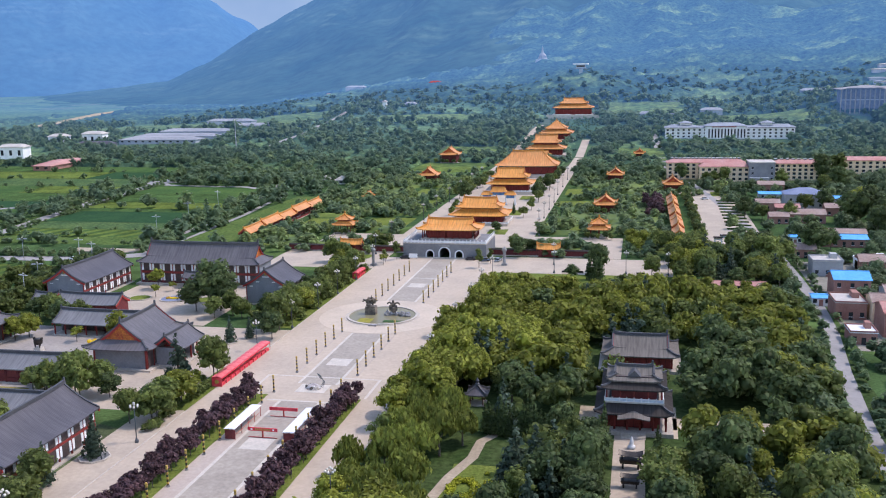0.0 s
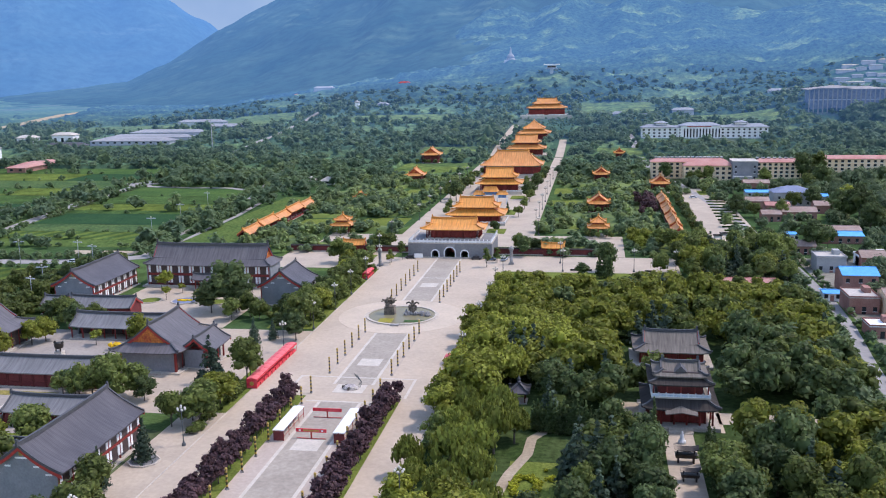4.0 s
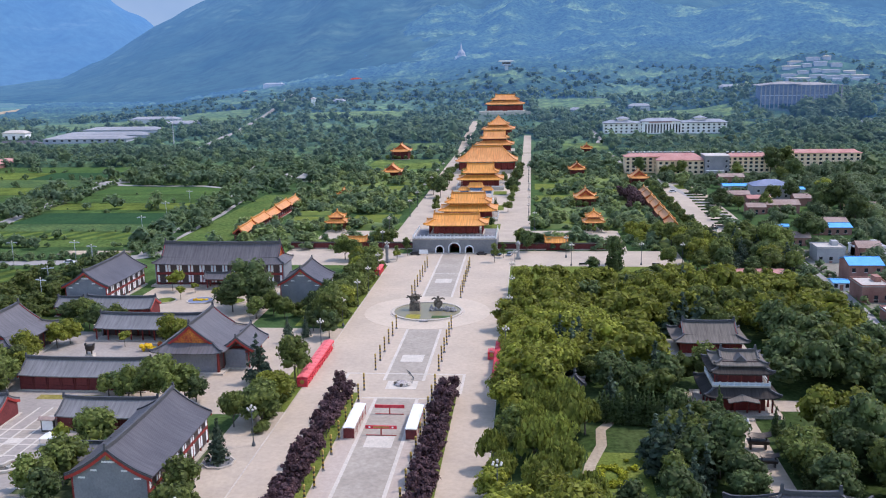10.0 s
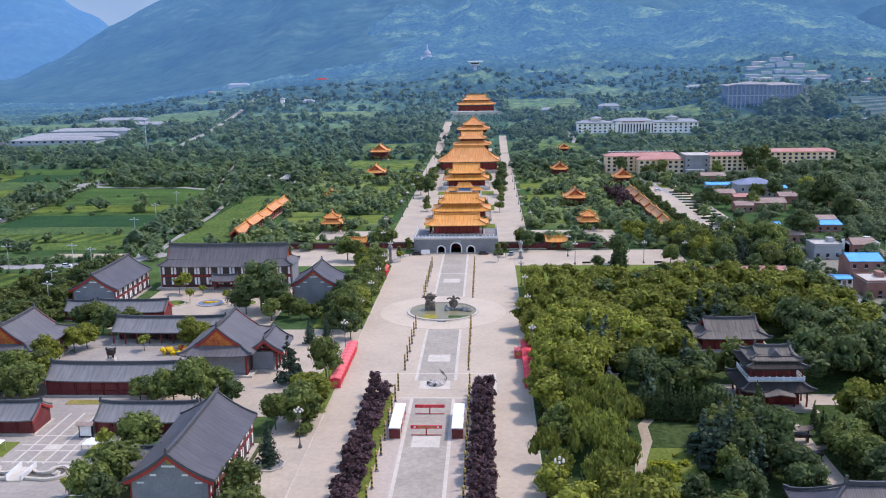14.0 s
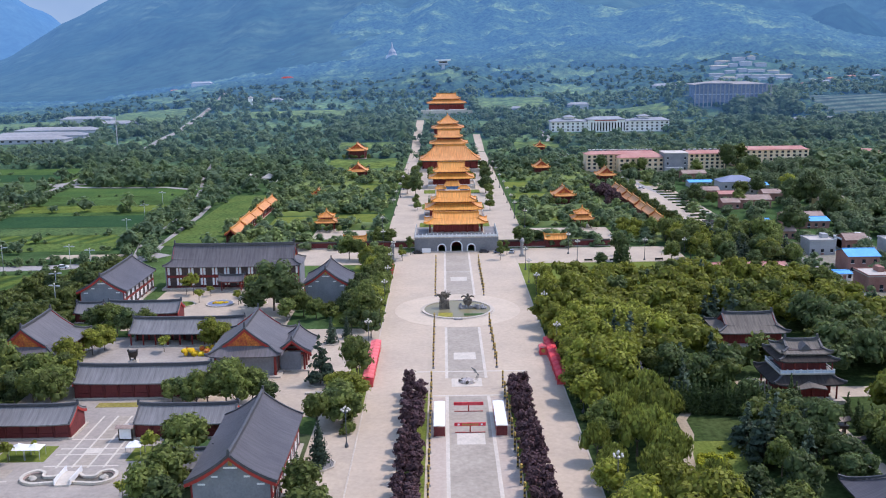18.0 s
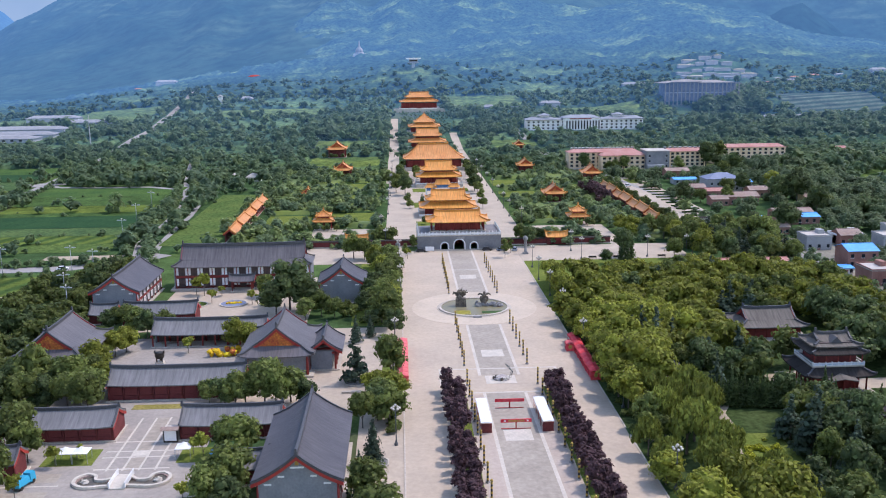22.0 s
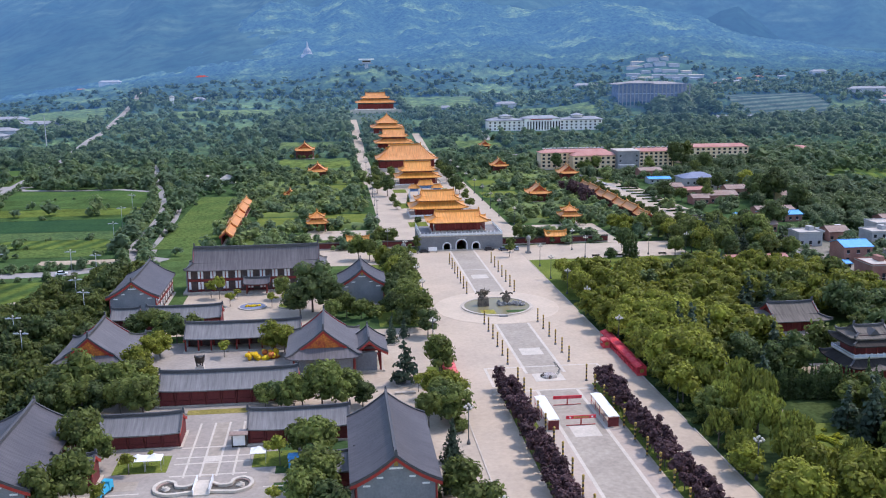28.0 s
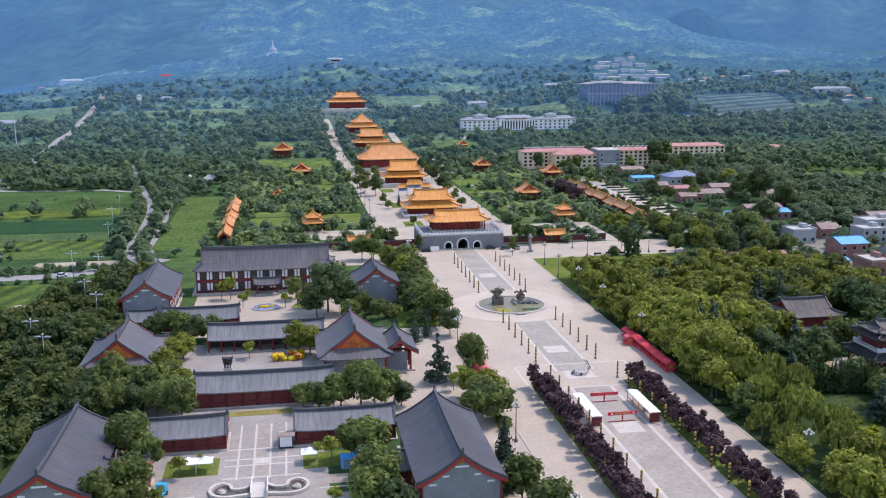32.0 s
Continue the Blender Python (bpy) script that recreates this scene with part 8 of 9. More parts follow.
def round_crown(r, rz, zc, count, br, size, dens):
    def make(q, share):
        blobs = [(0, 0, zc, r * 0.62, r * 0.62, rz * 0.70)]
        for i in range(count):
            a, u = q.uniform(0, 6.283), q.uniform(-0.75, 1.0)
            k = math.sqrt(max(0.05, 1 - u * u)) * q.uniform(0.55, 0.85)
            s = br * q.uniform(0.75, 1.25)
            blobs.append((r * k * math.cos(a), r * k * math.sin(a), zc + rz * 0.72 * u, s, s, s * q.uniform(0.7, 0.95)))
        return leaf_arrays(q, blobs, dens * share, size / share ** 0.45, n=6 if share == 1 else 5, m=4 if share == 1 else 3)
    return make


def willow_crown(q, share):
    blobs = [(0, 0, 6.0, 2.8, 2.8, 2.6)]
    for i in range(15):
        a, k = q.uniform(0, 6.283), q.uniform(0.3, 1.0)
        blobs.append((3.3 * k * math.cos(a), 3.3 * k * math.sin(a), 6.6 - 2.2 * k + q.uniform(-0.6, 0.9), 1.15, 1.15, q.uniform(1.5, 2.3)))
    return leaf_arrays(q, blobs, 9.0 * share, 0.52 / share ** 0.45, hang=0.75, flat=0.1, n=6, m=4)


def cone_crown(h, r, layers, leaf_size, dens, z0=0.8):
    def make(q, share):
        blobs = []
        for i in range(layers):
            t = i / (layers - 1)
            rr = r * (1 - t) ** 0.85 + 0.12
            blobs.append((q.uniform(-0.1, 0.1), q.uniform(-0.1, 0.1), z0 + (h - z0) * t, rr, rr, (h - z0) / layers * 0.95))
        return leaf_arrays(q, blobs, dens * share, leaf_size / share ** 0.45, flat=-0.1, hang=0.25, n=6, m=3, core_k=0.72)
    return make


def cedar_crown(q, share):
    blobs = []
    for i in range(8):
        t = i / 7
        rr = 2.7 * (1 - t) ** 0.9 + 0.15
        for k in range(max(1, int(6 * (1 - t)) + 1)):
            a = q.uniform(0, 6.283)
            blobs.append((rr * 0.62 * math.cos(a), rr * 0.62 * math.sin(a), 1.2 + 7.6 * t + q.uniform(-0.2, 0.2), rr * 0.48 + 0.15, rr * 0.48 + 0.15, 0.42))
    blobs.append((0, 0, 4.6, 0.5, 0.5, 4.2))
    return leaf_arrays(q, blobs, 8.0 * share, 0.42 / share ** 0.45, flat=0.4, n=5, m=3, core_k=0.6)


kind_of("bright", "bright green broadleaf tree with billowing crown", "tree", "leaf", round_crown(3.6, 3.6, 4.9, 16, 1.65, 0.40, 8.0), (3.0, 0.2, 1.4), 6)
kind_of("mid", "deep green broadleaf tree with rounded crown", "tree", "leaf_mid", round_crown(3.4, 3.6, 4.7, 16, 1.55, 0.39, 8.0), (2.8, 0.19, 1.3), 5)
kind_of("dark", "dark green broadleaf tree with dense crown", "tree", "leaf_dark", round_crown(3.4, 4.1, 5.2, 18, 1.5, 0.39, 8.0), (3.0, 0.2, 1.3), 4)
kind_of("willow", "pale green willow with drooping crown", "tree", "willow", willow_crown, (3.6, 0.25, 1.4), 4)
kind_of("cypress", "slim dark green pointed cypress tree", "tree", "leaf_dark", cone_crown(7.5, 1.35, 9, 0.36, 12.0), (1.2, 0.14, 0.3), 3)
kind_of("spruce", "pointed blue-green spruce with dense needles", "tree", "cedar", cone_crown(8.5, 2.1, 10, 0.36, 11.0), (1.4, 0.18, 0.4), 2)
kind_of("cedar", "blue-green cedar with tiered branches", "tree", "cedar", cedar_crown, (4.5, 0.2, 0.6), 3)
kind_of("poplar", "slender upright green tree beside paving", "tree", "leaf_mid", round_crown(1.6, 3.9, 5.4, 13, 0.95, 0.40, 9.0), (2.6, 0.14, 0.7), 3)
kind_of("plum", "small purple-leaved plum tree", "tree", "plum", round_crown(1.35, 1.75, 2.6, 12, 0.58, 0.32, 15.0), (1.5, 0.1, 0.6), 5)
kind_of("sapling", "young light green tree with thin crown", "tree", "leaf", round_crown(1.7, 1.8, 3.6, 8, 0.75, 0.36, 10.0), (2.6, 0.1, 0.7), 3)
kind_of("shrub", "low rounded green shrub on grass", "shrub", "leaf_mid", round_crown(1.2, 0.9, 0.8, 6, 0.7, 0.30, 14.0), (0.5, 0.08, 0.3), 3)
kind_of("golden", "yellow-green clipped garden shrub on the lawn", "shrub", "yellow", round_crown(1.1, 0.7, 0.6, 6, 0.6, 0.28, 14.0), (0.4, 0.08, 0.3), 2)


def stand(name, label, spots, kinds, leaves=None, full=False):
    """Trees too many to tell apart, one mesh for each kind of leaf: spots of kind, x, y, scale."""
    for kd in kinds:
        V, Q, base = [], [], 0
        variants = KINDS[kd][0]
        for kind, x, y, s in spots:
            if kind != kd:
                continue
            _, _, v, f, leaf, fv, ff = variants[trng.randrange(len(variants))]
            if full:
                v, f = fv, ff
            a = trng.uniform(0, 6.283)
            w = v * (s, s, s * trng.uniform(0.78, 1.15))
            V.append(np.stack([x + math.cos(a) * w[:, 0] - math.sin(a) * w[:, 1], y + math.sin(a) * w[:, 0] + math.cos(a) * w[:, 1], w[:, 2] + height(x, y)], -1))
            Q.append(f + base)
            base += len(v)
        if V:
            tagged(new(name, array_mesh(name, np.concatenate(V), np.concatenate(Q), M[leaves or leaf])), label, "trees", "", "stuff")


NAMES = dict(bright="broadleaf_tree", mid="garden_tree", dark="shade_tree", willow="willow_tree", cypress="cypress_tree", spruce="spruce_tree", cedar="cedar_tree", poplar="poplar_tree", plum="plum_tree", sapling="young_tree", shrub="shrub", golden="golden_shrub")
GROUPS = dict(bright="garden trees", mid="garden trees", dark="garden trees", willow="willows", cypress="cypresses", spruce="spruces", cedar="cedars", poplar="poplars", plum="purple trees", sapling="young trees", shrub="shrubs", golden="golden shrubs")
trng = random.Random(77)


def plant(kind, x, y, s=1.0, squash=None):
    variants, label, category = KINDS[kind]
    crown, trunk = variants[trng.randrange(len(variants))][:2]
    o = thing(NAMES[kind], x, y, height(x, y) + 0.02, label, category, trng.uniform(0, 360), GROUPS[kind])
    o.scale = (s, s, s * (squash or trng.uniform(0.82, 1.18)))
    part("trunk", trunk, None, o)
    part("crown", crown, None, o)
    return o


# purple plum rows in the two beds
for s in (-1, 1):
    y = -15.5
    while y > -116:
        for k in (-1.55, 0.75):
            if trng.random() < 0.86:
                plant("plum", s * 12.4 + k + trng.uniform(-0.4, 0.4), y + trng.uniform(-0.6, 0.6), trng.uniform(1.0, 1.32))
        y -= 2.45

# single trees, placed one by one round the halls and the square
for kind, x, y, s in (
    ("dark", -60.8, 63.5, 2.05), ("dark", -56.6, 60.0, 1.55), ("dark", -64.6, 58.5, 1.35),
    ("mid", -105.0, -47.0, 1.15), ("mid", -101.0, -50.5, 0.85), ("mid", -101.2, -66.0, 1.0), ("mid", -105.6, -70.0, 1.0), ("mid", -57.9, -52.0, 1.1), ("mid", -61.0, -49.6, 0.75), ("mid", -57.6, -68.0, 1.15), ("mid", -59.5, -74.5, 0.9), ("dark", -55.6, -79.0, 1.0),
    ("sapling", -65.2, -52.6, 1.05), ("sapling", -65.4, -70.6, 0.85), ("sapling", -94.6, -53.2, 0.9), ("sapling", -96.8, -67.8, 0.9), ("sapling", -84.0, 20.0, 1.15), ("sapling", -91.0, -49.0, 0.6), ("sapling", -68.0, -49.0, 0.6),
    ("bright", -70.8, 21.6, 0.85), ("bright", -67.6, 20.4, 0.75),
    ("mid", -57.0, -22.5, 1.1), ("mid", -51.2, -20.4, 0.95), ("mid", -61.6, -21.8, 1.0), ("dark", -66.6, -21.0, 0.9), ("mid", -63.4, -24.6, 0.8), ("mid", -54.0, -25.2, 0.9), ("dark", -47.6, -22.6, 0.8), ("mid", -70.2, -20.6, 0.75),
    ("mid", -27.6, -6.4, 1.05), ("bright", -27.4, -24.5, 0.95), ("mid", -27.6, -36.0, 1.1), ("dark", -30.4, -33.4, 0.95), ("mid", -29.6, -28.4, 0.9), ("bright", -31.0, -20.0, 0.6), ("sapling", -33.8, -14.6, 0.9), ("sapling", -30.6, -10.4, 0.85), ("mid", -33.6, -37.6, 0.8),
    ("mid", -31.6, -74.5, 0.95), ("spruce", -33.0, -70.0, 1.0), ("spruce", -30.8, -56.4, 1.15), ("cedar", -36.6, -8.2, 1.2), ("spruce", -37.8, 26.0, 0.92), ("spruce", -33.8, 31.0, 0.75), ("mid", -28.6, -84.0, 1.0), ("dark", -32.6, -90.0, 1.0),
    ("mid", -28.2, 40.5, 1.1), ("dark", -26.8, 31.0, 0.95), ("mid", -30.8, 46.0, 1.15), ("dark", -33.2, 38.2, 0.8), ("mid", -28.8, 52.0, 1.0), ("mid", -32.2, 57.0, 1.1), ("dark", -36.0, 51.4, 0.9), ("bright", -29.0, 63.4, 0.9), ("mid", -30.2, 70.0, 1.05), ("dark", -34.8, 68.6, 0.9), ("mid", -28.2, 79.0, 1.0),
    ("mid", -29.4, 89.5, 1.05), ("dark", -33.6, 84.0, 1.0), ("mid", -28.0, 98.0, 1.05), ("bright", -31.6, 104.0, 0.95), ("mid", -28.4, 110.0, 1.0), ("mid", -33.0, 114.0, 0.9), ("mid", -28.6, 122.0, 0.95), ("bright", -35.0, 122.0, 0.8),
    ("mid", -39.4, 139.0, 0.95), ("mid", -43.8, 141.0, 1.0), ("mid", -34.0, 136.0, 0.8), ("sapling", -22.0, 138.0, 0.9), ("poplar", -19.2, 149.0, 0.9), ("poplar", 17.4, 137.0, 1.0), ("poplar", 20.6, 146.0, 0.8), ("poplar", -22.6, 143.0, 0.8), ("sapling", 66.0, 142.0, 1.0),
    ("shrub", -39.4, 60.0, 1.6), ("shrub", -38.0, 66.0, 1.4), ("shrub", -41.6, 54.0, 1.5), ("shrub", -38.8, 76.0, 1.7), ("shrub", -43.0, 62.6, 1.6), ("shrub", -47.0, 58.6, 1.7), ("shrub", -50.6, 62.0, 1.6), ("shrub", -36.4, 46.0, 1.3), ("shrub", -39.0, 92.0, 1.6), ("shrub", -36.6, 102.0, 1.5), ("mid", -50.0, 55.0, 0.8), ("mid", -54.6, 51.0, 0.85), ("mid", -45.6, 52.0, 0.7),
    ("sapling", -88.0, 74.4, 1.05), ("sapling", -74.2, 71.6, 1.05), ("sapling", -69.0, 69.6, 1.0), ("sapling", -92.6, 85.0, 1.35), ("sapling", -95.6, 86.6, 1.2), ("sapling", -86.4, 84.0, 0.8), ("mid", -70.8, 82.0, 0.8), ("sapling", -66.0, 84.0, 1.0),
    ("dark", -99.0, 35.0, 0.95), ("mid", -103.2, 38.0, 0.9), ("mid", -107.0, 42.0, 0.95), ("dark", -111.6, 42.0, 0.95), ("mid", -95.0, 40.0, 0.85), ("bright", -101.6, 22.4, 0.8), ("bright", -103.4, 18.2, 0.75),
    ("mid", -99.4, -16.0, 1.05), ("mid", -104.4, -12.0, 1.1), ("dark", -109.0, -10.0, 1.1), ("mid", -113.6, -12.6, 1.15), ("dark", -119.0, -12.0, 1.1), ("mid", -102.6, -22.0, 1.0), ("dark", -107.6, -21.0, 1.05), ("mid", -113.0, -22.0, 1.0), ("bright", -98.6, -8.4, 0.8), ("mid", -97.0, -25.0, 0.9), ("dark", -118.6, -24.0, 1.0), ("bright", -103.2, 2.0, 0.9), ("mid", -101.6, -4.6, 0.9),
    ("dark", 30.0, 160.0, 1.0), ("dark", 34.6, 165.0, 0.9), ("mid", 27.8, 169.0, 0.85), ("mid", 40.0, 168.0, 0.8), ("mid", -29.0, 168.0, 0.9), ("mid", -34.2, 170.0, 0.8), ("dark", 63.6, 132.0, 1.1), ("cypress", 61.4, 121.6, 1.35), ("cypress", 63.4, 120.8, 1.3), ("cypress", 65.4, 122.0, 1.25), ("mid", 84.0, 128.0, 1.0), ("dark", 55.0, 121.0, 0.7),
    ("dark", 12.6, 218.0, 0.55), ("dark", 11.0, 222.0, 0.55), ("dark", -12.6, 218.0, 0.5), ("cypress", 13.0, 275.0, 0.8), ("cypress", -13.0, 275.0, 0.8), ("dark", 20.4, 330.0, 1.25), ("dark", -21.6, 318.0, 1.25), ("mid", -27.0, 330.0, 1.0), ("cypress", 12.0, 283.0, 0.75), ("cypress", -12.0, 283.0, 0.75), ("dark", 23.0, 372.0, 1.1), ("dark", -24.0, 376.0, 1.0),
):
    plant(kind, x, y, s * (1.18 if kind in ("mid", "bright") and x < -25 else 1.0))

# trees between and beside the yellow-roofed halls
for i in range(5):
    plant("dark" if i % 2 else "mid", -23.0 + trng.uniform(-2.0, 1.5), 384 + 17 * i + trng.uniform(-3, 3), trng.uniform(0.7, 1.0))
    plant("mid" if i % 2 else "dark", 22.5 + trng.uniform(-1.5, 2), 386 + 17 * i + trng.uniform(-3, 3), trng.uniform(0.65, 0.95))
for i in range(3):
    plant("mid", -13.5 + trng.uniform(-1, 1), 386 + 13 * i, trng.uniform(0.6, 0.8))
    plant("mid", 13.5 + trng.uniform(-1, 1), 386 + 13 * i, trng.uniform(0.6, 0.8))
for x, y, s in ((-28.6, 352, 1.2), (-24.6, 358, 0.95), (19.6, 263, 0.7), (20.8, 290, 0.75), (21.6, 320, 0.9), (-19.4, 268, 0.65), (-20.6, 285, 0.7)):
    plant("mid", x, y, s)

# low greenery along the western kerb of the square
for i in range(34):
    plant("shrub", -25.8 - abs(trng.gauss(0, 2.6)), 44 + 2.5 * i + trng.uniform(-1, 1), trng.uniform(0.9, 1.7))
for i in range(14):
    plant("shrub", -26.0 - abs(trng.gauss(0, 1.4)), -42 + 2.6 * i + trng.uniform(-1, 1), trng.uniform(0.8, 1.5))

# thickets close round the garden pavilions
for x, y, a in ((-75.8, 546, 8), (-63.4, 409, 6.6), (-78, 311, 3.6), (63, 419, 6), (61.3, 284, 6.4), (98.6, 365, 6.2), (78.5, 577, 5), (-61.2, 211, 4.6), (61, 211, 4.6)):
    for i in range(5):
        plant("dark" if i % 2 else "mid", x + (i - 2) * a * 0.62 + trng.uniform(-0.8, 0.8), y - a - 3.2 + trng.uniform(-1.2, 1.2), trng.uniform(0.4, 0.52) * (1.15 if a > 6 else 0.85))

# the hedge of trees and the tall trees round the car park and the village
for i in range(30):
    plant("mid" if i % 3 else "dark", 105.6 + trng.uniform(-1.4, 1.6), 203 + 5.1 * i + trng.uniform(-1, 1), trng.uniform(0.5, 0.66))
for kind, x, y, s in (("dark", 195, 430, 1.9), ("poplar", 205, 440, 2.0), ("poplar", 209.5, 440, 2.1), ("poplar", 194, 432, 2.1), ("mid", 133, 420, 1.2), ("mid", 127, 418, 1.1), ("dark", 105.5, 426, 1.2), ("mid", 122, 417, 0.9), ("dark", 131.8, 273.5, 1.35), ("mid", 139.6, 268, 1.0), ("dark", 149, 177, 1.7), ("mid", 153, 186, 1.2), ("mid", 125.5, 184, 1.2), ("mid", 99, 152, 1.5), ("cedar", 104, 148, 1.6), ("mid", 93, 149, 1.3), ("mid", 128, 151, 1.5), ("mid", 122.5, 156, 1.4), ("mid", 116, 152, 1.2), ("mid", 134.5, 160, 1.3), ("mid", 110, 160, 1.0),
                      ("bright", 82, 186, 0.9), ("bright", 76, 188, 0.85), ("bright", 88, 184, 0.9), ("bright", 79, 178, 0.8), ("mid", 86, 176, 1.1), ("mid", 91, 168, 1.2), ("mid", 96, 176, 1.2), ("mid", 101, 168, 1.3), ("dark", 179, 258, 1.8), ("dark", 186, 252, 1.9), ("dark", 183, 268, 1.7), ("dark", 183, 221, 1.6), ("mid", 190, 228, 1.5), ("dark", 194, 372, 1.6), ("mid", 186, 366, 1.4), ("mid", 167, 403, 1.2), ("dark", 175, 302, 1.3), ("mid", 165, 298, 1.2), ("bright", 194, 304, 1.5), ("mid", 152, 262, 1.1), ("dark", 158, 191, 1.0)):
    plant(kind, x, y, s)
q = random.Random(19)
for gy_ in range(8):
    for gx_ in range(6):
        x, y = 94 + 6.8 * gx_ + q.uniform(-2.2, 2.2), 119 + 8.0 * gy_ + q.uniform(-2.5, 2.5)
        if x > 131 or x < 118 and y > 176 or q.random() < 0.12:
            continue
        r = q.random()
        plant("cedar" if r < 0.16 else "dark" if r < 0.5 else "mid" if r < 0.8 else "bright", x, y, q.uniform(0.85, 1.35))
for i in range(16):
    plant("plum", 86.5 + trng.uniform(-4, 4), 268 + 3.2 * i + trng.uniform(-2, 2), trng.uniform(1.5, 2.1))

# a line of young trees along the eastern kerb
for i in range(6):
    plant("bright", 29.2 + trng.uniform(-0.5, 0.5), 62 + 6.1 * i, trng.uniform(0.85, 1.02))

# clipped golden hedge on the garden lawn
for i in range(26):
    a = 2 * math.pi * i / 26
    plant("golden", 47.2 + 2.2 * math.cos(a) + trng.uniform(-0.3, 0.3), -59.0 + 4.0 * math.sin(a), trng.uniform(0.6, 0.85), 0.8)
for i in range(8):
    plant("golden", 49 + trng.uniform(-2, 4), -56 + trng.uniform(-6, 6), trng.uniform(0.5, 0.8), 0.8)
for x, y, s in ((60.6, -54.0, 1.15), (56.6, -50.5, 1.05), (63.4, -47.5, 1.1), (57.4, -58.8, 1.2), (66.0, -56.0, 1.05), (67.4, -50.4, 0.95), (39.4, 7.0, 1.2), (42.4, 3.0, 1.15), (38.2, 12.0, 1.05), (44.4, 10.0, 1.1), (47.0, 4.4, 1.0), (95.4, -46.0, 1.1), (111.0, -60.0, 1.2)):
    plant("cedar", x, y, s * 1.15)

CLEAR = [(68, 90, -44, -8), (73.4, 82.2, -98, -31), (66.4, 69, -32, -10), (69, 91, 1, 32), (38.6, 46.4, -27, -9.0), (47.5, 62, -43, -28), (86, 119, -24.5, -15.5), (42.5, 56, -76, -45), (66, 70, 8, 26), (62, 92, -92, -73.5), (94, 124, 105, 114)]
PATHS = [(42, -64), (43.7, -53.4), (46.6, -43.4), (47, -35), (52, -26), (58, -22)],


def near_path(x, y, gap):
    for line in PATHS:
        for (ax, ay), (bx, by) in zip(line, line[1:]):
            t = min(1, max(0, ((x - ax) * (bx - ax) + (y - ay) * (by - ay)) / ((bx - ax) ** 2 + (by - ay) ** 2)))
            if math.hypot(x - ax - t * (bx - ax), y - ay - t * (by - ay)) < gap:
                return True
    return False


def free(x, y, pad):
    return not any(a - pad < x < b + pad and c - pad < y < d + pad for a, b, c, d in CLEAR) and not near_path(x, y, pad + 1.0)


for y, s in ((-37, 0.95), (-44, 1.1), (-50.5, 1.0), (-57, 1.15), (-64, 1.05)):
    plant("dark", 70.2 + trng.uniform(-0.8, 0.8), y, s)

# the wooded garden east of the square: the nearer trees one by one, the depths as one stand
deep = []
gy_ = -104.0
while gy_ < 112:
    gx_ = 25.9 + (2.6 if int(gy_ * 10) % 2 else 0)
    while gx_ < 124:
        x, y = gx_ + trng.uniform(-2.0, 2.0), gy_ + trng.uniform(-2.0, 2.0)
        gx_ += 7.3
        if y > 55 and x < 36 or y > 91 and x < 78 or y > 101 and x < 95 or not free(x, y, 1.6) or x > 122 + 0.04 * y:
            continue
        r = trng.random()
        patchy = noise.noise((x / 24, y / 24, 2.0))
        if x < 47 and -84 < y < -26 and not (x < 31 and r < 0.4):
            kind, s = ("willow", trng.uniform(1.0, 1.25)) if r < 0.8 else ("bright", 1.05)
        elif 45 < x < 66 and -42 < y < -24 and r < 0.9:
            kind, s = ("mid" if r < 0.5 else "dark"), trng.uniform(0.7, 0.95)
        elif 45 < x < 76 and -100 < y < -40 and r < 0.95 or 45 < x < 74 and -64 < y < 2 and r < 0.93:
            kind, s = ("mid" if r < 0.38 else "cedar" if r < 0.56 else "dark"), trng.uniform(0.85, 1.2)
        elif y > 35 and r < (0.72 if x < 60 else 0.52) or x > 84 and y < -30 and r < 0.36:
            kind, s = "bright", trng.uniform(0.95, 1.35)
        elif x > 62 and r < (0.9 if y < 5 else 0.78):
            kind, s = ("dark" if r < 0.5 else "cedar" if r < 0.54 else "mid"), trng.uniform(1.05, 1.4)
        elif x < 62 and y > -24:
            kind, s = ("bright" if patchy > -0.28 or x < 40 else ("cedar" if r < 0.5 else "dark"), trng.uniform(1.05, 1.45))
        elif patchy > 0.1:
            kind, s = "bright", trng.uniform(1.0, 1.45)
        elif patchy < -0.24:
            kind, s = ("dark" if r < 0.7 else "cedar"), trng.uniform(1.0, 1.35)
        else:
            kind, s = ("mid" if r < 0.7 else "bright"), trng.uniform(0.95, 1.35)
        if x < 31:
            kind, s = (kind, s * 0.85)
        if x > 86 and y > 80:
            s *= 0.62
        if (x < 52 or y < -45) and y < 40:
            plant(kind, x, y, s)
        else:
            deep.append((kind, x, y, s))
    gy_ += 6.7
stand("garden_stand", "dense stand of green garden trees", deep, ("bright", "mid", "dark", "cedar", "cypress", "willow"))
for i in range(22):
    plant("cypress", 47 + 0.95 * i, -30.5 - 0.18 * i + trng.uniform(-0.4, 0.4), trng.uniform(0.85, 1.0))
for i in range(9):
    plant("cypress", 72.2 + trng.uniform(-0.6, 0.6), -31 - 3.4 * i, trng.uniform(0.8, 1.0))
    plant("cypress", 83.4 + trng.uniform(-0.6, 0.6), -36 - 4.0 * i, trng.uniform(0.8, 1.0))
for i in range(14):
    plant("shrub", 25.6 + trng.uniform(-0.3, 0.5), -58 + 7.6 * i, trng.uniform(0.8, 1.2))

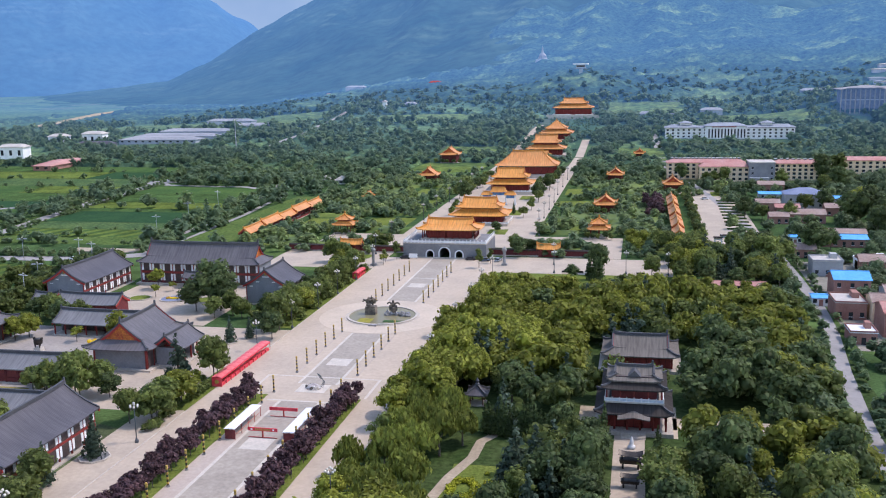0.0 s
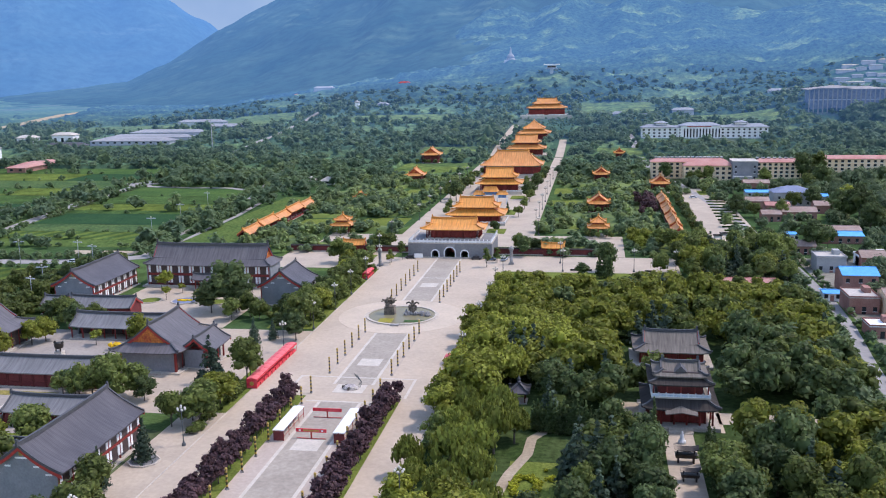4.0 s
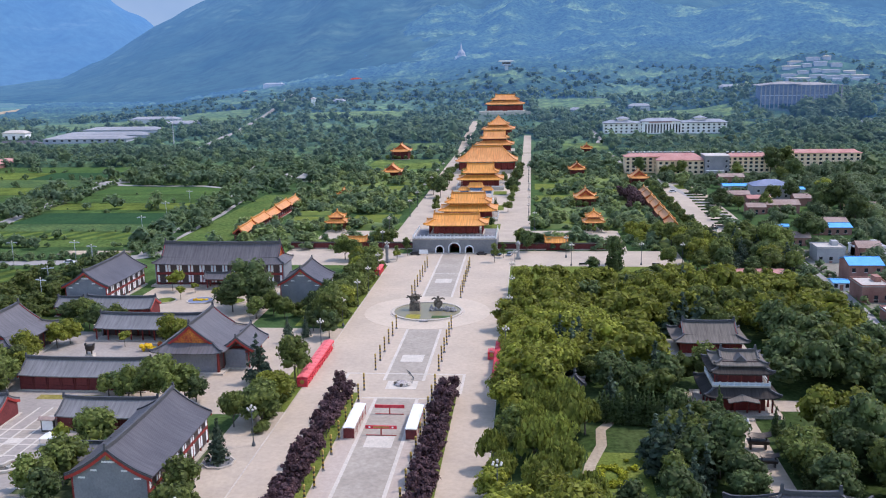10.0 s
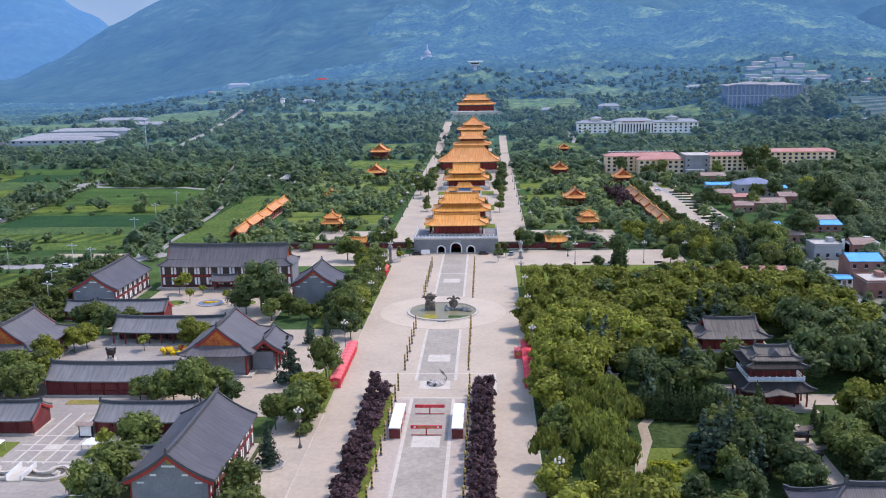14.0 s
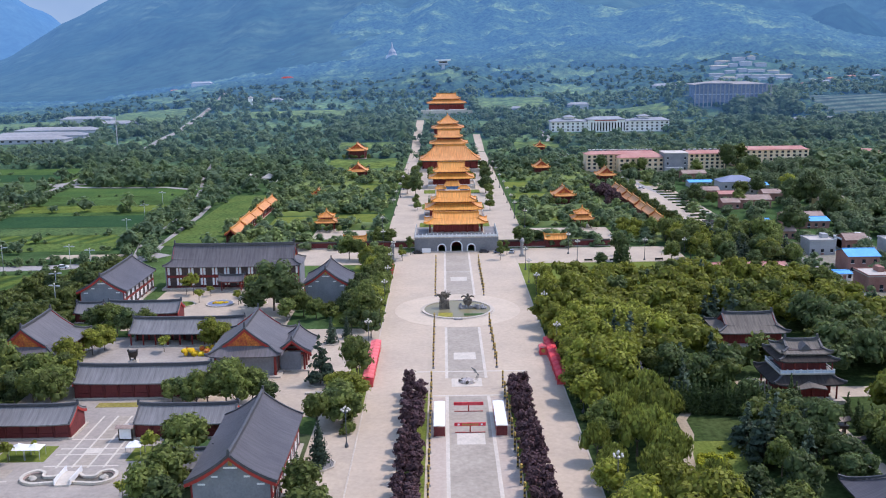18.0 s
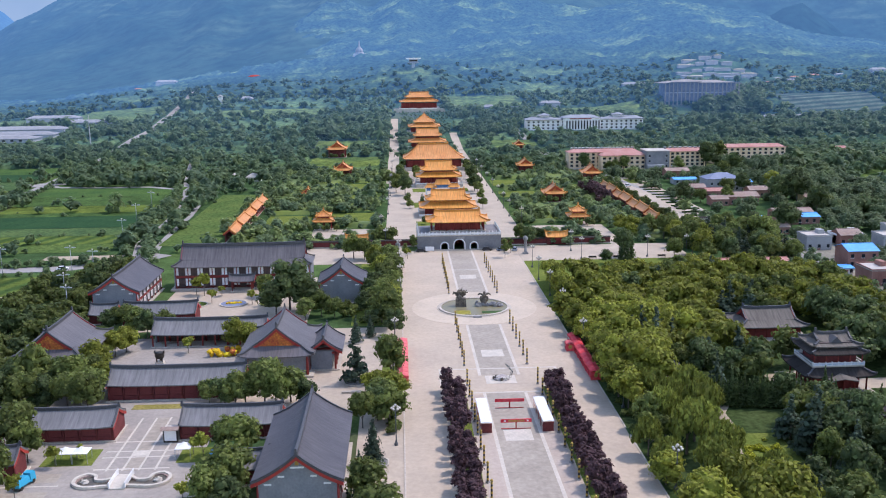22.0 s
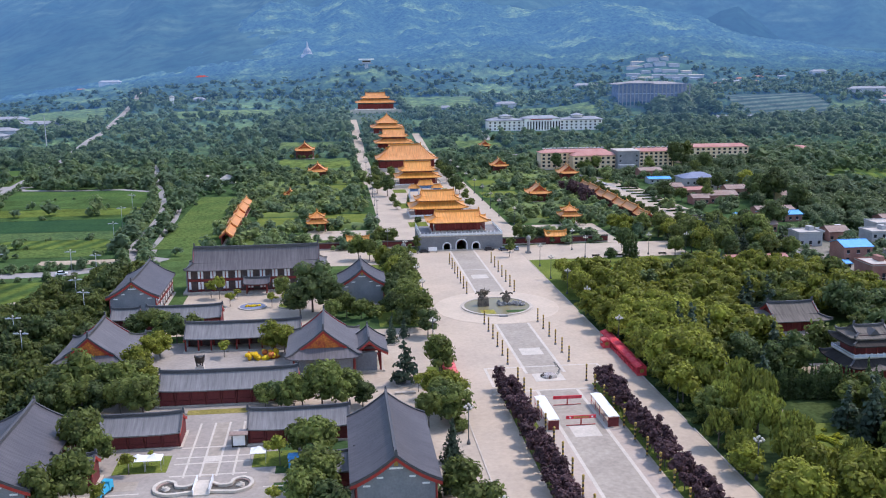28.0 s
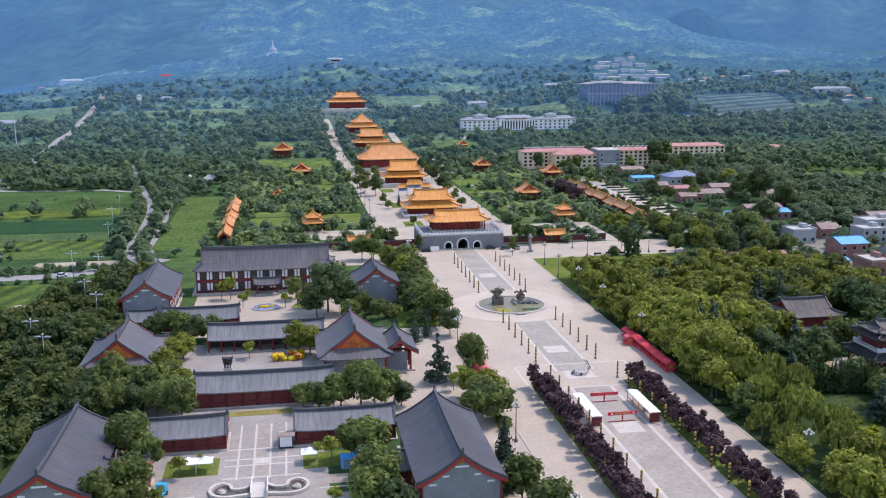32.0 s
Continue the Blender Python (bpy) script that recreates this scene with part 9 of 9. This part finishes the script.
# trees at the western edge of the courts
edge = []
gy_ = -86.0
while gy_ < 122:
    for gx_ in (-123.5, -129.5, -135.5, -141.5, -147.5, -153.5, -160, -167, -174):
        x, y = gx_ + trng.uniform(-1.8, 1.8), gy_ + trng.uniform(-1.8, 1.8)
        if x > -127 and (-76 < y < -34 or 56 < y < 100) or (x > -127.5 and -6 < y < 26):
            continue
        if y > 100 and x < -140 or x < -150 and y > 62 + trng.uniform(-8, 8) or trng.random() < 0.12:
            continue
        edge.append(("dark" if trng.random() < 0.3 else "mid", x, y, trng.uniform(0.8, 1.15)))
    gy_ += 6.0
stand("garden_stand", "dense stand of dark green trees at the edge of the courts", edge, ("mid", "dark"))


# ---- woods and orchards beyond, too many to count
def far_template(q, blobs, dens, size):
    return leaf_arrays(q, blobs, dens, size, flat=1.3, n=5 if dens > 2 else 4, m=3 if dens > 2 else 2, core_k=0.92)


def woods(name, label, places, material, seed, dens=4.2, size=0.95, lie=height, lobes=3):
    """Many trees in one mesh: places of x, y, scale."""
    q = np.random.default_rng(seed)
    temps = []
    for k in range(6):
        blobs = [(0, 0, q.uniform(3.0, 4.2), q.uniform(2.0, 2.8), q.uniform(2.0, 2.8), q.uniform(2.0, 3.0))]
        for a in q.uniform(0, 6.283, lobes):
            d, r = q.uniform(1.6, 3.4), q.uniform(1.1, 2.0)
            blobs.append((d * math.cos(a), d * math.sin(a), q.uniform(1.4, 4.4), r, r, r * q.uniform(0.7, 1.1)))
        temps.append(far_template(q, blobs, dens, size))
    V, Q, base = [], [], 0
    for i, (x, y, s) in enumerate(places):
        v, f = temps[i % 6]
        a = q.uniform(0, 6.283)
        c, sn = math.cos(a), math.sin(a)
        w = v * (s, s, s * q.uniform(0.8, 1.15))
        V.append(np.stack([x + c * w[:, 0] - sn * w[:, 1], y + sn * w[:, 0] + c * w[:, 1], lie(x, y) + w[:, 2] - 0.4 * s], -1))
        Q.append(f + base)
        base += len(v)
    me = array_mesh(name, np.concatenate(V), np.concatenate(Q), M[material])
    return tagged(new(name, me), label, "trees", "", "stuff")


OPEN = [(-34.5, 34, 160, 474), (-12, 12, 550, 570), (-19, 19, 572, 606), (-19, 19, 668, 708), (-35.5, -23, 470, 850), (22, 33, 470, 705), (-70, -31, 184, 210), (31, 70, 184, 210), (64, 74, 158, 210), (-132, -107, 163, 334), (-272, -258, 385, 410), (-104, -97, 176, 288), (93, 100, 192, 322), (100, 122, 186, 352), (-346, -300, 165, 215),
        (95, 200, 396, 452), (203, 266, 446, 470), (141, 154, 134, 148), (153, 176, 194, 220), (140, 170, 252, 294), (145, 190, 300, 382), (98, 212, 645, 720), (-66, -56, 206, 216), (56, 66, 206, 216), (56, 67, 278, 290), (-69, -57, 403, 415), (-83, -68, 540, 553), (58, 69, 414, 425), (92, 105, 359, 371),
        (-784, -746, 823, 980), (-804, -754, 912, 1084), (-845, -774, 1016, 1209), (-880, -815, 1141, 1318), (-894, -850, 1250, 1418), (-420, -318, 815, 1010), (-475, -352, 640, 790), (-420, 126, -400, 160), (-30, 30, 730, 960), (40, 130, 900, 1000), (60, 100, 560, 640), (40, 92, 470, 520), (36, 60, 226, 246), (-60, -36, 228, 256), (34, 56, 302, 326), (64, 88, 332, 352), (-92, -70, 222, 250), (-56, -36, 300, 322), (34, 52, 352, 380), (-60, -38, 346, 372), (-420, 140, 100, 128), (90, 128, 60, 160),
        (-95, -40, 470, 540), (-100, -45, 590, 650), (160, 260, 830, 900), (-240, -120, 850, 930), (-700, -480, 330, 520), (-640, -420, 830, 960), (432, 548, 802, 912), (260, 332, 316, 374), (290, 385, 883, 930), (350, 440, 745, 782), (364, 466, 1046, 1118), (310, 336, 470, 500)] + PLOTS
ROADS = [[(-132, 143), (-141, 184), (-141.4, 225), (-143.6, 266), (-148, 305), (-160, 365), (-172, 420), (-190, 520)], [(-232, 160), (-243, 236), (-251.5, 295), (-254, 342), (-258.5, 399), (-266, 499), (-277, 610), (-283, 715), (-284, 760), (-300, 930), (-312, 1080), (-330, 1200)], [(103, 430), (98, 520), (93, 700), (85, 800)], [(126, -120), (128, -15), (131, 25), (135, 62), (136.4, 90), (136, 138), (135, 180), (131, 240), (122, 330), (112, 420)]]


def clumps(x, y):
    """Where trees stand close (above nothing) and where the land opens."""
    return noise.noise((x / 110, y / 55, 5.0)) + 0.55 * noise.noise((x / 26, y / 20, 7.0))


def on_road(x, y, gap):
    for k, line in enumerate(ROADS):
        for (ax, ay), (bx, by) in zip(line, line[1:]):
            if min(ay, by) - 10 < y < max(ay, by) + 10:
                t = min(1, max(0, ((x - ax) * (bx - ax) + (y - ay) * (by - ay)) / ((bx - ax) ** 2 + (by - ay) ** 2)))
                if math.hypot(x - ax - t * (bx - ax), y - ay - t * (by - ay)) < gap + (4.0 if k == 1 and y > 330 else 0.0):
                    return True
    return False


wrng = random.Random(404)


def scatter(x0, x1, y0, y1, step, size, keep):
    out = []
    y = y0
    while y < y1:
        x = x0
        while x < x1:
            px, py = x + wrng.uniform(-0.5, 0.5) * step, y + wrng.uniform(-0.5, 0.5) * step
            x += step
            if any(a < px < b and c < py < d for a, b, c, d in OPEN) or on_road(px, py, 3.2):
                continue
            thick = clumps(px, py)
            if thick + keep < 0 and wrng.random() < 0.85:
                continue
            out.append((px, py, size * (0.5 + 0.95 * wrng.random() ** 1.6) * (1 + 0.25 * thick)))
        y += step
    return out


block_front = [(x, 389 + wrng.uniform(-3, 3), wrng.uniform(0.7, 1.1)) for x in np.arange(98, 200, 4.5)] + [(x, 640 + wrng.uniform(-5, 5), wrng.uniform(0.9, 1.3)) for x in np.arange(98, 215, 6.0)]
block_front = [p for p in block_front if not any(a < p[0] < b and c < p[1] < d for a, b, c, d in HOUSES)]
woods("village_trees", "dark trees between the village houses and blocks", block_front, "village_leaf", 44, 8.0, 0.5)
village = []
for gy_ in np.arange(-70, 452, 9.5):
    for gx_ in np.arange(122, 262, 9.5):
        x, y = float(gx_) + wrng.uniform(-3.5, 3.5), float(gy_) + wrng.uniform(-3.5, 3.5)
        if any(a - 1 < x < b + 1 and c - 3 < y < d + 1 for a, b, c, d in HOUSES) or on_road(x, y, 5.0) or x < 131 and 182 < y < 382 or wrng.random() < (0.28 if x < 180 else 0.32):
            continue
        village.append((wrng.choice(("dark", "dark", "mid")), x, y, wrng.uniform(0.9, 1.45) if x > 182 else wrng.uniform(0.55, 1.0)))
woods("village_stand", "dark green trees between the village houses", [(x, y, sc * 1.25) for k, x, y, sc in village], "village_leaf", 45, 6.5, 0.5, height, 6)
near = scatter(-108, 130, 162, 430, 6.4, 0.82, 0.34)
mid_w = scatter(-470, -108, 155, 640, 7.2, 1.15, 0.25) + scatter(260, 330, -60, 640, 8.0, 1.3, 0.4) + scatter(130, 260, 450, 640, 8.0, 1.3, 0.4) + scatter(-108, 128, 430, 700, 7.2, 1.1, 0.28)
far_w = scatter(-760, 95, 640, 1020, 8.8, 1.4, 0.22) + scatter(95, 660, 640, 1020, 8.4, 1.4, 0.35) + scatter(-760, -470, 160, 640, 12, 1.1, 0.0) + scatter(330, 620, 100, 640, 9.5, 1.25, 0.4)
for i, sub in enumerate((near[0::3], near[1::3], near[2::3])):
    woods("garden_woods", "dense green garden trees round the halls", sub, ("park_leaf", "park_bright", "park_leaf")[i], 21 + i, 4.0, 0.8)
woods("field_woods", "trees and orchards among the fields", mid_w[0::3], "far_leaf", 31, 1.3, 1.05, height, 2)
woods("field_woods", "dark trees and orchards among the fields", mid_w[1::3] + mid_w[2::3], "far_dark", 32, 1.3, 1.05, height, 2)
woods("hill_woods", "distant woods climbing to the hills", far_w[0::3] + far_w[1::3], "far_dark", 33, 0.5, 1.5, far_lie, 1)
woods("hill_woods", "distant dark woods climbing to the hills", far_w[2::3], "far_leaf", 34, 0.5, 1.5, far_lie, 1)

tall = [(wrng.uniform(275, 440), wrng.uniform(610, 735), wrng.uniform(1.7, 2.5)) for i in range(150)] + [(wrng.uniform(338, 402), wrng.uniform(846, 876), wrng.uniform(2.4, 3.3)) for i in range(34)] + [(wrng.uniform(333, 388), wrng.uniform(868, 882), wrng.uniform(2.6, 4.2)) for i in range(30)]
tall += [(wrng.uniform(170, 300), wrng.uniform(455, 490), wrng.uniform(1.2, 1.9)) for i in range(50)] + [(wrng.uniform(440, 640), wrng.uniform(560, 790), wrng.uniform(1.4, 2.2)) for i in range(140)]
tall += [(wrng.uniform(37, 84), wrng.uniform(600, 870), wrng.uniform(0.9, 1.6)) for i in range(90)] + [(wrng.uniform(-80, -38), wrng.uniform(560, 860), wrng.uniform(0.7, 1.3)) for i in range(60)]
tall = [p for p in tall if not any(a < p[0] < b and c < p[1] < d for a, b, c, d in OPEN)]
bushes = [(x + wrng.uniform(-1, 1), wrng.uniform(884, 895), wrng.uniform(0.35, 0.6)) for x in lin(-36, 36, 20) if abs(x) > 5] + [(wrng.uniform(-22, 34), wrng.uniform(712, 892), wrng.uniform(0.3, 0.6)) for i in range(170)]
woods("hill_shrubs", "low green shrubs on the slope below the highest hall", bushes, "far_leaf", 46, 1.6, 0.8, height, 2)
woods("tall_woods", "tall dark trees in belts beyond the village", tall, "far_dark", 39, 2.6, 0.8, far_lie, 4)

# the closed canopy of the far woods, crown beside crown, over valley floor and foothills
def canopy(name, label, x0, x1, y0, y1, step, crown, tall, keep, material):
    xs, ys = np.arange(x0, x1 + 1, step), np.arange(y0, y1 + 1, step)
    V, cover = [], []
    for x in xs:
        for y in ys:
            px, py = float(x) + wrng.uniform(-0.35, 0.35) * step, float(y) + wrng.uniform(-0.35, 0.35) * step
            shut = any(p - step < px < q + step and c - step < py < d + step for p, q, c, d in OPEN) or on_road(px, py, 4 + step)
            thick = clumps(px, py) + keep
            dome = max(0.0, 1 - 1.6 * noise.voronoi((px / crown, py / crown, 1.0))[0][0] ** 2)
            z = far_lie(px, py) + (-3.0 if shut else 0.6 + tall * (0.2 + 0.8 * dome) * smooth01(-0.25, 0.1, thick))
            if shut is False and (y - y0 < step * 1.5 or x - x0 < step * 1.5 or x1 - x < step * 1.5 or y1 - y < step * 1.5):
                z -= tall + 1.5
            if y0 > 1500:
                z -= (tall + 4) * (1 - smooth01(40, 240, px - x0 + 150 * noise.noise((px / 160, py / 160, 3.0))))
            V.append((px, py, z))
            cover.append(thick)
    n = len(ys)
    i, j = np.meshgrid(range(len(xs) - 1), range(n - 1), indexing="ij")
    a = i * n + j
    me = array_mesh(name, np.array(V), np.stack([a, a + n, a + n + 1, a + 1], -1).reshape(-1, 4), M[material])
    me.polygons.foreach_set("use_smooth", [True] * len(me.polygons))
    me.attributes.new("cover", "FLOAT", "POINT").data.foreach_set("value", np.array(cover, dtype=np.float32))
    return tagged(new(name, me), label, "woods", "", "stuff")


canopy("garden_thicket", "low green thicket under the garden trees", -108, 128, 163, 442, 4, 7, 1.5, 0.3, "under_leaf")
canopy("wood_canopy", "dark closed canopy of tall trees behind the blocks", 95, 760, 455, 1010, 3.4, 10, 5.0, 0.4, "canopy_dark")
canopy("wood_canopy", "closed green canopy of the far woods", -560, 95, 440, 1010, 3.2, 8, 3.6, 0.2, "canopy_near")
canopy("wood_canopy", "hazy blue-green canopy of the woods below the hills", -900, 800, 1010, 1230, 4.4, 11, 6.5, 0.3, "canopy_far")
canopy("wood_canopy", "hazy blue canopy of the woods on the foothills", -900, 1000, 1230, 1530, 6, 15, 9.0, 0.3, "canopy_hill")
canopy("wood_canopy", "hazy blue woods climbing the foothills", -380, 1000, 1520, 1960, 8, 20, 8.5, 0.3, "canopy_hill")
spots = []
for i in range(1500):
    a, r = wrng.uniform(-24, 36), 1250 + 250 * wrng.random()
    x, y = r * math.sin(radians(a)), -230 + r * math.cos(radians(a))
    if clumps(x, y) + 0.3 > 0 and not any(p < x < q and c < y < d for p, q, c, d in OPEN):
        spots.append((x, y, wrng.uniform(0.9, 1.7)))
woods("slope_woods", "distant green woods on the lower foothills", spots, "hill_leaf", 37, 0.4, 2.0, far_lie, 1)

# trees and scrub along the edges of the plots
rim = []
for x0, x1, y0, y1 in PLOTS:
    weedy = 0.62 if x1 < -250 or y0 < 226 else 0.06
    for i in range(int((x1 - x0) / 6)):
        if wrng.random() < weedy:
            rim.append((wrng.uniform(x0, x1), y0 + wrng.uniform(-1.5, 1.5), 0.2 + 0.7 * wrng.random() ** 2))
    for i in range(int((y1 - y0) / 6)):
        if wrng.random() < 0.8 * weedy:
            rim.append((x0 + wrng.uniform(-1.5, 1.5), wrng.uniform(y0, y1), wrng.uniform(0.25, 0.7)))
woods("field_trees", "small trees and scrub along the plots", rim, "far_leaf", 43, 2.2, 0.9)

# rows of trees along the western lanes
lane = []
for line in ROADS[:1]:
    for (ax, ay), (bx, by) in zip(line, line[1:]):
        L = math.hypot(bx - ax, by - ay)
        for i in range(int(L / 5)):
            t = i * 5 / L
            for s in (-1, 1):
                if wrng.random() < 0.8:
                    lane.append((ax + (bx - ax) * t - s * (by - ay) / L * 4.8 + wrng.uniform(-1, 1), ay + (by - ay) * t + s * (bx - ax) / L * 4.8, wrng.uniform(0.5, 1.05)))
for line, gap in ((ROADS[1], 6.6), (ROADS[3][:7], 3.6)):
    for (ax, ay), (bx, by) in zip(line, line[1:]):
        L = math.hypot(bx - ax, by - ay)
        for i in range(int(L / 6.5)):
            t = i * 6.5 / L
            for s in (-1, 1):
                if wrng.random() < 0.85:
                    lane.append((ax + (bx - ax) * t - s * (by - ay) / L * gap + wrng.uniform(-0.8, 0.8), ay + (by - ay) * t + s * (bx - ax) / L * gap, wrng.uniform(0.4, 0.65)))
woods("lane_trees", "rows of small trees along the lanes", lane, "far_leaf", 41, 1.8, 1.0)
hedge_row = [(x, 139 + 2 * math.sin(x / 9) + wrng.uniform(-1, 1), wrng.uniform(0.45, 0.8)) for x in np.arange(-420, -136, 4.2)] + [(x, 122 + wrng.uniform(-1.5, 1.5), wrng.uniform(0.3, 0.6)) for x in np.arange(-420, -150, 5.0)]
woods("roadside_trees", "row of small trees beside the country road", hedge_row, "far_leaf", 42, 5.0, 0.8)
